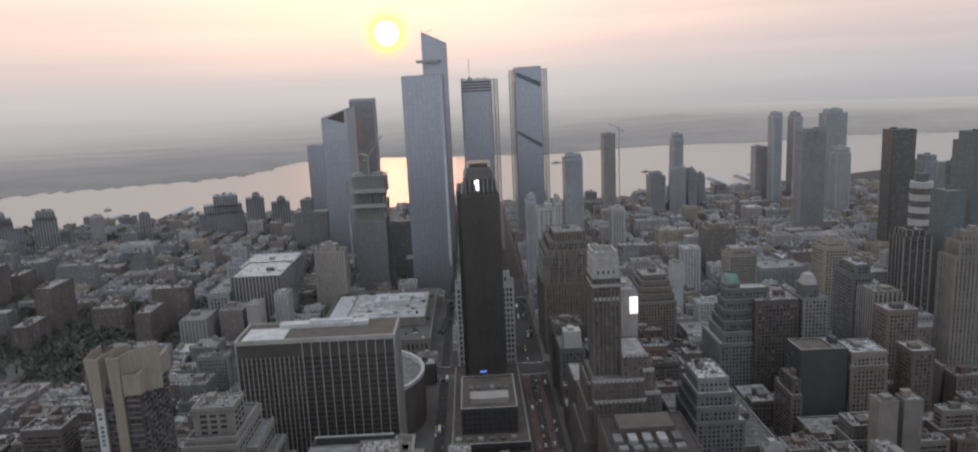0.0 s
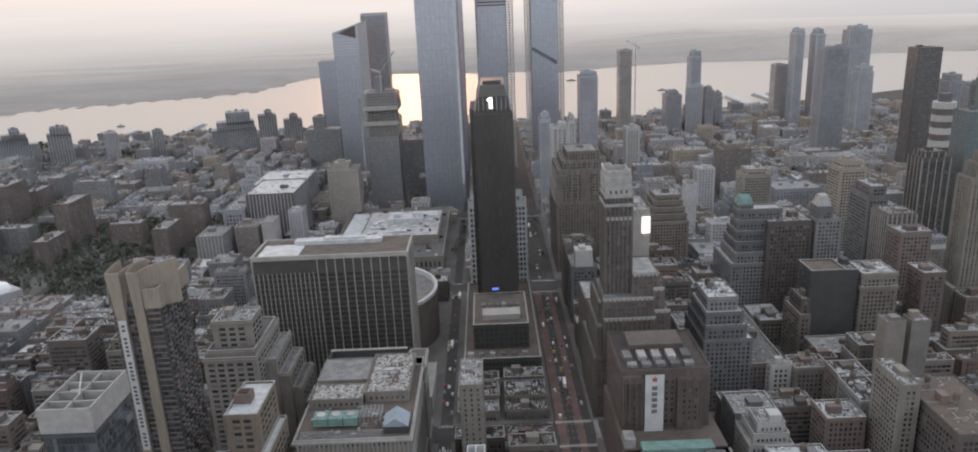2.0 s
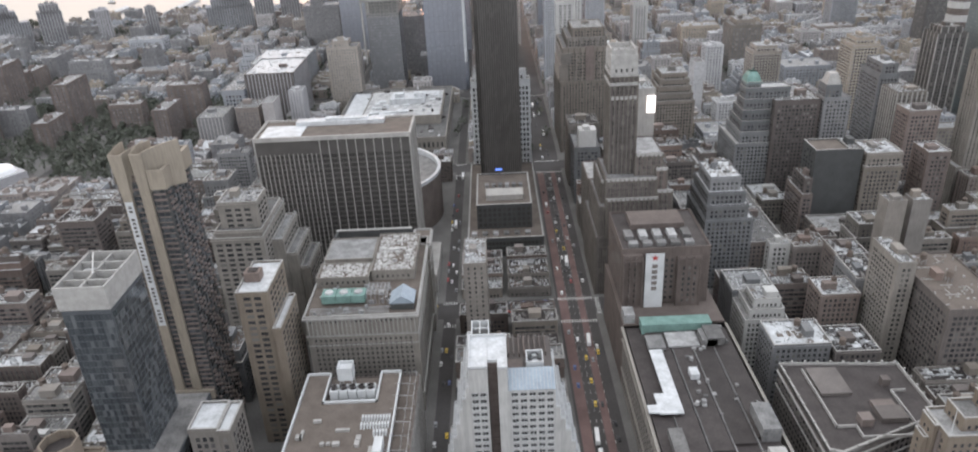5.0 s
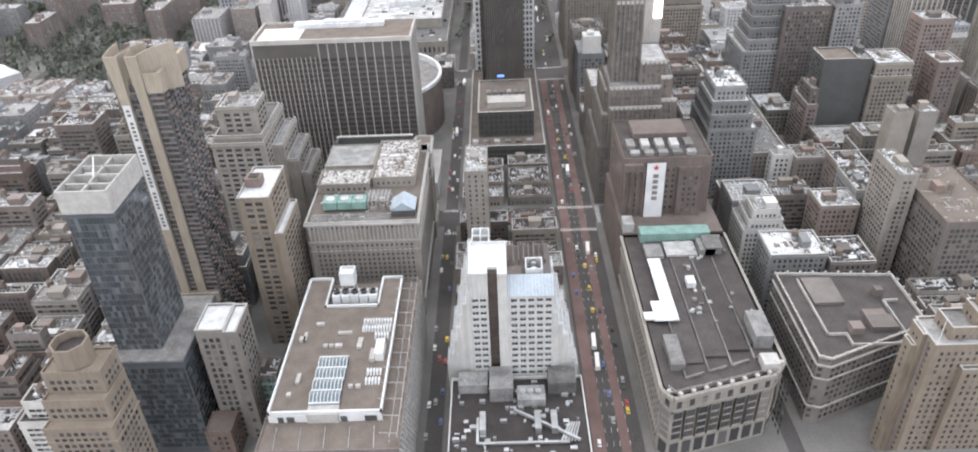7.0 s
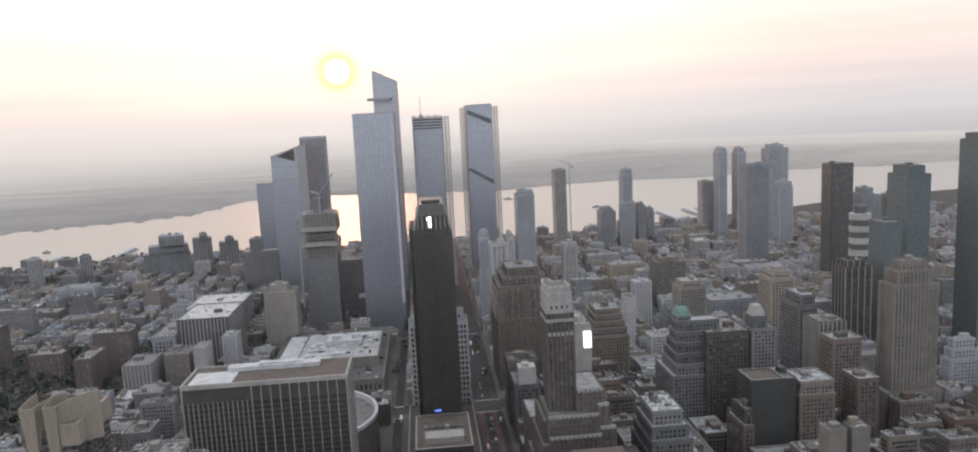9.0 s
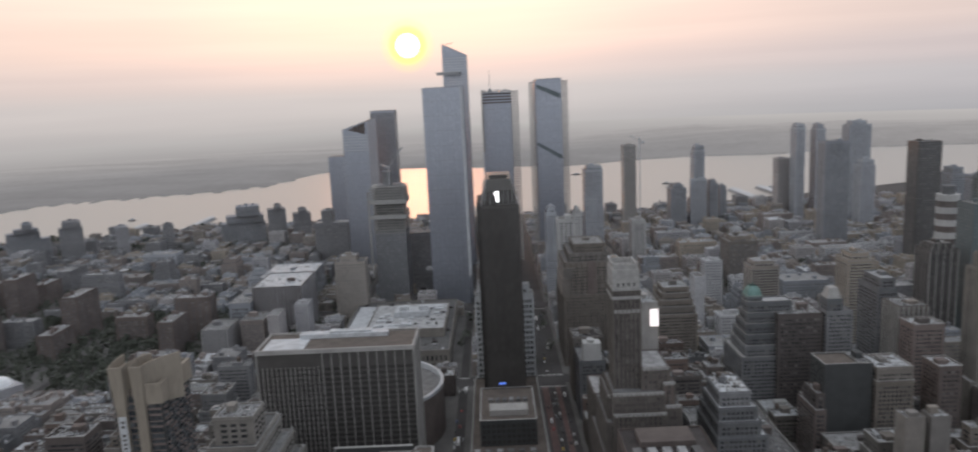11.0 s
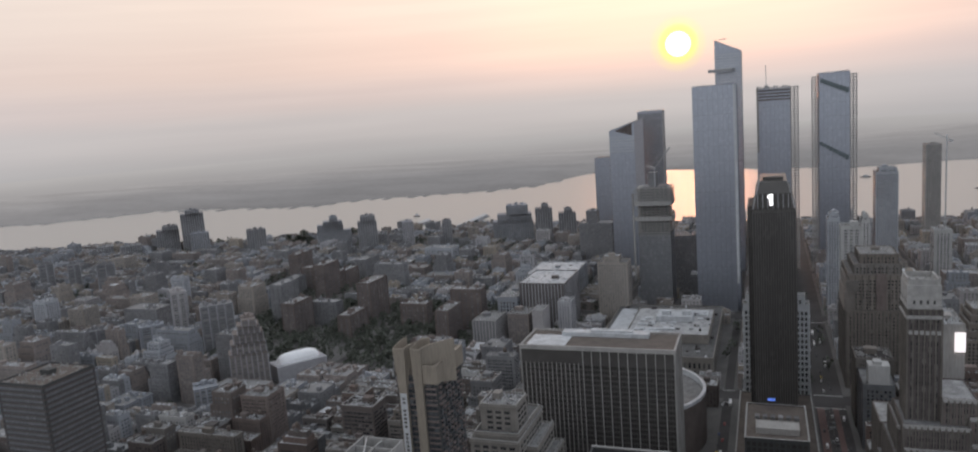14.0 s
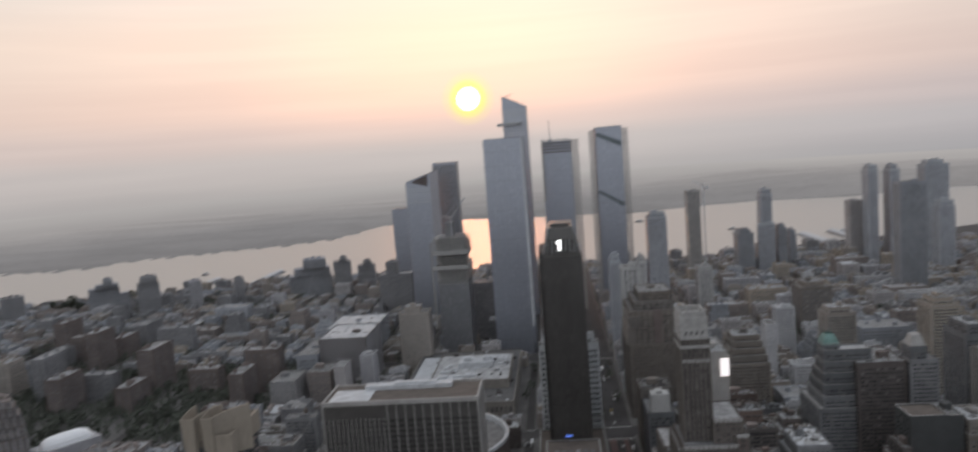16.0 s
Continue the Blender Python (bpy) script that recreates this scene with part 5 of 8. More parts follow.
    wh.box(76.8, 82, 302, 318, 44.2, 45)
    wh.box(71.5, 76.8, 303, 309, 44.2, 45)
    wh.box(99.4, 104, 330, 337, 43.6, 47)
    c.box(81.6, 123, 377, 386, 42, 48.4)
    pl.box(82, 92, 358, 371, 43.4, 45.5)
    pl.box(94, 112, 360, 374, 43.4, 44.6)
    pl.box(113, 122, 360, 372, 43.4, 48)
    pl.box(116, 126, 360, 374, 43, 49)
    pl.box(122, 131, 282, 302, 42, 50)
    pl.box(78, 85, 268, 290, 42, 46)
    pl.box(72.6, 79, 386, 396, 42, 50)
    rng = random.Random(31)
    for k in range(26):
        a, b = rng.uniform(96, 128), rng.uniform(300, 380)
        pl.box(a, a + rng.uniform(1, 2.6), b, b + rng.uniform(1, 2.6), 43, 43 + rng.uniform(.8, 2.6))
    # rear
    w.box(72, 133, 385, 462, 0, 44)
    w.box(74, 128, 408, 462, 44, 82)
    r.box(74.6, 127.4, 408.6, 461.4, 82, 82.3)
    w.box(84, 118, 436, 456, 82, 86)
    w.rim(74, 128, 408, 462, 82, 83.4, .6)
    w.box(107.5, 122, 404, 408, 44, 77)
    w.box(74.5, 86, 405, 408, 44, 80)
    for a, b in ((74, 87), (107, 122.5)):
        w.prism(((a, 403.6), (b, 403.6), (b, 404.6), (a, 404.6)), 76, 77, True, True)
        for k in range(4):
            w.box(a + .3 + (b - a - 1.6) * k / 3, a + 1.3 + (b - a - 1.6) * k / 3, 403.4, 404.4, 44, 79)
    p.panes(108, 121.5, 403.9, 408, 46, 76, 3.4, 3.8, 1.5, 2.0, "s", .06, .9, .3)
    p.panes(75, 85.5, 404.9, 408, 46, 79, 3.4, 3.8, 1.5, 2.0, "s", .06, .9, .3)
    p.panes(99.5, 107, 408, 462, 46, 80, 3.4, 3.8, 1.5, 2.0, "s", .06, .9, .3)
    p.panes(74, 128, 408, 462, 44, 81, 4, 3.8, 2, 2.2, "ew")
    for k in range(5):
        pl.box(79 + 8.6 * k, 84.5 + 8.6 * k, 412, 417, 82.3, 84.6)
        pl.box(78 + 9 * k, 83 + 9 * k, 421, 431, 82.3, 85.2)
    stuff_part("stone_front", st, M["limestone"], root, "carved limestone front")
    parts("dormer", dm, M["coping"], root)
    parts("wall", w, M["red_brick"], root)
    parts("roof", r, M["roof_dark"], root)
    stuff_part("glazing", p, G["glass"], root)
    parts("white_roof_patch", wh, M["roof_white"], root)
    parts("copper_house", c, M["copper"], root, "verdigris copper roof house")
    parts("roof_unit", pl, M["roof_grey"], root)
    bn = Build(o)
    bn.box(87.6, 98.9, 403.2, 403.6, 41, 82)
    flag = part("banner", bn, M["steel_white"], root, "tall white banner with a red star")
    star = Build(o)
    pts = [(93.2 + (2.4 if k % 2 == 0 else 1.0) * math.sin(math.pi * k / 5), 79 + (2.4 if k % 2 == 0 else 1.0) * math.cos(math.pi * k / 5)) for k in range(10)]
    star.face(*[(x, 403.1, z) for x, z in pts])
    part("star", star, M["red"], flag)
    bars = Build(o)
    for k in range(5):
        bars.box(91.6, 94.9, 402.95, 403.1, 56.4 + 3.9 * k, 59.0 + 3.9 * k)
    part("name_bar", bars, M["dark"], flag)


def broadway_block():
    """Big dark block on a slanting avenue with a notched cornice."""
    o = (180, 310, 0)
    root = thing("office_block", o, "big dark brick block with notched cornice", "office")
    taken.append((147, 214, 262, 342))
    w, r, p, e, h = (Build(o) for _ in range(5))
    ring = ((150, 272), (156, 270), (213, 294), (213, 336), (150, 340))
    inner = ((150.7, 273), (156, 271), (212.3, 294.5), (212.3, 335.3), (150.7, 339.3))
    w.prism(ring, 0, 44, False)
    r.prism(inner, 43, 43.6)
    for i in range(5):
        a, b, c, d = Vector(ring[i]), Vector(ring[(i + 1) % 5]), Vector(inner[(i + 1) % 5]), Vector(inner[i])
        e.prism([tuple(v) for v in (a, b, c, d)], 42.5, 45.2)
        dr = (b - a).normalized()
        nr = Vector((dr.y, -dr.x))
        for z0, z1, out in ((39.5, 40.3, .8), (31, 31.6, .6), (12, 12.8, .7)):
            e.prism([tuple(v) for v in (a + nr * out, b + nr * out, b, a)], z0, z1, True, True)
        for k in range(int((b - a).length / 3.4)):
            s = a + dr * (1.7 + 3.4 * k) + nr * .1
            t = dr * 1.0
            for z in [3 + 4.0 * j for j in range(9)]:
                p.face((s.x - t.x, s.y - t.y, z + 1), (s.x + t.x, s.y + t.y, z + 1), (s.x + t.x, s.y + t.y, z + 3.2), (s.x - t.x, s.y - t.y, z + 3.2))
            if k % 2 == 0:
                e.box(s.x - .5, s.x + .5, s.y - .5, s.y + .5, 45, 46.2)
    for q in ((160, 160.6, 288, 334), (160, 170, 288, 288.6), (169.4, 170, 280, 288), (170, 199, 280, 280.6), (198.4, 199, 280.6, 314), (199, 206, 313.4, 314)):
        e.box(*q, 43.6, 45.2)
    h.box(162, 178, 312, 334, 43.6, 45.4)
    h.box(172, 178, 288, 294, 43.6, 48)
    h.box(183, 196, 290, 300, 43.6, 46.6)
    h.box(184, 195, 300, 306, 43.6, 45.4)
    h.box(196, 200, 318, 322, 43.6, 48)
    part("wall", w, M["dark"], root)
    part("roof", r, M["roof_dark"], root)
    stuff_part("glazing", p, G["glass"], root)
    stuff_part("cornice", e, M["coping"], root)
    parts("roof_house", h, M["dark"], root)


def piered_tower(name, label, tiers, wall, step, seed, roof="roof_grey", crown=None, piers=None):
    t = tower(name, label, tiers, wall, None, step, 3.6, step * .6, 2.7, roof, rib=(step, step * .3, .7), seed=seed, category="skyscraper", rib_mat=piers)
    if crown:
        o = tuple(t.location)
        b = Build(o)
        for q in crown:
            b.box(*q)
        part("crown", b, M["white"], t, "white glazed crown")
    return t


arena(), dark_slab_tower(), ribbed_office(), post_office(), striped_flat_tower(), white_box_tower(), octagon_tower(), old_hotel(), flat_mall(), white_setback_block(), department_store(), broadway_block()

# slender stepped tower with a white crown
nt_ = piered_tower("stepped_tower", "slender buff stepped tower with white terracotta crown", [
    (70, 131, 493.5, 560, 0, 48), (72, 124, 495, 548, 48, 71.5), (76.9, 113, 492, 540, 48, 79), (74.3, 98, 503, 541, 71.5, 88), (113.1, 123.9, 495.5, 542, 71.5, 82), (76.5, 112, 494.5, 538, 79, 93), (112.1, 120, 498, 540, 82, 98), (98.1, 116.7, 500, 536, 93, 109), (79.6, 98, 505, 528, 93, 164), (72, 131, 561, 600, 0, 66)], M["dark"], 3.2, 5, piers=M["buff"])
cb = Build(tuple(nt_.location))
cb.box(79.2, 97.6, 504.4, 528.6, 164, 179)
cb.box(78.6, 98.2, 503.9, 529.1, 158, 160, True, True)
cb.box(78.8, 98, 504.1, 528.9, 164.6, 166, True, True)
cb.rim(79.8, 97, 505, 528, 179, 182.5, 1.2)
for k in range(5):
    cb.box(79.6 + 4.1 * k, 80.8 + 4.1 * k, 504.6, 506.4, 182.5, 184)
cr = part("crown", cb, M["coping"], nt_, "white terracotta crown")
cw = Build(tuple(nt_.location))
cw.panes(79.2, 97.6, 504.4, 528.6, 166, 178, 3.6, 6, 1.2, 2.4, "sew", .06, 1.2, .2)
part("crown_glazing", cw, G["glass"], cr)
sb = Build(tuple(nt_.location))
for z, a, b, y in ((91.5, 76.2, 112.3, 494), (77.5, 76.5, 113.3, 491.4), (107.5, 98, 117, 499.4), (97, 112.2, 120.3, 497.4), (81, 113.2, 124.2, 494.9), (87, 74, 76.4, 502.4), (148, 79.2, 98.4, 504.4)):
    sb.box(a, b, y, y + 1.2, z, z + 2.4, True, True)
part("stone_band", sb, M["coping"], nt_)

tower("billboard_block", "pale concrete slab with a lit white billboard", [(106.5, 120.2, 550, 590, 0, 141)], M["concrete"], None, 4, 3.6, 1.6, 1.8, seed=9, sides="ew")
bb = Build((108, 549, 0))
bb.box(114, 120.2, 548.6, 549.2, 123.6, 136.6)
tagged(part("billboard", bb, glow_material("billboard_light", (1, 0.93, 0.93), 0.75), None, "lit white billboard on a pale slab"), category="billboard").location = (108, 549, 0)

# hotel with stepped shoulders
tower("stepped_hotel", "tall brown art deco hotel with stepped shoulders", [(72, 131, 800, 880, 0, 80), (74.6, 124.2, 806, 875, 80, 115), (80, 122, 812, 870, 115, 124), (86, 120, 818, 862, 124, 133)], M["buff"], None, 3.2, 3.4, 1.4, 1.9, rib=(6.4, 1.2, .5), seed=12, tanks=0)

ho_ = bpy.data.objects["stepped_hotel"]
for q_ in ((70.6, 80, 802, 860, 80, 99), (72.6, 84, 803, 866, 99, 110)):
    rc_ = Build(tuple(ho_.location))
    rc_.box(*q_)
    part("shoulder", rc_, M["buff"], ho_)
# Dark panel before the front wall, painting the shade of a hollow.
for q_ in ((99.4, 108.3, 804.6, 805.4, 30, 117),):
    rc_ = Build(tuple(ho_.location))
    rc_.box(*q_)
    part("recess", rc_, M["dark"], ho_, "dark panel drawing the shade between two shafts")
# building with white window grids behind the dark slab
# Steel white lifts the wall: brightness of haze put into its colour.
tower("grid_block", "white framed slab block with a grid of windows", [(-24, 36, 733, 747, 0, 28), (-23.2, 35.6, 733, 747, 28, 103), (-19, 32, 736, 746, 103, 111)], M["steel_white"], None, 3.5, 5.4, 2.1, 3.3, seed=14, coping=True, band=(16.2, .9, .5))

# far glass towers
def glass_tower(name, label, ring, h0, tops, glass, frame, step_x=3.2, floor=4.2, slab=True):
    """A curtain-wall tower: ring of (x, y) corners, each with its own top height."""
    cx, cy = sum(p[0] for p in ring) / len(ring), sum(p[1] for p in ring) / len(ring)
    o = (cx, cy, 0)
    root = thing(name, o, label, "skyscraper")
    xs, ys = [p[0] for p in ring], [p[1] for p in ring]
    taken.append((min(xs), max(xs), min(ys), max(ys)))
    core, g, f = Build(o), Build(o), Build(o)
    n = len(ring)
    core.face(*[(x, y, z) for (x, y), z in zip(ring, tops)])
    for i in range(n):
        a, b = Vector(ring[i]), Vector(ring[(i + 1) % n])
        za, zb = tops[i], tops[(i + 1) % n]
        core.face((a.x, a.y, h0), (b.x, b.y, h0), (b.x, b.y, zb), (a.x, a.y, za))
        d = b - a
        L = d.length
        d.normalize()
        nr = Vector((d.y, -d.x))
        k = max(1, int(L / step_x))
        for j in range(k):
            p, q = a + d * (L * j / k + .1) + nr * .12, a + d * (L * (j + 1) / k - .1) + nr * .12
            z = h0 + 1
            top = min(za + (zb - za) * j / k, za + (zb - za) * (j + 1) / k)
            while z + floor < top:
                g.face((p.x, p.y, z), (q.x, q.y, z), (q.x, q.y, z + floor - .35), (p.x, p.y, z + floor - .35))
                z += floor
        for j in range(0, k + 1, 2):
            c = a + d * (L * j / k) + nr * .3
            t = d * .22
            f.prism([tuple(v) for v in (c - t, c + t, c + t - nr * .28, c - t - nr * .28)][::-1], h0, za + (zb - za) * j / k)
        z = h0 + floor * 5 + 1
        while z < min(za, zb) - 4:
            e = [a + nr * .26, b + nr * .26, b + nr * .05, a + nr * .05]
            f.prism([tuple(v) for v in e], z - .5, z, True, True)
            z += floor * 5
    part("wall", core, M["spandrel"], root)
    stuff_part("glazing", g, glass, root)
    stuff_part("mullions", f, frame, root)
    rf = Build(o)
    rf.face(*[(cx + (x - cx) * .97, cy + (y - cy) * .97, z + .4) for (x, y), z in zip(ring, tops)])
    part("roof", rf, M["roof_far_b"], root)
    return root


def rect(x0, x1, y0, y1):
    return [(x0, y0), (x1, y0), (x1, y1), (x0, y1)]


gt_ = glass_tower("glass_tower", "tall plain blue-grey glass office tower", [(-93, 1075), (-40, 1075), (-36, 1080), (-36, 1130), (-93, 1130)], 0, [313] * 5, G["curtain"], M["mullion"])
hy = glass_tower("observation_tower", "tallest glass tower with a slanted top and jutting deck", rect(-77, -36, 1330, 1385), 0, [388, 369, 369, 380], G["curtain"], M["mullion"])
dk = Build(tuple(hy.location))
dk.prism(((-88, 1330), (-50, 1318), (-44, 1332), (-77, 1340)), 336, 341, True, True)
dk.bar((-70, 1333, 388), (-58, 1333, 390), .9)
part("deck", dk, M["metal"], hy, "jutting triangular observation deck")
a1 = glass_tower("scaffolded_tower", "glass tower under construction with hoists and mast", rect(-12.8, 38, 1340, 1400), 0, [303] * 4, G["curtain"], M["mullion"])
sp = glass_tower("spiral_tower", "glass tower with planted terraces stepping round it and hoists", rect(82, 127, 1345, 1400), 0, [322, 323, 323, 322], G["curtain"], M["mullion"])
wd_ = glass_tower("angled_tower", "pale glass tower with an angled wedge top", [(-261, 1345), (-217, 1345), (-208, 1390), (-250, 1390)], 0, [250, 263, 268, 248], G["curtain"], M["mullion"])
# Flat dark triangle paints the shaded void in the wedge; nothing is hollowed.
vb_ = Build(tuple(wd_.location))
vb_.face((-252, 1344.7, 249), (-221, 1344.7, 261), (-221, 1344.7, 240))
part("wedge_recess", vb_, M["dark"], wd_)
vb_ = Build(tuple(wd_.location))
for k in range(6):
    vb_.prism(((-261.3, 1344.6), (-216.7, 1344.6), (-216.7, 1345), (-261.3, 1345)), 212 + 5 * k, 213.4 + 5 * k, True, True)
stuff_part("level_band", vb_, M["steel_white"], wd_)
glass_tower("glass_tower", "tall brown-grey glass apartment tower", rect(-231, -185, 1480, 1520), 0, [278] * 4, G["curtain_dark"], M["mullion"])
glass_tower("glass_tower", "grey glass office tower", rect(-336, -304, 1560, 1600), 0, [187] * 4, G["curtain"], M["mullion"])


def hoist(parent, x0, x1, y, z0, z1):
    o = tuple(parent.location)
    b = Build(o)
    for x in (x0, (x0 + x1) / 2, x1):
        b.bar((x, y, z0), (x, y, z1), 1.5)
    z = z0 + 3
    while z < z1:
        b.box(x0 - .3, x1 + .3, y - 1.2, y + .8, z, z + 2.1, True, True)
        z += 4.4
    stuff_part("hoist", b, M["coping"], parent, "pale steel construction hoist")


e_ = Build(tuple(gt_.location))
e_.prism(((-40.2, 1074.6), (-38.9, 1074.6), (-36.2, 1078.5), (-37.4, 1079.4)), 40, 313.5)
part("corner_strip", e_, M["steel_white"], gt_, "white strip along the chamfered corner")
st_ = Build(tuple(hy.location))
for k in range(26):
    z = 262 + 4.4 * k
    if z < 366:
        st_.prism(((-77.3, 1329.6), (-35.7, 1329.6), (-35.7, 1385.4), (-77.3, 1385.4)), z, z + 1.5, True, True)
stuff_part("level_band", st_, M["steel_white"], hy, "white level bands")
hoist(a1, 39, 50.5, 1345, 0, 305)
hoist(a1, -12.6, -10.6, 1338.4, 200, 305)
hoist(sp, 71.5, 81.5, 1350, 0, 316)
hoist(sp, 127.5, 137.5, 1350, 0, 319)
mb = Build(tuple(a1.location))
mb.bar((2, 1360, 303), (2, 1360, 342), 1.0)
mb.box(-1, 5, 1357, 1363, 303, 309)
part("mast", mb, M["metal"], a1)
cr_ = Build(tuple(a1.location))
for k in range(12):
    cr_.box(-12.8 + 4.3 * k, -9.6 + 4.3 * k, 1339.6, 1341, 303, 308 - (k % 3))
part("roof_steel", cr_, M["metal"], a1)
of_ = Build(tuple(a1.location))
for z in (284, 289, 294, 299):
    of_.box(-13.3, 38.5, 1339.2, 1339.9, z, z + 2.6, True, True)
parts("open_floor", of_, M["dark"], a1, "dark unglazed floor")
tb = Build(tuple(sp.location))
for k in range(9):
    tb.box(84 + 4.6 * k, 88.6 + 4.6 * k, 1343.2, 1344.9, 306 - 2.2 * k, 313 - 2.0 * k, True, True)
    tb.box(82.4 + 4.8 * k, 87.2 + 4.8 * k, 1343.2, 1344.9, 206 - 3 * k, 212 - 2.8 * k, True, True)
parts("terrace", tb, M["teal_panel"], sp, "dark stepped terrace")


def rising_tower():
    """Concrete floors of a tower being built, with nets and a crane."""
    o = (-153, 1110, 0)
    root = thing("unfinished_tower", o, "unfinished concrete tower with open floors, nets and crane", "skyscraper")
    taken.append((-183, -122, 1085, 1140))
    core, fl, net, g, cn = (Build(o) for _ in range(5))
    core.box(-172, -134, 1098, 1132, 0, 176)
    core.box(-160, -148, 1100, 1116, 176, 196)
    for k in range(17):
        z = 110 + 4.0 * k
        d = 2 if z > 156 else 0
        fl.box(-176 - d, -131 + d, 1091 - d, 1138, z, z + .6, True, True)
        for j in range(8):
            fl.box(-175 + 6.1 * j, -174 + 6.1 * j, 1091.5, 1092.5, z + .6, z + 4)
    for z, tall in ((150, 7), (128, 6), (158.6, 2), (162.6, 2), (166.6, 2), (171, 1.4)):
        net.box(-180, -128, 1086.6, 1088, z, z + tall, True, True)
        net.box(-128.4, -127, 1088, 1130, z, z + tall, True, True)
    for j in range(12):
        net.box(-176 + 4.1 * j, -175.2 + 4.1 * j, 1089.6, 1090.6, 106, 127)
    for j in range(5):
        net.box(-176, -130, 1089.4, 1090.4, 106 + 4.3 * j, 106.9 + 4.3 * j, True, True)
    net.box(-183, -180.6, 1088, 1092, 40, 168)
    g.panes(-176, -130, 1091, 1138, 2, 109, 3.0, 4.0, 2.7, 3.4, "snew", .1, .2, .1)
    core.box(-176, -130, 1091, 1138, 0, 110)
    cn.bar((-150, 1094, 176), (-150, 1094, 205), 1.6)
    cn.bar((-150, 1094, 203), (-127, 1092, 232), 1.5)
    cn.bar((-150, 1094, 203), (-162, 1096, 207), 2.2)
    cn.bar((-150, 1094, 215), (-127, 1092, 232), .4)
    part("core", core, M["dark_far"], root)
    parts("floor_slab", fl, M["concrete"], root)
    parts("netting", net, M["coping"], root, "pale safety nets and formwork")
    stuff_part("glazing", g, G["curtain_dark"], root)
    part("crane", cn, M["metal"], root, "luffing crane")


rising_tower()
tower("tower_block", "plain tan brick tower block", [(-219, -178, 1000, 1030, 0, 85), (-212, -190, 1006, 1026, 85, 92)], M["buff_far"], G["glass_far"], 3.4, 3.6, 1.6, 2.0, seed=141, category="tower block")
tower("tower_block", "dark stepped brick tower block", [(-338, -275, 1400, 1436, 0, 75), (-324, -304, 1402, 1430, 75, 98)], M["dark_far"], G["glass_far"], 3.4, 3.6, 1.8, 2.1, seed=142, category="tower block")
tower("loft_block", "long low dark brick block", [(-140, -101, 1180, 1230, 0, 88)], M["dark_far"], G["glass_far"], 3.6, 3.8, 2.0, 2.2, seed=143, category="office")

# name, label, x0, x1, y0, depth, height, wall, bay, seed
FAR = (
    ("slender_tower", "slender grey ribbed apartment tower", 161, 198, 1350, 34, 164, "grey", 3.0),
    ("unfinished_tower", "slim unfinished concrete tower beside a crane", 277, 309, 1620, 32, 178, "concrete", 3.2),
    ("slim_tower", "slim silver tower rising from darker blocks", 425, 456, 1620, 30, 171, "grey", 3.0),
    ("tower_block", "grey brick tower block paled by painted haze", 370, 412, 1600, 40, 91, "dark", 3.2),
    ("tower_block", "grey brick tower block paled by painted haze", 421, 458, 1610, 9, 101, "grey", 3.2),
    ("tower_block", "dark brick tower block", 459, 486, 1622, 30, 94, "dark", 3.2),
    ("tower_block", "dark brick tower block", 487, 510, 1640, 30, 79, "dark", 3.2),
    ("tower_block", "brown riverside tower block", 632, 672, 1700, 30, 127, "brick", 3.2),
    ("tower_block", "slim riverside tower with rounded crown", 650, 683, 1650, 34, 205, "grey", 3.0),
    ("tower_block", "slim riverside tower with rounded crown", 693, 727, 1650, 34, 203, "grey", 3.0),
    ("tower_block", "broad dark brick tower block", 573, 630, 1330, 30, 191, "dark", 3.2),
    ("tower_block", "pair of joined grey towers", 757, 821, 1640, 34, 207, "grey", 3.0),
    ("tower_block", "stepped grey brick apartment tower", 717, 762, 1500, 34, 137, "grey", 3.2),
    ("tower_block", "broad dark slab tower", 631, 684, 1150, 30, 199, "bronze", 2.4),
    ("tower_block", "dark brick tower block", 716, 752, 1200, 34, 151, "dark", 3.2),
    ("tower_block", "dark brick tower block", 779, 820, 1250, 34, 130, "dark", 3.2),
    ("glass_slab", "blue-grey glass slab tower", 500, 538, 805, 30, 160, "grey", 2.2),
    ("tower_block", "dark green glass office tower", 538, 589, 830, 40, 220, "dark", 2.2),
    ("glass_slab", "tall grey ribbed office tower", 612, 660, 805, 40, 255, "grey", 2.4),
    ("glass_tower", "white-framed slim glass apartment tower", 81, 106, 985, 26, 133, "white", 6.0),
    ("glass_tower", "pale slim glass apartment tower", 72, 89, 1066, 26, 136, "grey", 3.0),
    ("glass_tower", "white-edged slim glass apartment tower", 126, 140, 1200, 26, 113, "white", 4.0),
    ("white_block", "white block with a grid of windows", 225, 254, 1250, 30, 80, "white", 4.4),
    ("brick_block", "buff brick industrial block", 333, 389, 1100, 40, 75, "buff", 4.4),
    ("brick_tower", "grey-brown brick tower with pale roof houses", 348, 382, 700, 40, 110, "grey", 3.2),
)
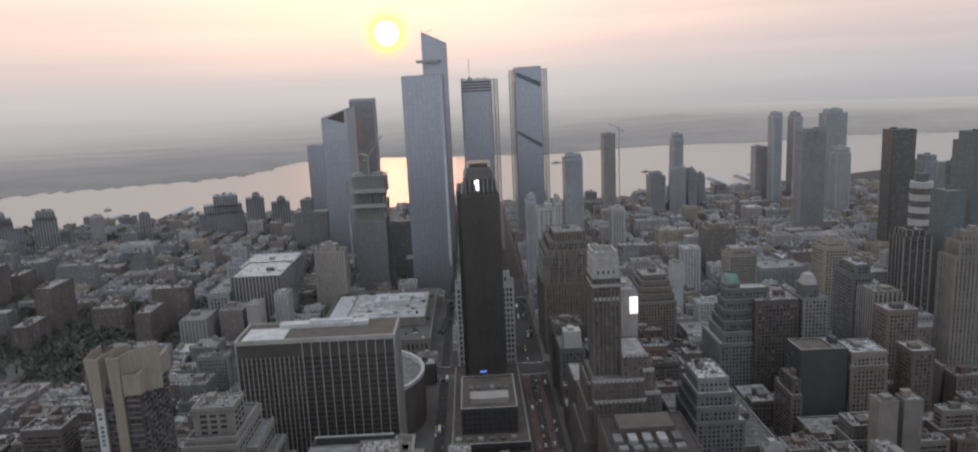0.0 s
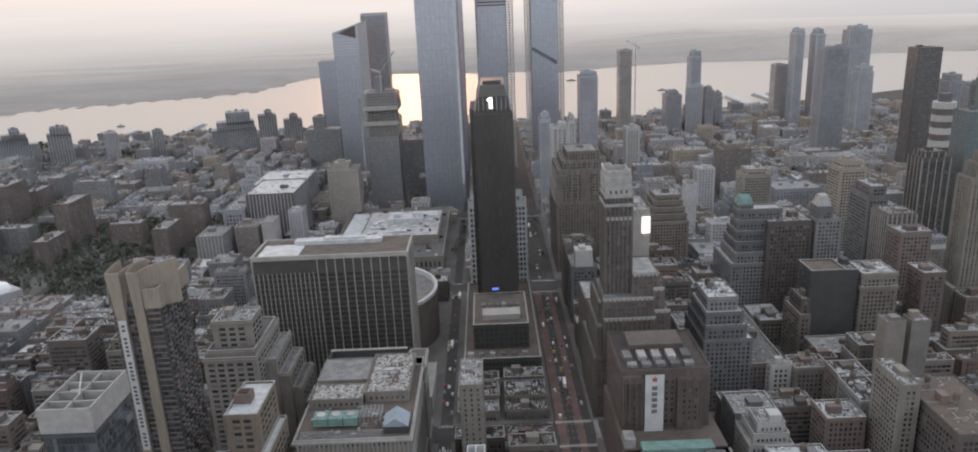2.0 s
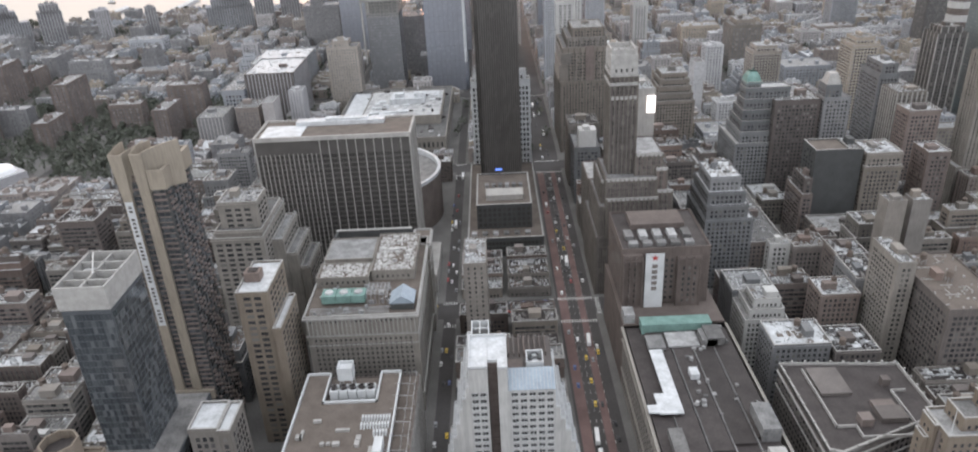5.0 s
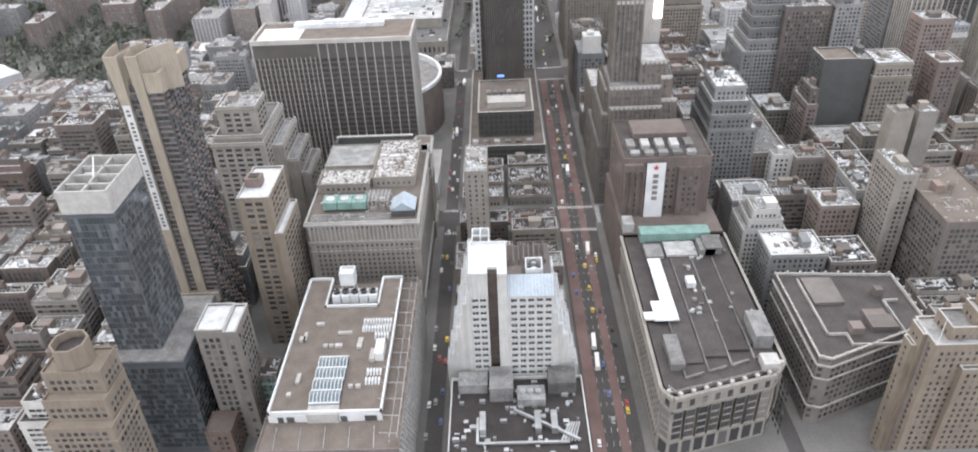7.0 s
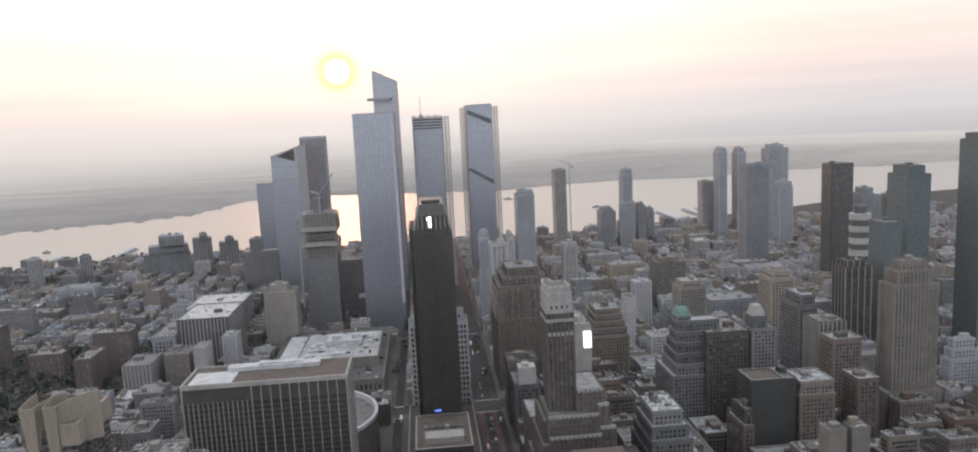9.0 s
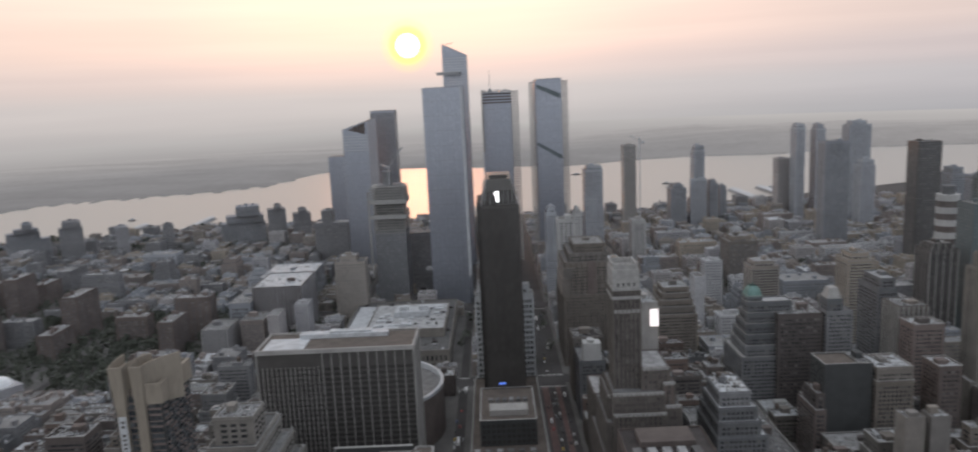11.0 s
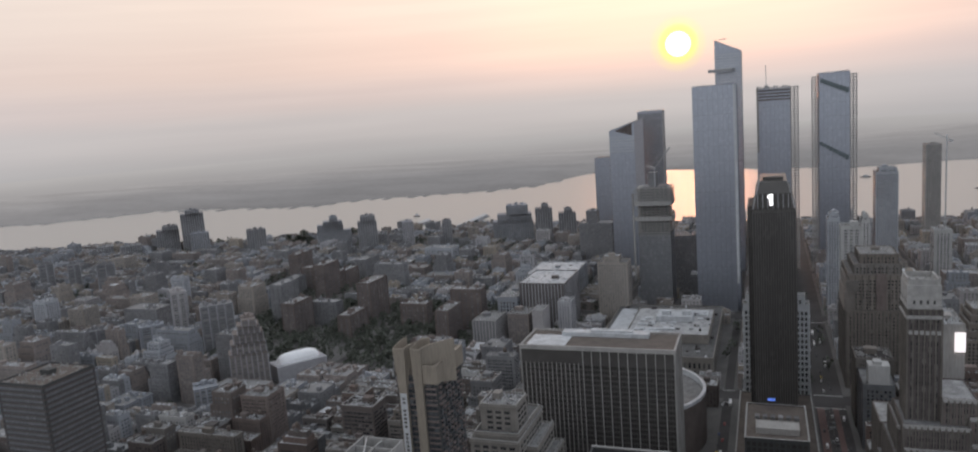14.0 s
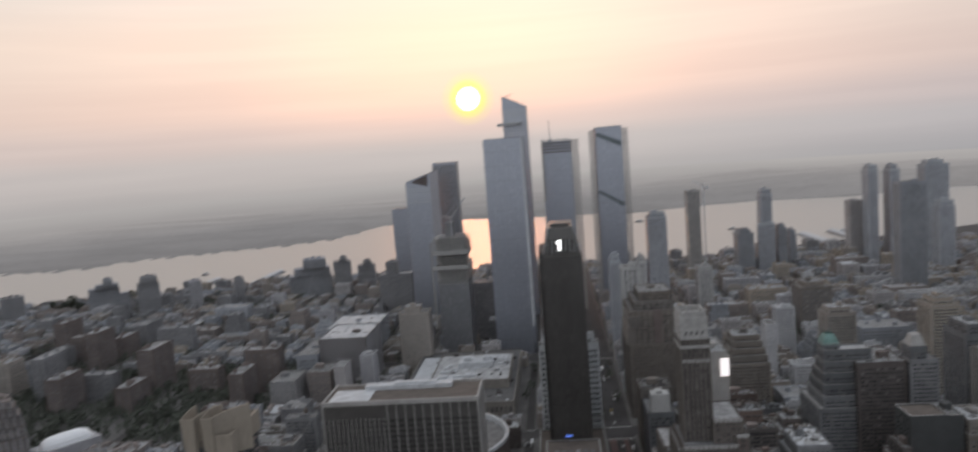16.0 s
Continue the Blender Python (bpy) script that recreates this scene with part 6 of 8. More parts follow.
for i, (nm, lab, x0, x1, y0, dep, h, wall, bay) in enumerate(FAR):
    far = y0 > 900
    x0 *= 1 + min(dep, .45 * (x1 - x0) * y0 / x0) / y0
    # Far towers swap to the wall colours with haze painted in.
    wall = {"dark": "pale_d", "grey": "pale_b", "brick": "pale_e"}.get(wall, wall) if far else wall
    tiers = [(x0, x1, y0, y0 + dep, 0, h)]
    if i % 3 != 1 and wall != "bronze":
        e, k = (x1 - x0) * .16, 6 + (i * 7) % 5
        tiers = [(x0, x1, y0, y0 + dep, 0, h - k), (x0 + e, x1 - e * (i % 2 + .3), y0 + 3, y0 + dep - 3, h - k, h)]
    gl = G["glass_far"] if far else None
    if nm == "glass_slab":
        wall, gl = "teal_panel", G["teal_glass"]
    elif "green glass" in lab:
        wall, gl = "teal_panel", G["teal_glass"]
    tower(nm, lab, tiers, M[wall], gl, bay, 3.6, bay * .6, 2.1, seed=100 + i, category="tower block")


def river_tower(name, label, near, deep, tiers, wall, step=5.0):
    """A tower square on to the viewing tower, in tiers (x0, x1, z0, z1) taken at y = near."""
    xa, xb = tiers[0][:2]
    o = ((xa + xb) / 2, near, 0)
    root = thing(name, o, label, "tower block", "riverside towers")
    taken.append((xa - deep, xb + deep, near - 6, near + deep))
    rib, pane = Build(o), Build(o)
    for k, (x0, x1, z0, z1) in enumerate(tiers):
        a, b = Vector((x0, near)), Vector((x1, near))
        b = b.normalized() * a.length if k == 0 else b.normalized() * (a.length - 1.5 * k + 1.5)
        out = (a + b).normalized()
        c, d = b + out * deep, a + out * deep
        w = Build(o)
        w.prism([tuple(p) for p in (a, b, c, d)], z0, z1)
        part("wall", w, M[wall], root)
        side = (b - a).normalized()
        n = max(2, int((b - a).length / step))
        for i in range(n + 1):
            p = a + (b - a) * (i / n) - out * .6
            q = p + side * 1.0
            rib.prism([tuple(v) for v in (p, q, q + out * .9, p + out * .9)], z0, z1)
        for i in range(n):
            p, q = a + (b - a) * ((i + .3) / n) - out * .1, a + (b - a) * ((i + .9) / n) - out * .1
            z = max(z0, 3)
            while z + 3.4 < z1:
                pane.face((p.x, p.y, z), (q.x, q.y, z), (q.x, q.y, z + 2), (p.x, p.y, z + 2))
                z += 3.6
        m = (a + b) / 2 + out * deep / 2
        if k == len(tiers) - 1:
            t = Build(o)
            for i in range(3):
                f = m + side * (b - a).length * (-.3 + .28 * i)
                t.box(f.x - 3, f.x + 2.5, f.y - 3, f.y + 3, z1, z1 + (2.5, 5, 3.5)[i])
            parts("roof_house", t, M[wall], root)
    stuff(part("pier_facing", rib, M["pale_c"], root))
    stuff(part("glazing", pane, G["glass_far"], root))


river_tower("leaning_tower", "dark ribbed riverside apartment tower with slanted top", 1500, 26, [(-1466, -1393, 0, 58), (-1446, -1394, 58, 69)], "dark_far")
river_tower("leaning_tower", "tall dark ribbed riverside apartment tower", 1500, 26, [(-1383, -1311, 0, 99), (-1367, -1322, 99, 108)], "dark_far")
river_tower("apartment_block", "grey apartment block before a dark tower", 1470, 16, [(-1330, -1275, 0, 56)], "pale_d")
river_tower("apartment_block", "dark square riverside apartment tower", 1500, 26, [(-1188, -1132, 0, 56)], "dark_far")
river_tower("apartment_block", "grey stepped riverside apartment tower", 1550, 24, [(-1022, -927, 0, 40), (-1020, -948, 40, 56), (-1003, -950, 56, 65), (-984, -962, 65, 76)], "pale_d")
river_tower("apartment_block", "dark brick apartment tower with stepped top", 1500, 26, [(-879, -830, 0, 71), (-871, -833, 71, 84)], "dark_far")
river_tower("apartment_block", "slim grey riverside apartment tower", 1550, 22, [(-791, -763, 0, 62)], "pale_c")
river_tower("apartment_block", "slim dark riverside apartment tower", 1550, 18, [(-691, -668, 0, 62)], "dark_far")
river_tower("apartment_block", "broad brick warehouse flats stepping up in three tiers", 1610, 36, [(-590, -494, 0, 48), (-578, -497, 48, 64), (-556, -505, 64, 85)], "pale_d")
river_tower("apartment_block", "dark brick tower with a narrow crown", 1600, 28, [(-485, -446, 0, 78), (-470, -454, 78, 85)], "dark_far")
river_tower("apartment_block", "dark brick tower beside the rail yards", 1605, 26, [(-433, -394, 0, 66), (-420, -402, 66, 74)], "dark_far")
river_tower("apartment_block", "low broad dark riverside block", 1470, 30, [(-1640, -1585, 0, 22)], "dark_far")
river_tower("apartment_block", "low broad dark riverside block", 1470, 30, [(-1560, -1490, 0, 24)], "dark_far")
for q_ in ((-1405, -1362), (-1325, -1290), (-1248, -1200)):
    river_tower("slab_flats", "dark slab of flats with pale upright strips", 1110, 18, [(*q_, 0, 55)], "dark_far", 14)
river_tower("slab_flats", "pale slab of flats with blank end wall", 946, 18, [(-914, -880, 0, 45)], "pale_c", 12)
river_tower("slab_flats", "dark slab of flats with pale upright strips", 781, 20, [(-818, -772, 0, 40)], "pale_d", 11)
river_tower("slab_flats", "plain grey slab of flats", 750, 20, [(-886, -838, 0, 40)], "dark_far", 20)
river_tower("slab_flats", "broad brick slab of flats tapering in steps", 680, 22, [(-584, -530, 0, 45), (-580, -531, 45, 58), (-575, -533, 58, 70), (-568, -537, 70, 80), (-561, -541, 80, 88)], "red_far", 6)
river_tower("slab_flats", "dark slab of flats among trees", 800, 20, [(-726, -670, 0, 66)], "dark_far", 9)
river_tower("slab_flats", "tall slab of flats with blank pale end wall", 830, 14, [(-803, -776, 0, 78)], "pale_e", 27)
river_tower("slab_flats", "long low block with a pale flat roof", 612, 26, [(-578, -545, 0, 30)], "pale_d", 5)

# nearer masonry towers
piered_tower("setback_tower", "tall tan brick tower with upright piers and stepped crown", [(390, 440, 598, 640, 0, 46), (396, 436, 600, 622, 46, 141), (400, 431, 602, 619, 141, 153), (404, 427, 604, 617, 153, 161)], M["limestone"], 3.4, 41)
dt = tower("deco_tower", "tan art deco tower stepping back to a flat top", [(182.6, 238, 243, 262, 0, 76), (196, 238, 240, 242.9, 0, 64), (180.6, 182.5, 250, 260, 0, 76), (178.4, 180.5, 252, 259, 0, 68), (190, 238, 247, 260, 76, 82), (200, 238, 249, 259, 82, 88)], M["tan"], None, 3.0, 3.5, 1.25, 1.9, seed=42, roof="roof_grey", tops=False, coping=True)
# Dark strip on the flank paints the shade of a groove.
dx = Build(tuple(dt.location))
dx.box(182.2, 182.6, 247.4, 249.6, 0, 75)
part("recess_wall", dx, M["dark"], dt)
for q in ((203, 222, 251, 258, 88, 92), (205, 213, 252, 257, 92, 95), (224, 237, 251, 258, 88, 96)):
    dx = Build(tuple(dt.location))
    dx.box(*q)
    part("roof_house", dx, M["tan"], dt)
dx = Build(tuple(dt.location))
dx.bar((186, 247, 76), (186, 247, 88), .25)
part("flagpole", dx, M["steel_white"], dt)
sb_ = tower("step_block", "grey stone block stepping up to a square top", [(-183, -150, 427, 482, 0, 92), (-149.9, -143, 443, 484, 0, 82), (-142.9, -136, 446, 484, 0, 70), (-135.9, -130, 449, 484, 0, 58), (-181, -151, 430, 480, 92, 96), (-177.8, -153, 435.5, 458, 96, 113)], M["limestone"], None, 6.0, 3.6, 3.8, 1.9, seed=43, coping=True, cornice=.7)
for xa, z, n in ((-150, 93, 9), (-143, 83, 9), (-136, 71, 8), (-130, 59, 8)):
    for k in range(n):
        mb_ = Build(tuple(sb_.location))
        mb_.box(xa - 1, xa + .3, 446 + 4.4 * k, 447.6 + 4.4 * k, z, z + 2.2)
        part("merlon", mb_, M["coping"], sb_)
bb_ = tower("beige_block", "beige brick block with a pale blue-white roof", [(-141, -123.9, 343, 378, 0, 101), (-123.8, -119.5, 340, 376, 0, 80)], M["tan"], None, 5.6, 3.7, 3.8, 1.9, seed=44, roof="roof_white", coping=True, tops=False, cornice=.3)
for q_ in ((-139.5, -131, 355.5, 363, 101, 106.4), (-137.5, -132.5, 357, 361.5, 106.4, 106.9)):
    pb_ = Build(tuple(bb_.location))
    pb_.box(*q_)
    part("penthouse", pb_, M["brick" if q_[4] == 101 else "roof_dark"], bb_, "small brown brick penthouse")
tower("slab_block", "narrow beige slab block", [(-24, -9.5, 410, 446, 0, 76)], M["buff"], None, 4, 3.4, 1.2, 1.8, seed=45)
tower("white_tower", "pale brick tower with many windows", [(228, 239, 380, 412, 0, 81)], M["limestone"], None, 3.0, 3.4, 1.6, 1.9, seed=46)


t_ = tower("stepped_block", "pale brick block stepping up to a green copper roof", [(216, 286, 646, 700, 0, 58), (220, 284, 648, 692, 58, 68), (220.4, 282, 649, 685, 68, 78), (220.8, 272, 649.4, 678, 78, 88), (221.2, 263, 649.7, 671, 88, 98), (221.5, 261, 650, 666, 98, 108), (221.8, 235, 650.6, 665, 108, 113)], M["grey"], seed=51, roof="roof_grey", cornice=.4, tops=False, coping=True)
cg = Build(tuple(t_.location))
cg.prism(((221.6, 650.4), (235.2, 650.4), (235.2, 665.2), (221.6, 665.2)), 113, 119, True, False, ((223.2, 653), (233.6, 653), (233.6, 663), (223.2, 663)))
cg.prism(((223.2, 653), (233.6, 653), (233.6, 663), (223.2, 663)), 119, 122.4, False, True, ((225.4, 655), (231.4, 655), (231.4, 661), (225.4, 661)))
cg.box(228, 228.8, 657, 657.8, 122.4, 125)
part("copper_roof", cg, M["copper"], t_, "steep verdigris copper roof")
tower("wing_block", "dark brick block with plain flank walls", [(246, 286, 642, 690, 0, 98)], M["dark"], seed=52)
tower("dark_slab", "dark plain-sided brick slab block", [(252.5, 279.4, 562, 588, 0, 81), (279.5, 291, 563.5, 589, 0, 80)], M["black"], None, 5, 3.6, 1.6, 2.0, seed=53, sides="we", roof="roof_brown", coping=True)
tower("loft_block", "low stepped loft block against a blank dark wall", [(243.5, 252.4, 556, 590, 0, 46), (246, 252.4, 560, 586, 46, 58)], M["dark"], None, 3.0, 3.6, 2.1, 2.2, seed=54)
tower("stepped_block", "white terraced block with stone cornices", [(149, 184, 494, 548, 0, 58), (150, 180, 496, 544, 58, 68), (151, 178, 499, 540, 68, 77), (153, 175, 503, 536, 77, 87)], M["grey"], seed=55, cornice=.6, roof="roof_white", tanks=1)
cap_ = tower("capped_block", "grey block with a white mansard cap", [(287, 310, 638, 657, 0, 100), (287.4, 301, 638.6, 655, 100, 111)], M["grey"], seed=56, tops=False)
cap = Build(tuple(cap_.location))
cap.prism(((287.8, 639.4), (300, 639.4), (300, 653), (287.8, 653)), 112, 121, True, False, ((290.4, 642), (297.4, 642), (297.4, 650), (290.4, 650)))
part("mansard_roof", cap, M["coping"], cap_, "white mansard roof")
tower("loft_block", "long brown loft block with gridded windows", [(241.2, 276, 346, 410, 0, 70)], M["brick"], None, 3.0, 3.5, 2.0, 2.2, seed=57, roof="roof_brown", tanks=2)
tower("narrow_block", "narrow buff blank-walled block", [(263, 276, 465, 478, 0, 80)], M["buff"], seed=58, sides="n")
tower("narrow_block", "narrow buff blank-walled block", [(281, 294, 467, 479, 0, 79)], M["buff"], seed=59, sides="n")
tower("brick_block", "small brick block with a white roof", [(-147, -133.5, 271, 291, 0, 72), (-133.4, -127.4, 270, 291, 0, 71.4)], M["buff"], None, 3.2, 3.8, 1.9, 2.5, seed=60, roof="roof_white", coping=True, cornice=.3, tops=False)
gb_ = tower("arcade_block", "low block with pale green steel galleries", [(-139, -119.5, 284, 298, 0, 30)], M["dark"], None, 3.0, 3.6, 1.6, 2.2, seed=65, roof="roof_dark")
for k in range(3):
    gl_ = Build(tuple(gb_.location))
    gl_.box(-139.4, -119.2, 282.6, 283.9, 14 + 5.5 * k, 15 + 5.5 * k, True, True)
    for j in range(8):
        gl_.box(-139.2 + 2.8 * j, -138.7 + 2.8 * j, 282.7, 283.2, 15 + 5.5 * k, 19.5 + 5.5 * k)
    part("gallery", gl_, M["copper"], gb_, "pale green steel gallery")
tower("corner_shop", "low brick block with a dull red roof", [(-150, -137, 256, 269.8, 0, 20)], M["brick"], None, 3.0, 3.6, 1.6, 2.0, seed=66, roof="red_brick", tops=False)
tower("banded_glass_tower", "dark glass tower with pale level bands", [(-500, -457, 350, 392, 0, 141)], M["black"], G["curtain_dark"], 3, 4, 2.8, 2.6, band=(4, 1.0, .3), rib_mat=M["dark"], seed=61, roof="roof_brown")
tower("sorting_hall", "big stone hall with tall piers and white roof", [(-317, -254, 950, 1032, 0, 67)], M["dark"], None, 4.4, 62, 2.2, 48, rib=(4.4, 1.2, .6), rib_mat=M["pale_c"], seed=62, roof="roof_white", units=14, coping=True)
tower("sorting_hall_wing", "pale low hall wing with white roof", [(-346, -318, 940, 1030, 0, 50)], M["pale_d"], None, 4.4, 5, 2.2, 3, seed=63, roof="roof_far_a", units=8, coping=True)
tower("railway_hall", "low broad hall with bright white roof plant", [(-345, -270, 1068, 1160, 0, 52)], M["pale_d"], None, 4.4, 5, 2.2, 3, seed=64, roof="roof_white", units=18, coping=True)
tower("loft_block", "dark brick loft block before the hall", [(-312, -284, 880, 915, 0, 44)], M["red_far"], G["glass_far"], 3.6, 3.6, 1.9, 2, seed=67, roof="roof_far_b", coping=True)
tower("narrow_block", "narrow block with a blank pale party wall", [(-276, -262, 870, 900, 0, 52)], M["pale_e"], G["glass_far"], 4, 3.6, 1.6, 1.8, seed=68, sides="n", tops=False)
tower("narrow_block", "pale narrow apartment block", [(-251, -234, 900, 925, 0, 56)], M["pale_c"], G["glass_far"], 3.4, 3.4, 1.6, 1.8, seed=69)
tower("stone_annex", "low stone hall with tall columns", [(-352, -322, 860, 905, 0, 40)], M["dark_far"], G["glass_far"], 4.6, 36, 2.4, 26, seed=72, rib=(4.6, 1.3, .6), rib_mat=M["pale_e"], roof="roof_far_a", coping=True)


taken.append((-575, -505, 720, 790))


def banded_tower():
    o = (646, 1066, 0)
    root = thing("banded_tower", o, "round-shouldered tower with pale and dark bands", "tower block")
    taken.append((628, 665, 1048, 1084))
    for k in range(8):
        r = Build(o)
        z = 60 + 9 * k
        r.drum(646, 1066, 15.5 if k % 2 else 14.8, z, z + 9, 12)
        part("ring", r, M["white" if k % 2 else "dark"], root)
    s = Build(o)
    s.drum(646, 1066, 13, 0, 60, 12)
    part("shaft", s, M["grey"], root)
    s = Build(o)
    s.drum(646, 1066, 9, 132, 144, 12)
    part("cap", s, M["grey"], root)


banded_tower()

tower("loft_block", "dark loft block with a grey roof and white front", [(181, 210, 495, 598, 0, 37)], M["dark"], seed=70, roof="roof_grey", units=16, coping=True)
tower("white_front_block", "white painted loft block with square windows", [(195, 210, 485.5, 494.5, 0, 40)], M["white"], None, 3.4, 3.8, 1.8, 2.2, seed=71)

tower("terraced_block", "brick loft block with white stone terraces", [(171, 214, 784, 830, 0, 58), (173, 212, 786, 828, 58, 66), (175, 210, 788, 826, 66, 73), (177, 208, 790, 824, 73, 80), (179, 206, 792, 822, 80, 86)], M["buff"], seed=81, coping=True, cornice=.5)
t_ = tower("painted_block", "grey loft block with a white painted penthouse", [(72, 96, 660, 700, 0, 56)], M["grey"], seed=82, tops=False)
pw = Build(tuple(t_.location))
pw.box(76, 92, 660.4, 674, 56, 73)
pw.box(80, 86, 662, 670, 73, 76)
part("penthouse", pw, M["white"], t_, "white painted penthouse walls")
tower("loft_block", "pale loft block with a white roof", [(285, 309, 1010, 1032, 0, 62)], M["pale_a"], G["glass_far"], 4, 3.8, 2, 2, seed=83, roof="roof_white")
tower("narrow_block", "narrow block with a blank pale party wall", [(242, 254, 900, 925, 0, 69)], M["pale_a"], seed=84, sides="n", tops=False)
tower("loft_block", "ornate buff loft block with crowded roof", [(292, 322, 560, 592, 0, 66), (293, 321, 561, 591, 66, 77)], M["buff"], seed=85, coping=True, cornice=.8, units=14, roof="roof_white")
tower("corner_block", "buff brick corner tower with upright pale strips", [(353, 379, 644, 672, 0, 100)], M["buff"], seed=86, rib=(4, 1.2, .5), rib_mat=M["coping"])
tower("loft_block", "dark loft block with a white roof", [(341, 359, 560, 584, 0, 76)], M["dark"], seed=87, roof="roof_white", coping=True)
tower("loft_block", "dark stone loft block with a white roof", [(352, 379, 618, 640, 0, 91)], M["dark"], seed=88, roof="roof_white", coping=True)
for q_, m_, lab_ in (((311, 345, 900, 930, 0, 84), "buff_far", "pale balconied apartment block on the slope"), ((381, 410, 800, 830, 0, 112), "tan_far", "tan brick apartment tower with stepped roof"), ((469, 500, 800, 828, 0, 119), "bronze", "dark glass slab edged with white frames"), ((589, 614, 900, 925, 0, 182), "teal_panel", "slim blue-grey glass tower")):
    tower("apartment_tower", lab_, [(*q_[:5], q_[5] - 6), (q_[0] + 4, q_[1] - 5, q_[2] + 3, q_[3] - 3, q_[5] - 6, q_[5])], M[m_], None, 3.4, 3.4, 2.0, 1.9, seed=int(q_[0]), band=(3.4, .5, .5) if "far" in m_ else None, rib=(8, .8, .5) if m_ == "bronze" else None, rib_mat=M["coping"])
for q_, m_, r_, lab_ in (((210.4, 235, 480, 500, 0, 40), "brick", "roof_brown", "plain red-brown brick loft block"), ((226, 247, 447, 470, 0, 50), "dark", "roof_dark", "dark loft block with white patches on a tar roof"), ((224, 242, 414, 446, 0, 51), "grey", "roof_dark", "grey loft block with white patches on a tar roof"),
                         ((200, 224, 406, 428, 0, 45), "brick", "roof_white", "brick loft block with a white roof"), ((152.5, 185, 355, 380, 0, 45), "grey", "roof_white", "grey loft block with white roof houses"), ((187, 212, 352, 378, 0, 41), "dark", "roof_dark", "dark loft block with a cluttered tar roof"), ((246, 285, 520, 550, 0, 30), "dark", "roof_grey", "low dark block with a pale flat roof")):
    n_ = tower("loft_block", lab_, [q_], M[m_], None, 3.0, 3.6, 1.5, 2.0, seed=int(q_[0]), roof=r_, coping=True, cornice=.5, tanks=1, units=6)
    if r_ == "roof_dark":
        rg_ = random.Random(int(q_[0]))
        for k in range(9):
            f_ = Build(tuple(n_.location))
            xa, ya = rg_.uniform(q_[0] + 1, q_[1] - 6), rg_.uniform(q_[2] + 1, q_[3] - 5)
            f_.box(xa, xa + rg_.uniform(2, 5), ya, ya + rg_.uniform(1.5, 4), q_[5], q_[5] + .3 + .05 * k)
            part("roof_sheet", f_, M["roof_white"], n_)
# ---- the other buildings, lot by lot ----
def heights(x, y, rng):
    """Usual building height by district; cut low before the dome for the camera's view."""
    if -31 <= x <= 36 and 480 <= y < 562:
        return rng.uniform(7, 13)
    if -600 < x < -390 and 560 < y < 735:
        return rng.uniform(12, 22)
    if -31 <= x <= 36 and y < 480:
        return rng.uniform(10, 24)
    if y < 480:
        return rng.uniform(26, 50) if x > 0 else rng.uniform(24, 56)
    if y < 770:
        if x > 60:
            return rng.choice((20, 26, 34, 42, 50, 64)) * rng.uniform(.85, 1.15)
        return rng.choice((16, 20, 26, 34, 48, 60)) * rng.uniform(.85, 1.15)
    if y < 1050:
        if x > 100:
            return rng.choice((16, 22, 30, 42, 60)) * rng.uniform(.8, 1.2)
        return rng.choice((14, 18, 22, 28, 40, 52)) * rng.uniform(.8, 1.2)
    if y < 1330:
        return rng.choice((12, 14, 18, 24, 40)) * rng.uniform(.8, 1.2)
    return rng.choice((9, 12, 14, 18, 30)) * rng.uniform(.8, 1.2)


lots = []


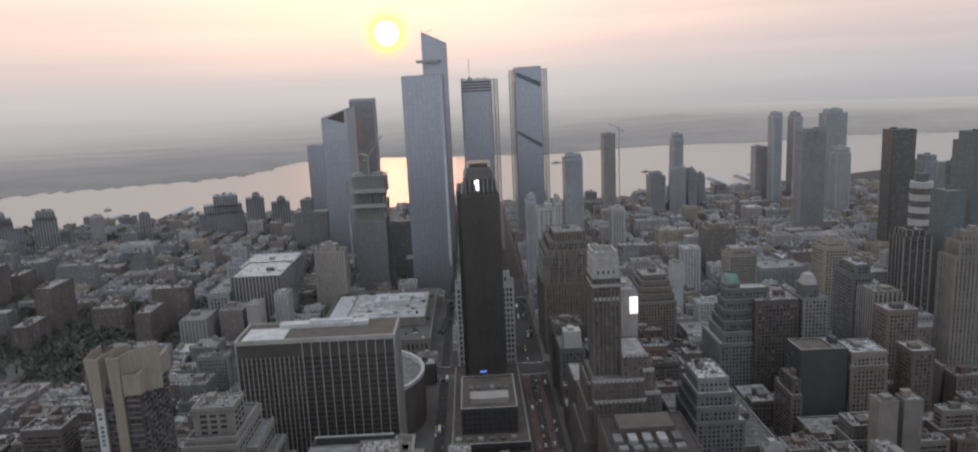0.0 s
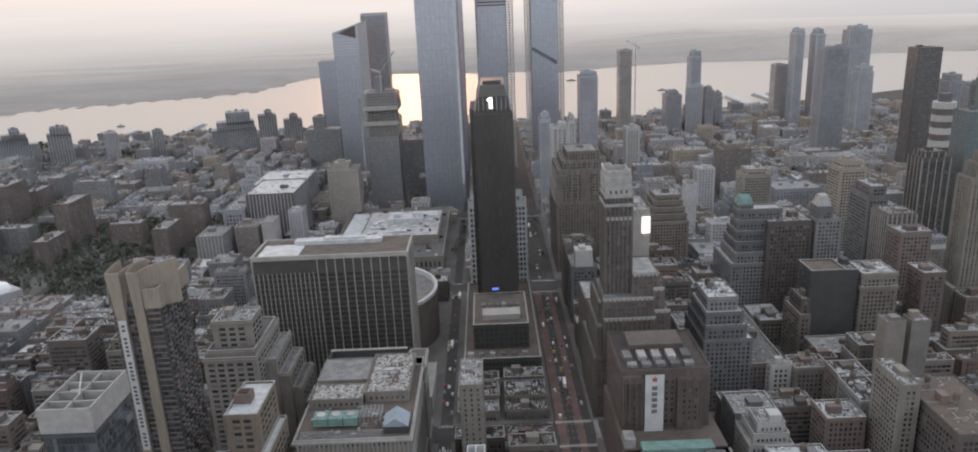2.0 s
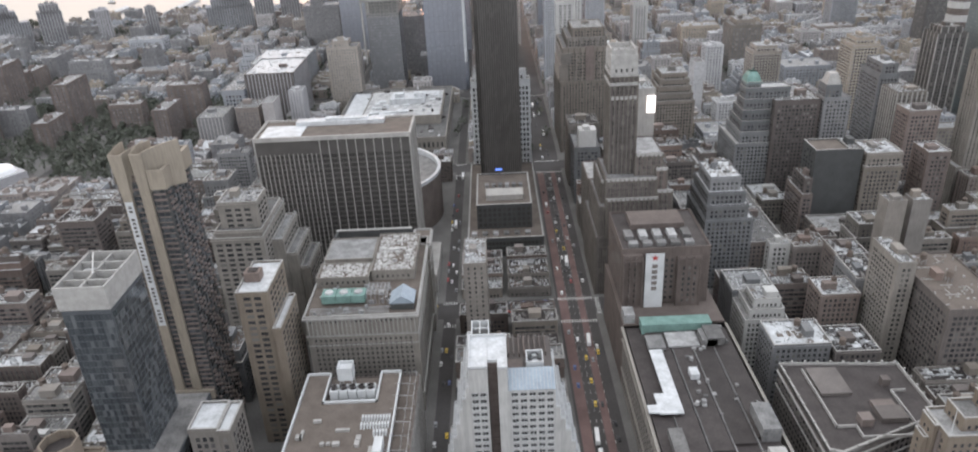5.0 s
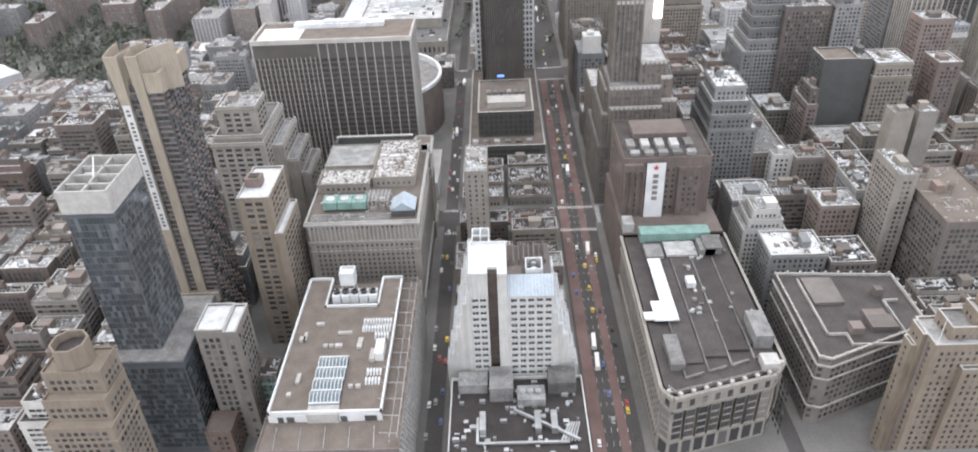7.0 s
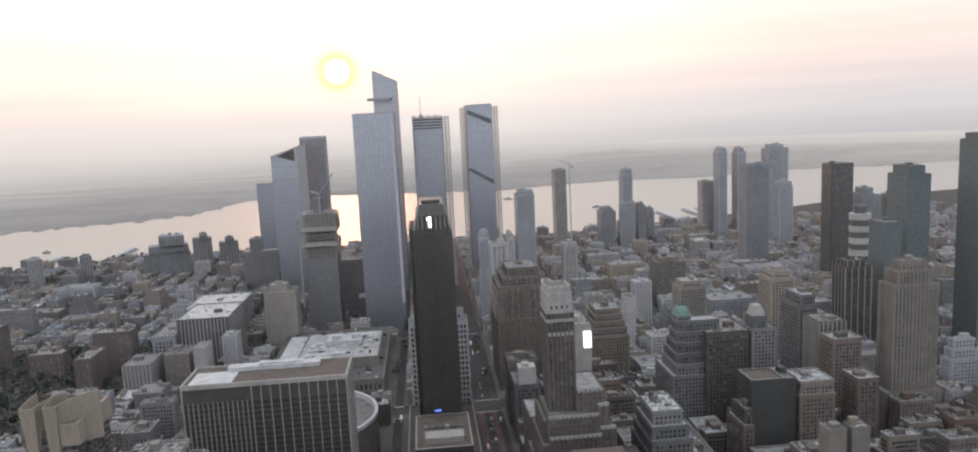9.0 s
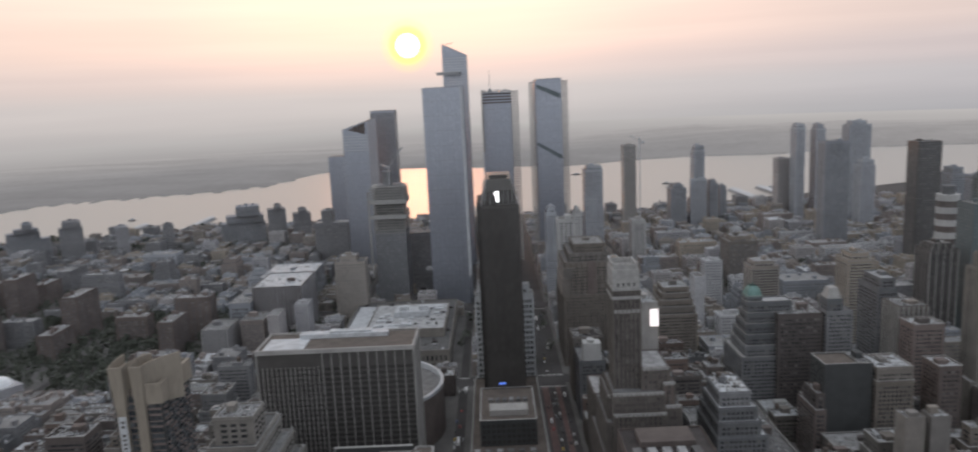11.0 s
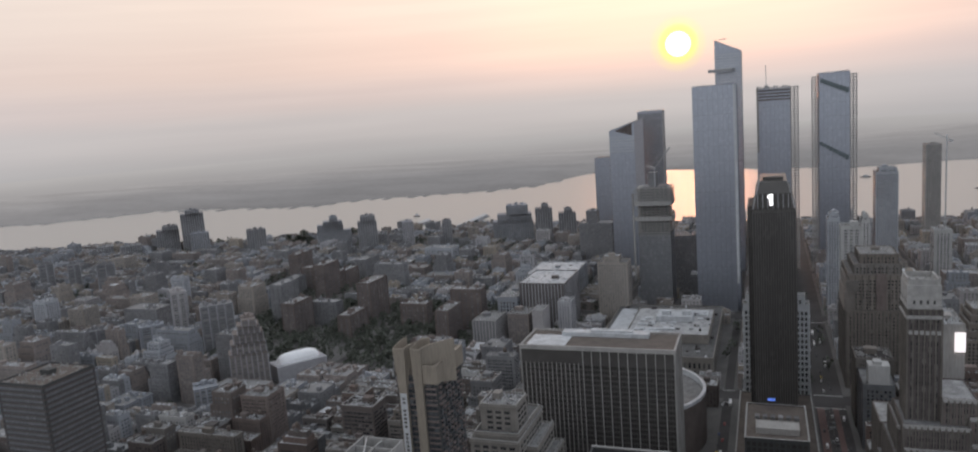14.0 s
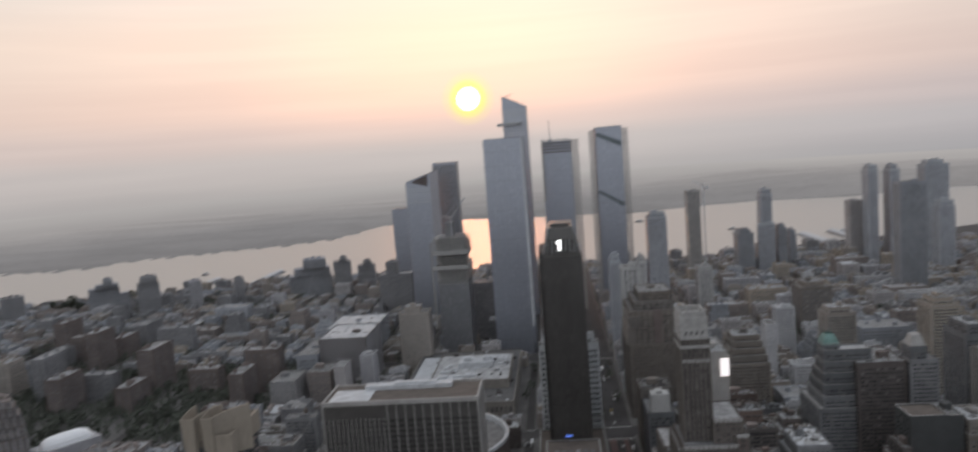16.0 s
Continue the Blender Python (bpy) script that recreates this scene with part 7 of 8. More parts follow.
def plan_block(bx0, bx1, by0, by1, rng):
    """Cut a block into lots of (distance, x0, x1, y0, y1, height, seed)."""
    garden = -900 < (bx0 + bx1) / 2 < -640 and 1000 < by0 < 1200 or -720 < (bx0 + bx1) / 2 < -330 and 770 < by0 < 800
    if garden:
        # slab flats set among trees
        for k in range(3):
            if rng.random() < .25:
                continue
            y = by0 + 20 + k * 78 + rng.uniform(-8, 8)
            x = bx0 + rng.uniform(4, 22)
            w, d = (rng.uniform(18, 22), rng.uniform(44, 56)) if rng.random() < .5 else (rng.uniform(40, 52), rng.uniform(18, 22))
            w = min(w, bx1 - x)
            if free(x, x + w, y, y + d):
                lots.append((math.hypot(x, y) - 40, x, x + w, y, y + d, rng.choice((34, 46, 56, 56)) * rng.uniform(.85, 1.1), rng.randint(0, 10 ** 6), True))
                taken.append((x, x + w, y, y + d))
        return
    mid = (bx0 + bx1) / 2 + rng.uniform(-3, 3)
    for lo, hi in ((bx0, mid), (mid, bx1)):
        y = by0
        while y < by1 - 8:
            if by0 > 760:
                d = rng.uniform(6, 13) if rng.random() < .78 else rng.uniform(14, 38)
            else:
                d = rng.uniform(7.5, 18) if rng.random() < .8 else rng.uniform(18, 34)
            if y + d > by1 - 9:
                d = by1 - y
            a, b = lo, hi
            if rng.random() < .14 and lo == bx0:
                b = bx1
            h = heights((a + b) / 2, y, rng)
            if d < 14:
                h = min(h, 34 if by0 < 760 else rng.uniform(11, 19))
            yard = rng.uniform(0, 5) if h > 24 or by0 < 760 else rng.uniform(4, 13)
            yard = yard if b != bx1 or lo != bx0 else 0
            if lo == bx0 and b != bx1:
                b -= yard
            elif lo == mid:
                a += yard
            if free(a, b, y, y + d) and in_view((a + b) / 2, y + d / 2, 4):
                lots.append((math.hypot((a + b) / 2, y), a + .1, b - .1, y + .1, y + d - .1, h, rng.randint(0, 10 ** 6), False))
                taken.append((a, b, y, y + d))
            y += d


for i, blk in enumerate(blocks):
    plan_block(*blk, random.Random(1000 + i))
lots.sort()
WORDS = {"brick": "brown brick", "buff": "buff brick", "grey": "grey stone", "dark": "dark brick", "white": "white brick", "tan": "tan brick"}
SLOTS = ["slab_brick", "buff_far", "tan_far", "dark_far", "red_far", "brick", "buff", "grey", "dark", "white", "pale_a", "pale_b", "pale_c", "pale_d", "pale_e", "roof_far_a", "roof_far_b", "roof_white"]
rest, rest_idx = Build(), []
for rank, (dist, x0, x1, y0, y1, h, seed, slab) in enumerate(lots):
    rng = random.Random(seed)
    wall = rng.choices(("brick", "buff", "grey", "dark", "white"), (30, 24, 22, 18, 6))[0]
    tall = "high-rise" if h > 45 else "mid-rise" if h > 22 else "low-rise"
    roof, rword = rng.choices((("roof_grey", "grey"), ("roof_dark", "tar"), ("roof_brown", "gravel"), ("roof_white", "white")), (48, 24, 16, 12))[0]
    if -34 < x0 < 38 and 400 < y0 < 562:
        roof, rword = "roof_dark", "tar"
    tiers = [(x0, x1, y0, y1, 0, h)]
    if not slab and h > 36 and rng.random() < .7 and x1 - x0 > 15 and y1 - y0 > 15:
        k, s = rng.uniform(.55, .82), rng.uniform(2, 4)
        tiers = [(x0, x1, y0, y1, 0, h * k), (x0 + s, x1 - s * .5, y0 + s, y1 - s * .4, h * k, h)]
        if rng.random() < .55 and x1 - x0 > 20:
            tiers = [(x0, x1, y0, y1, 0, h * k), (x0 + s, x1 - s * .5, y0 + s, y1 - s * .4, h * k, h * (k + 1) / 2), (x0 + 2 * s, x1 - s, y0 + 2 * s, y1 - s, h * (k + 1) / 2, h)]
    if rank < 285:
        shape = "stepped" if len(tiers) > 1 else "plain"
        face = rng.choice(("punched", "punched", "piered", "ribbon"))
        bay, ww, wh = {"punched": (rng.choice((2.6, 3.0, 3.4)), rng.uniform(1.2, 1.7), 2.0), "piered": (3.2, 2.0, 2.4), "ribbon": (3.4, 3.0, 1.8)}[face]
        t = tower("building", f"{shape} {WORDS[wall]} {tall} building with {rword} roof", tiers, M[wall], None, bay, 3.5, ww, wh, roof, rib=(3.2, .9, .45) if face == "piered" else None, coping=rng.random() < .75, band=(rng.choice((10.5, 14, 17.5)), .6, .35) if face != "piered" and rng.random() < .6 else None,
                  seed=seed, tanks=1 if rng.random() < .5 and h > 20 else 0, cornice=rng.choice((0, 0, .5)), group="city buildings", units=rng.randint(3, 6))
        continue
    # Beyond 780 m the wall colours carry painted haze.
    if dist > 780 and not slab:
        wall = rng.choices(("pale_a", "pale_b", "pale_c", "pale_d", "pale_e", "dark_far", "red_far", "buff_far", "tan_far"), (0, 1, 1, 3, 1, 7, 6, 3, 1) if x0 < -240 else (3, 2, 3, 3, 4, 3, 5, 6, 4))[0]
    if slab:
        wall = rng.choice(("slab_brick", "dark_far", "slab_brick"))
    b = rest
    for a, c, d, e, lo, hi in tiers:
        b.box(a, c, d, e, lo, hi, top=False)
        b.rim(a, c, d, e, hi, hi + .9, .4)
        if rng.random() < .5 and hi > 14:
            z_ = hi - rng.choice((1.0, 4.5, 8))
            b.prism(((a - .5, d - .5), (c + .5, d - .5), (c + .5, e + .5), (a - .5, e + .5)), z_, z_ + .9, True, True)
        if slab:
            b.ribs(a, c, d, e, 0, hi, rng.uniform(6, 12), 1.6, .5)
    w, d = x1 - x0, y1 - y0
    a, c, e, g, lo, hi = tiers[-1]
    for n_ in range(3 if c - a > 8 and g - e > 8 else 0):
        px, py = rng.uniform(a + 1, c - 6), rng.uniform(e + 1, g - 6)
        b.box(px, px + rng.uniform(3, 5), py, py + rng.uniform(3, 5), hi, hi + rng.uniform(2.5, 5))
    rest_idx += [SLOTS.index(wall)] * (len(b.f) - len(rest_idx))
    for a, c, d, e, lo, hi in tiers:
        b.face((a, d, hi), (c, d, hi), (c, e, hi), (a, e, hi))
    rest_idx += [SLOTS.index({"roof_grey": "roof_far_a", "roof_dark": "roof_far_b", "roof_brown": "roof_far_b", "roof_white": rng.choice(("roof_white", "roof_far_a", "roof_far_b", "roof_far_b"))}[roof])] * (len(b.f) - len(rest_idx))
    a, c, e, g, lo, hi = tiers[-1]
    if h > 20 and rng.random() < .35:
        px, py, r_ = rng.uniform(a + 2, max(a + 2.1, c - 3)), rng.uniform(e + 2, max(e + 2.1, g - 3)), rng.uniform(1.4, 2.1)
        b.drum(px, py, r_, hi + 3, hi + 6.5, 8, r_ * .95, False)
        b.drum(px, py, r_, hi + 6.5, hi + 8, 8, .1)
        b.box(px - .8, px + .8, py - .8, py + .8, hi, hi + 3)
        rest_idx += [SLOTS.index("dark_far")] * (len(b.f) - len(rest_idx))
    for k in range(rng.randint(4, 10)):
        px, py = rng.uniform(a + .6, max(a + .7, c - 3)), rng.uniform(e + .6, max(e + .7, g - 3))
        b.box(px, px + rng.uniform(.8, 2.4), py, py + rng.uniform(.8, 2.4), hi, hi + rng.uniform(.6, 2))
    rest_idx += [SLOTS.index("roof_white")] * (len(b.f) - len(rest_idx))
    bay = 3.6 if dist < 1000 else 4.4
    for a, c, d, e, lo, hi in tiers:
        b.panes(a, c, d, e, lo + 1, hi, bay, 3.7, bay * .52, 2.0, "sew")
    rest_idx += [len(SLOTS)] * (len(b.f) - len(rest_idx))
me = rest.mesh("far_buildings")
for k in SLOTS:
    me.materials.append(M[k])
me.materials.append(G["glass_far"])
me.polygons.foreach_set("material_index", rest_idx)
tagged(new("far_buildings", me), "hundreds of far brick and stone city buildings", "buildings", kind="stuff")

# ---- streets: lanes, crossings, cars ----
def road_marks():
    rb = thing("bus_lane", (0, 0, 0), "worn red painted bus lane on asphalt", "road paint", kind="structure")
    for a, b in ((41.5, 48.0), (55.5, 60.2)):
        q = Build()
        q.box(a, b, 200, 745, .0, .012)
        part("lane", q, M["lane_red"], rb)
    mk = thing("crossing", (0, 0, 0), "white painted road stripes", "road paint", kind="structure")
    for y in (456, 487, 742, 774, 1028):
        for x0, x1 in ((41, 66), (-45, -34)):
            k = x0
            while k < x1:
                q = Build()
                q.box(k, k + .7, y, y + 3.6, .013, .025)
                part("stripe", q, M["white_paint"], mk)
                k += 1.9
    for xs, ys in (((36.5, 70), (463.5, 492)),):
        for x in xs:
            k = ys[0]
            while k < ys[1]:
                q = Build()
                q.box(x - 1.8, x + 1.8, k, k + .7, .013, .025)
                part("stripe", q, M["white_paint"], mk)
                k += 1.9
    ln = Build()
    for x in (48.6, 51.9, 55.0, 60.4):
        y = 205
        while y < 745:
            ln.box(x - .08, x + .08, y, y + 3, .013, .022)
            y += 9
    stuff(part("lane_dash", ln, M["white_paint"], mk))


road_marks()


def car_model(kind, paint):
    root = thing(kind, (0, 0, 0), "", "car")
    L, W, H = (4.6, 1.85, 1.45) if kind == "car" else (6.2, 2.1, 2.7) if kind == "van" else (12.2, 2.55, 3.1)
    b, c = Build(), Build()
    if kind == "car":
        b.prism(((-W / 2, -L / 2), (W / 2, -L / 2), (W / 2, L / 2), (-W / 2, L / 2)), .35, .85, True, True)
        b.prism(((-W * .42, -L * .26), (W * .42, -L * .26), (W * .42, L * .24), (-W * .42, L * .24)), 1.38, H, True, False, ((-W * .36, -L * .18), (W * .36, -L * .18), (W * .36, L * .16), (-W * .36, L * .16)))
        c.prism(((-W * .46, -L * .3), (W * .46, -L * .3), (W * .46, L * .3), (-W * .46, L * .3)), .85, 1.38, True, False, ((-W * .42, -L * .26), (W * .42, -L * .26), (W * .42, L * .24), (-W * .42, L * .24)))
    else:
        b.prism(((-W / 2, -L / 2), (W / 2, -L / 2), (W / 2, L / 2), (-W / 2, L / 2)), .4, H, True, True, ((-W * .47, -L * .49), (W * .47, -L * .49), (W * .47, L * .49), (-W * .47, L * .49)))
        c.box(-W * .51, W * .51, -L * .45, L * .45, H * .5, H * .8)
    part("body", b, paint, root)
    part("cabin_glass", c, G["glass"], root)
    for x in (-W / 2 + .1, W / 2 - .1):
        for y in (-L * .32, L * .32):
            t = Build()
            n = 10
            for i in range(n):
                p, q = 2 * math.pi * i / n, 2 * math.pi * (i + 1) / n
                t.face((x - .12, y + .34 * math.cos(p), .34 + .34 * math.sin(p)), (x + .12, y + .34 * math.cos(p), .34 + .34 * math.sin(p)), (x + .12, y + .34 * math.cos(q), .34 + .34 * math.sin(q)), (x - .12, y + .34 * math.cos(q), .34 + .34 * math.sin(q)))
            for s in (-.12, .12):
                t.face(*[(x + s, y + .34 * math.cos(2 * math.pi * i / n), .34 + .34 * math.sin(2 * math.pi * i / n)) for i in range(n)])
            part("wheel", t, M["black"], root)
    return root


def traffic():
    rng = random.Random(77)
    paints = (("white", (0.7, 0.7, 0.7), 6), ("black", (0.03, 0.03, 0.033), 5), ("grey", (0.25, 0.26, 0.27), 4), ("yellow", (0.62, 0.42, 0.05), 4), ("red", (0.35, 0.04, 0.04), 2), ("blue", (0.06, 0.10, 0.25), 2))
    models = []
    for word, col, n in paints:
        p = material(word + "_car_paint", col, 0.35, 0.05, 1, 3, spec=0.5, bump=0)
        kinds = ("car",) * 4 + (("van", "bus") if word == "white" else ())
        for kind in sorted(set(kinds)):
            m = car_model(kind, p)
            tagged(m, f"{word} {kind} standing on the asphalt street", kind if kind != "car" else "car", "street traffic")
            models += [[m, kind, False]] * (n if kind == "car" else 1)
    spots = []
    for x, y0, y1, gap, turn in ((44.9, 210, 740, 26, 0), (50.2, 205, 740, 15, 0), (53.6, 205, 740, 15, 180), (57.6, 215, 740, 25, 180), (62.5, 205, 740, 11, 180), (-43.5, 215, 740, 12, 0), (-36.5, 215, 740, 15, 0), (-40, 230, 740, 19, 0), (50.2, 785, 1030, 22, 0), (57, 785, 1030, 22, 180)):
        y = y0 + rng.uniform(0, 10)
        while y < y1:
            if not 460 < y < 494:
                spots.append((x + rng.uniform(-.4, .4), y, turn + rng.uniform(-3, 3)))
            y += gap * rng.uniform(.45, 1.9)
    for y, gap in ((468, 11), (473, 12), (479, 12), (485, 13), (757, 15), (764, 15), (772, 15), (244, 12), (236, 12)):
        x = -170
        while x < 330:
            if not (36 < x < 71) and not (-48 < x < -31):
                spots.append((x, y, 90 + rng.uniform(-3, 3)))
            x += gap * rng.uniform(.5, 2.2)
    spots = [s for s in spots if free(s[0] - 2, s[0] + 2, s[1] - 3, s[1] + 3, 0)]
    rng.shuffle(spots)
    for k, (x, y, r) in enumerate(spots[:225]):
        e = models[rng.randrange(len(models))]
        m = pose(x, y, .0, 0, 0, r)
        fresh = next((q for q in models if not q[0].get("placed")), None)
        if fresh is not None:
            fresh[0]["placed"] = 1
            fresh[0].matrix_basis = m
        else:
            copy_thing(e[0], m)


traffic()


# ---- trees ----
def tree_model(rng, h):
    root = thing("tree", (0, 0, 0), "dark green leafy city tree beside the blocks", "tree", "city trees")
    t, c = Build(), Build()
    t.drum(0, 0, h * .035, 0, h * .5, 7, h * .02)
    for k in range(6):
        a = k * 1.05 + rng.uniform(-.3, .3)
        t.bar((0, 0, h * (.3 + .03 * k)), (h * .22 * math.cos(a), h * .22 * math.sin(a), h * rng.uniform(.55, .8)), h * .018)
    for k in range(150):
        u, a, z = rng.random() ** .5, rng.uniform(0, 2 * math.pi), rng.uniform(-1, 1)
        r = h * .36 * u * math.sqrt(max(0, 1 - z * z)) * rng.uniform(.75, 1.2)
        p = Vector((r * math.cos(a), r * math.sin(a), h * .66 + z * h * .32))
        for j in range(2):
            n = Vector((rng.gauss(0, 1), rng.gauss(0, 1), rng.gauss(.5, 1))).normalized()
            s = n.orthogonal().normalized() * h * rng.uniform(.04, .085)
            q = n.cross(s)
            c.face(p - s, p + q * .7, p + s, p - q * .8)
    part("trunk", t, M["bark"], root)
    part("crown", c, M["leaf"], root)
    return root


def plant_trees():
    rng = random.Random(5)
    models = [tree_model(rng, h) for h in (9, 12, 15, 18)]
    spots = []
    for k in range(4000):
        if len(spots) >= 24:
            break
        x, y = rng.uniform(-720, -250), rng.uniform(786, 1030)
        if any(a - 2 < x < b + 2 and c - 2 < y < d + 2 for a, b, c, d in taken):
            continue
        spots.append((x, y))
    for x0, x1, n in ((-1300, -1000, 12), (-740, -670, 24), (-1050, -900, 10)):
        for k in range(n):
            x = rng.uniform(x0, x1)
            y = shore_y(near_shore, x) - rng.uniform(6, 40)
            if not any(a - 2 < x < b + 2 and c - 2 < y < d + 2 for a, b, c, d in taken):
                spots.append((x, y))
    big = [(-1140 + 9 * k + rng.uniform(-4, 4), 1612 + rng.uniform(-8, 8)) for k in range(8)]
    spots += big
    for k, (x, y) in enumerate(spots):
        s = rng.uniform(.8, 1.25) * (1.6 if (x, y) in big else 1)
        m = pose(x, y, 0, 0, 0, rng.uniform(0, 360)) @ Matrix.Diagonal((s, s, s * rng.uniform(.9, 1.1), 1))
        if k < len(models):
            models[k].matrix_basis = m
        else:
            o = copy_thing(models[k % 4], m)
            o.scale = (s, s, s)


plant_trees()


def yard_trees():
    """Crowns of the many trees in back yards and side streets, too many to count."""
    rng = random.Random(15)
    c = Build()
    n = 0
    while n < 2600:
        x, y = (rng.uniform(-1500, -230), rng.uniform(480, 1700)) if n % 5 else (rng.uniform(-1500, 600), rng.uniform(700, 1780))
        if not in_view(x, y, 2) or y > shore_y(near_shore, x) - 15:
            continue
        if n % 3 == 0:
            x, y = rng.uniform(-760, -320), rng.uniform(760, 1060)
        if any(p < x + 2 and q > x - 2 and r < y + 2 and s > y - 2 for p, q, r, s in taken):
            continue
        n += 1
        h = rng.uniform(8, 16)
        for k in range(22):
            v, t, z = rng.random() ** .5, rng.uniform(0, 6.283), rng.uniform(-1, 1)
            r_ = h * .4 * v * math.sqrt(1 - z * z)
            p = Vector((x + r_ * math.cos(t), y + r_ * math.sin(t), h * .62 + z * h * .34))
            nn = Vector((rng.gauss(0, 1), rng.gauss(0, 1), rng.gauss(.5, 1))).normalized()
            s_ = nn.orthogonal().normalized() * h * rng.uniform(.1, .17)
            q_ = nn.cross(s_)
            c.face(p - s_, p + q_ * .7, p + s_, p - q_ * .8)
        c.bar((x, y, 0), (x, y, h * .5), .3)
    me = c.mesh("yard_trees")
    me.materials.append(M["leaf"])
    tagged(new("yard_trees", me), "many dark green trees between the low houses", "trees", kind="stuff")


yard_trees()


# ---- riverside and far shore ----
def riverside():
    for x, y, w, l, mat in ((676, 1935, 30, 190, "pale_b"), (760, 1990, 26, 160, "pale_c"), (-905, 1795, 24, 150, "pale_c"), (-760, 1850, 24, 170, "pale_b"), (560, 1890, 26, 120, "pale_c"), (120, 1868, 26, 110, "pale_c"), (-60, 1870, 26, 120, "pale_b")):
        o = (x, y + l / 2, 0)
        root = thing("pier", o, "long pale pier shed on the river", "pier", "river piers")
        d, s, r = Build(o), Build(o), Build(o)
        d.box(x - w / 2, x + w / 2, y - 40, y + l, .1, 2.2)
        s.box(x - w / 2 + 3, x + w / 2 - 3, y - 30, y + l - 8, 2.2, 8)
        r.prism(((x - w / 2 + 2.6, y - 30.4), (x + w / 2 - 2.6, y - 30.4), (x + w / 2 - 2.6, y + l - 7.6), (x - w / 2 + 2.6, y + l - 7.6)), 8, 11, True, False, ((x - 1, y - 30), (x + 1, y - 30), (x + 1, y + l - 8), (x - 1, y + l - 8)))
        part("deck", d, M["concrete"], root)
        part("shed", s, M[mat], root)
        part("roof", r, M["roof_white"], root)
    for x, y, l in ((537, 2330, 26), (-995, 2052, 22), (785, 2126, 40), (300, 2697, 34)):
        o = (x, y, .25)
        root = thing("ferry", o, "small pale ferry boat on the river", "boat", "river boats")
        h, c = Build(o), Build(o)
        h.prism(((x - l / 2, y), (x - l * .35, y - 4), (x + l * .4, y - 4), (x + l / 2, y), (x + l * .4, y + 4), (x - l * .35, y + 4)), .25, 3)
        c.box(x - l * .25, x + l * .3, y - 3, y + 3, 3, 6.5)
        c.box(x - l * .1, x + l * .15, y - 2, y + 2, 6.5, 9)
        part("hull", h, M["dark"], root)
        part("cabin", c, M["steel_white"], root)
    # exhibition halls and sheds with pale roofs near the river
    for k, (x0, x1, y0, y1, h) in enumerate(((520, 600, 1500, 1580, 22), (560, 690, 1720, 1800, 20), (300, 400, 1625, 1800, 24), (590, 640, 1380, 1460, 18))):
        if free(x0, x1, y0, y1):
            tower("river_hall", "long low hall with a pale ribbed roof", [(x0, x1, y0, y1, 0, h)], M["pale_b"], G["glass_far"], 5, 5, 3, 2.5, "roof_white", seed=300 + k)


riverside()

rng = random.Random(9)
fs = Build()
x = -4000
while x < 3600:
    y = shore_y(far_shore, x) + rng.uniform(4, 30)
    w, h = rng.uniform(10, 46), rng.choice((3, 4, 6, 9)) * rng.uniform(.7, 1.2)
    fs.box(x, x + w, y, y + 30, 0, h * .7 + 2)
    x += w * rng.uniform(.35, 1.0)
for x, y, w, h in ((-2310, 2760, 90, 34), (-2500, 2800, 40, 40)):
    fs.box(x, x + w, y, y + 40, 0, h)
for k in range(26):
    x = -2600 + 70 * k + rng.uniform(-20, 20)
    y = shore_y(far_shore, x)
    fs.box(x, x + rng.uniform(12, 26), y - rng.uniform(20, 70), y + 20, 0, 2.6)
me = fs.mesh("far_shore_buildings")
# Shares the self-lit shore material, so haze is painted on these too.
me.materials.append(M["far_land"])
tagged(new("far_shore_buildings", me), "low buildings and piers across the river in painted haze", "buildings", kind="stuff")


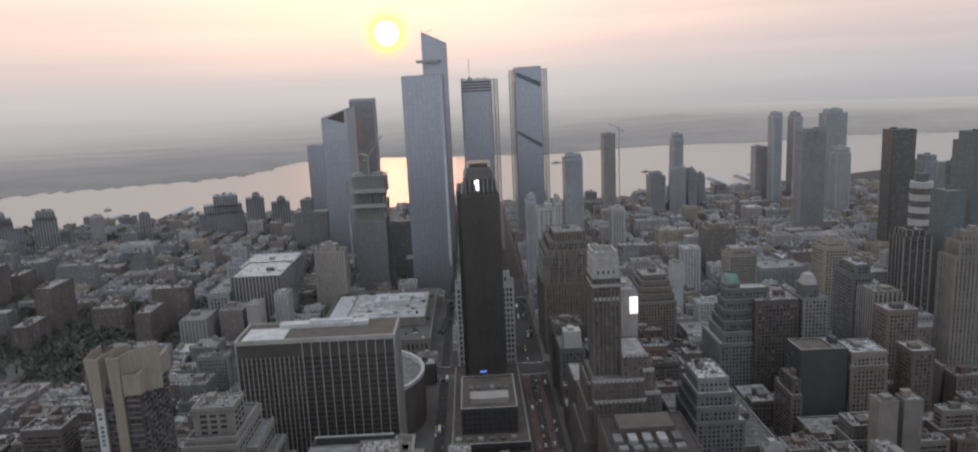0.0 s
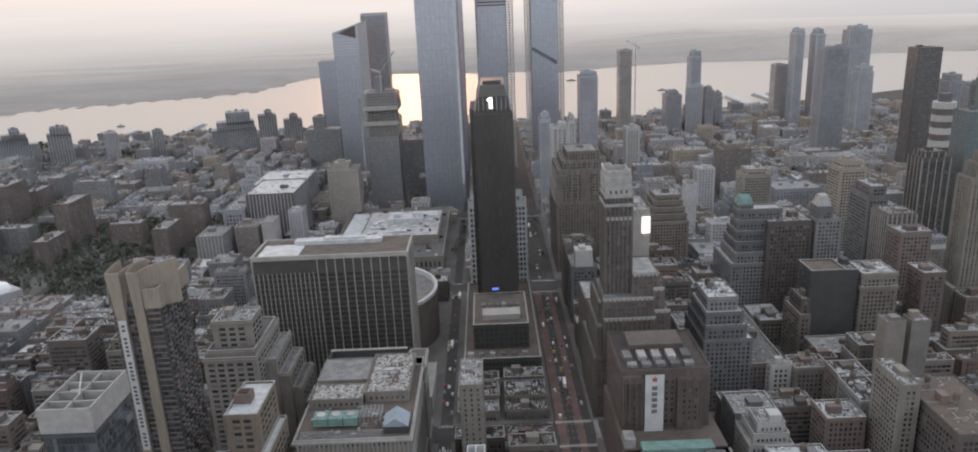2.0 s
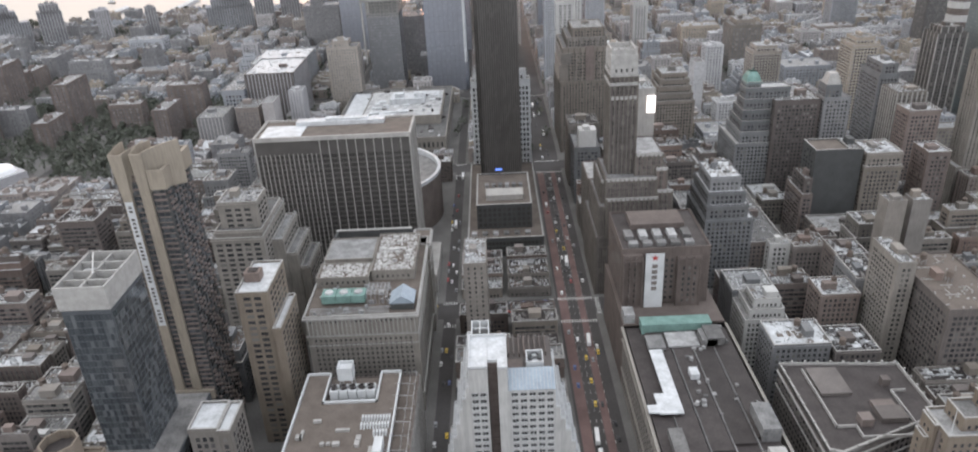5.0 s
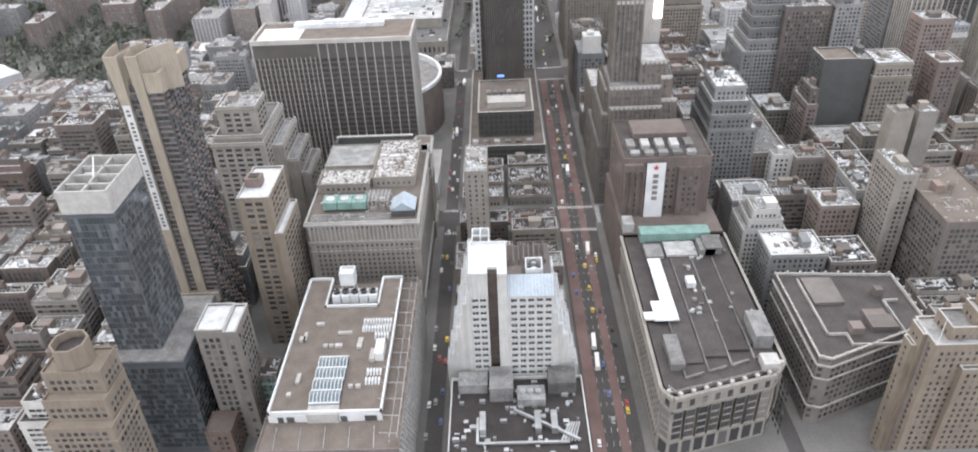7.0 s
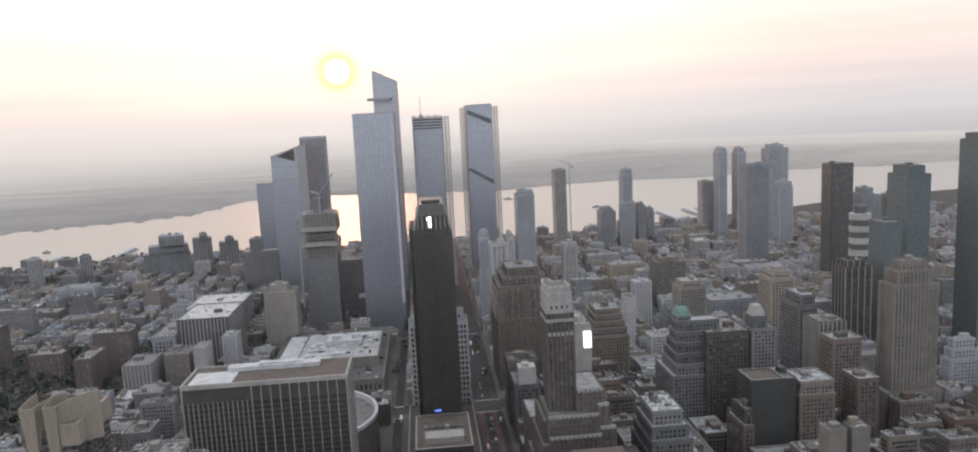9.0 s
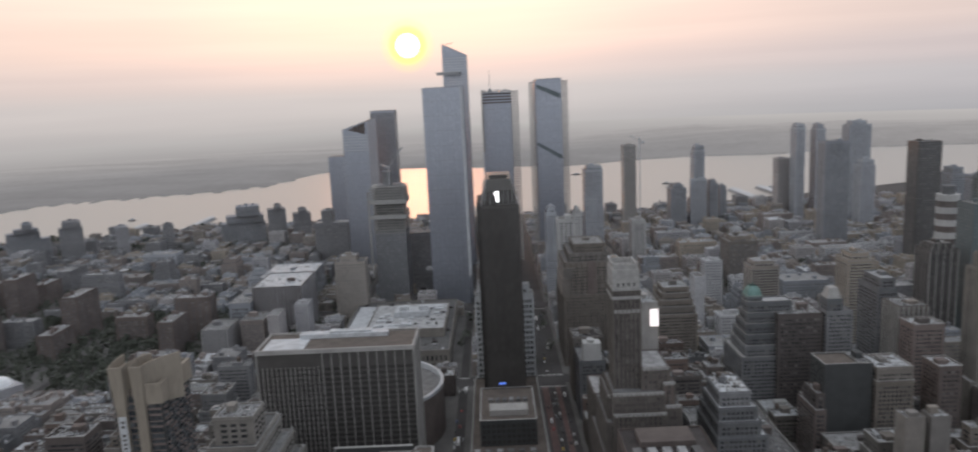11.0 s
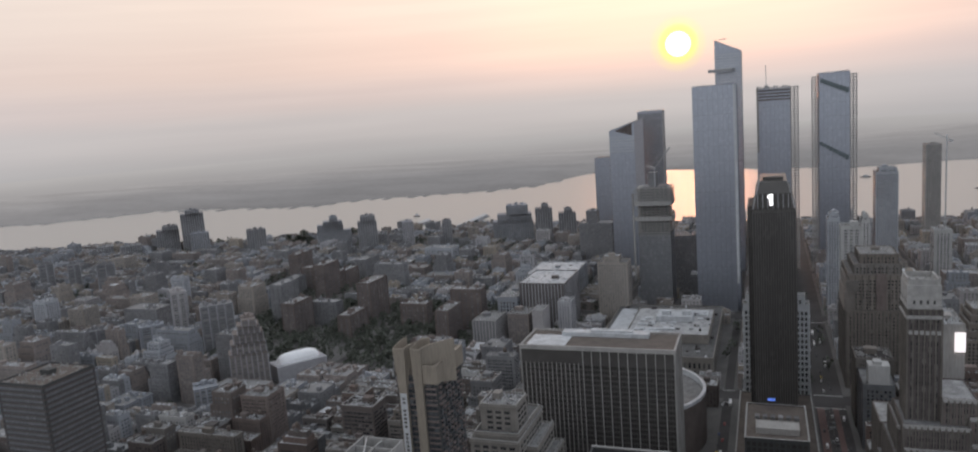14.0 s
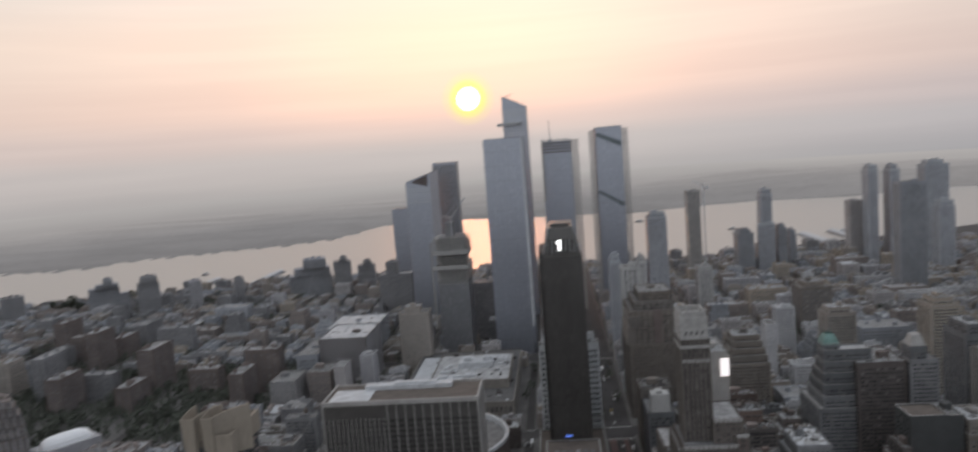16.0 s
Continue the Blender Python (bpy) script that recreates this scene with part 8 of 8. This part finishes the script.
# ---- odd things ----
def air_dome():
    o = (-540, 750, 0)
    root = thing("air_dome", o, "white inflated sports dome on a flat roof", "dome")
    b = Build(o)
    n, m = 16, 8
    ax, ay = Vector((-552.9, 728.8)), Vector((-525.3, 767.7))
    d = (ay - ax).normalized()
    s = Vector((d.y, -d.x))
    c0 = (ax + ay) / 2
    def P(i, j):
        u, v = -1 + 2 * i / n, math.pi * j / m
        e = (1 - abs(u) ** 4) ** .5 if abs(u) < 1 else 0
        q = c0 + d * 27 * u + s * 11 * math.cos(v) * max(e, .25)
        return (q.x, q.y, 20 + 11 * math.sin(v) * e)
    for i in range(n):
        for j in range(m):
            b.face(P(i, j), P(i + 1, j), P(i + 1, j + 1), P(i, j + 1))
    ob = part("skin", b, M["dome_white"], root)
    g = Build(o)
    g.box(-580, -500, 720, 748, 0, 6)
    k = Build(o)
    k.prism([tuple(c0 + d * 31 * a + s * 15 * e) for a, e in ((-1, -1), (-1, 1), (1, 1), (1, -1))][::-1], 0, 20)
    part("base", k, M["pale_c"], root)


air_dome()
ct = thing("tower_crane", (315, 1612, 0), "tall pale tower crane beside an unfinished tower", "crane")
cb_ = Build((315, 1612, 0))
cb_.bar((315, 1612, 0), (315, 1612, 196), 2.2)
part("mast", cb_, M["steel_white"], ct)
cj = Build((315, 1612, 0))
cj.bar((322, 1612, 186), (294, 1612, 200), 1.5)
cj.bar((315, 1612, 203), (296, 1612, 199), .4)
cj.box(318, 325, 1610, 1614, 182, 187, True, True)
part("jib", cj, M["steel_white"], ct)

# the tower in which the camera stands, and its window sill
own = thing("observation_building", (0, -26, 0), "dark unseen tower shaft under the viewing window", "skyscraper", kind="structure")
# Shaft is out of view; kept dark so facing glass mirrors it dimly.
ow = Build((0, -26, 0))
ow.box(-20, 20, -52, .12, 0, 301.3)
part("shaft", ow, M["dark"], own)
sl = thing("window_1", (0, .3, 301.4), "brown metal window sill at the bottom of the view", "window", kind="structure")
sb_ = Build((0, .3, 301.4))
sb_.box(-3, 3, .13, .372, 301.42, 301.505)
part("window_sill", sb_, material("brown_sill", (0.20, 0.12, 0.09), 0.5, 0.2, 2, 8), sl)
se = Build((0, .3, 301.4))
se.box(-3, 3, .375, .392, 301.42, 301.53, True, True)
part("frame_edge", se, M["black"], sl)
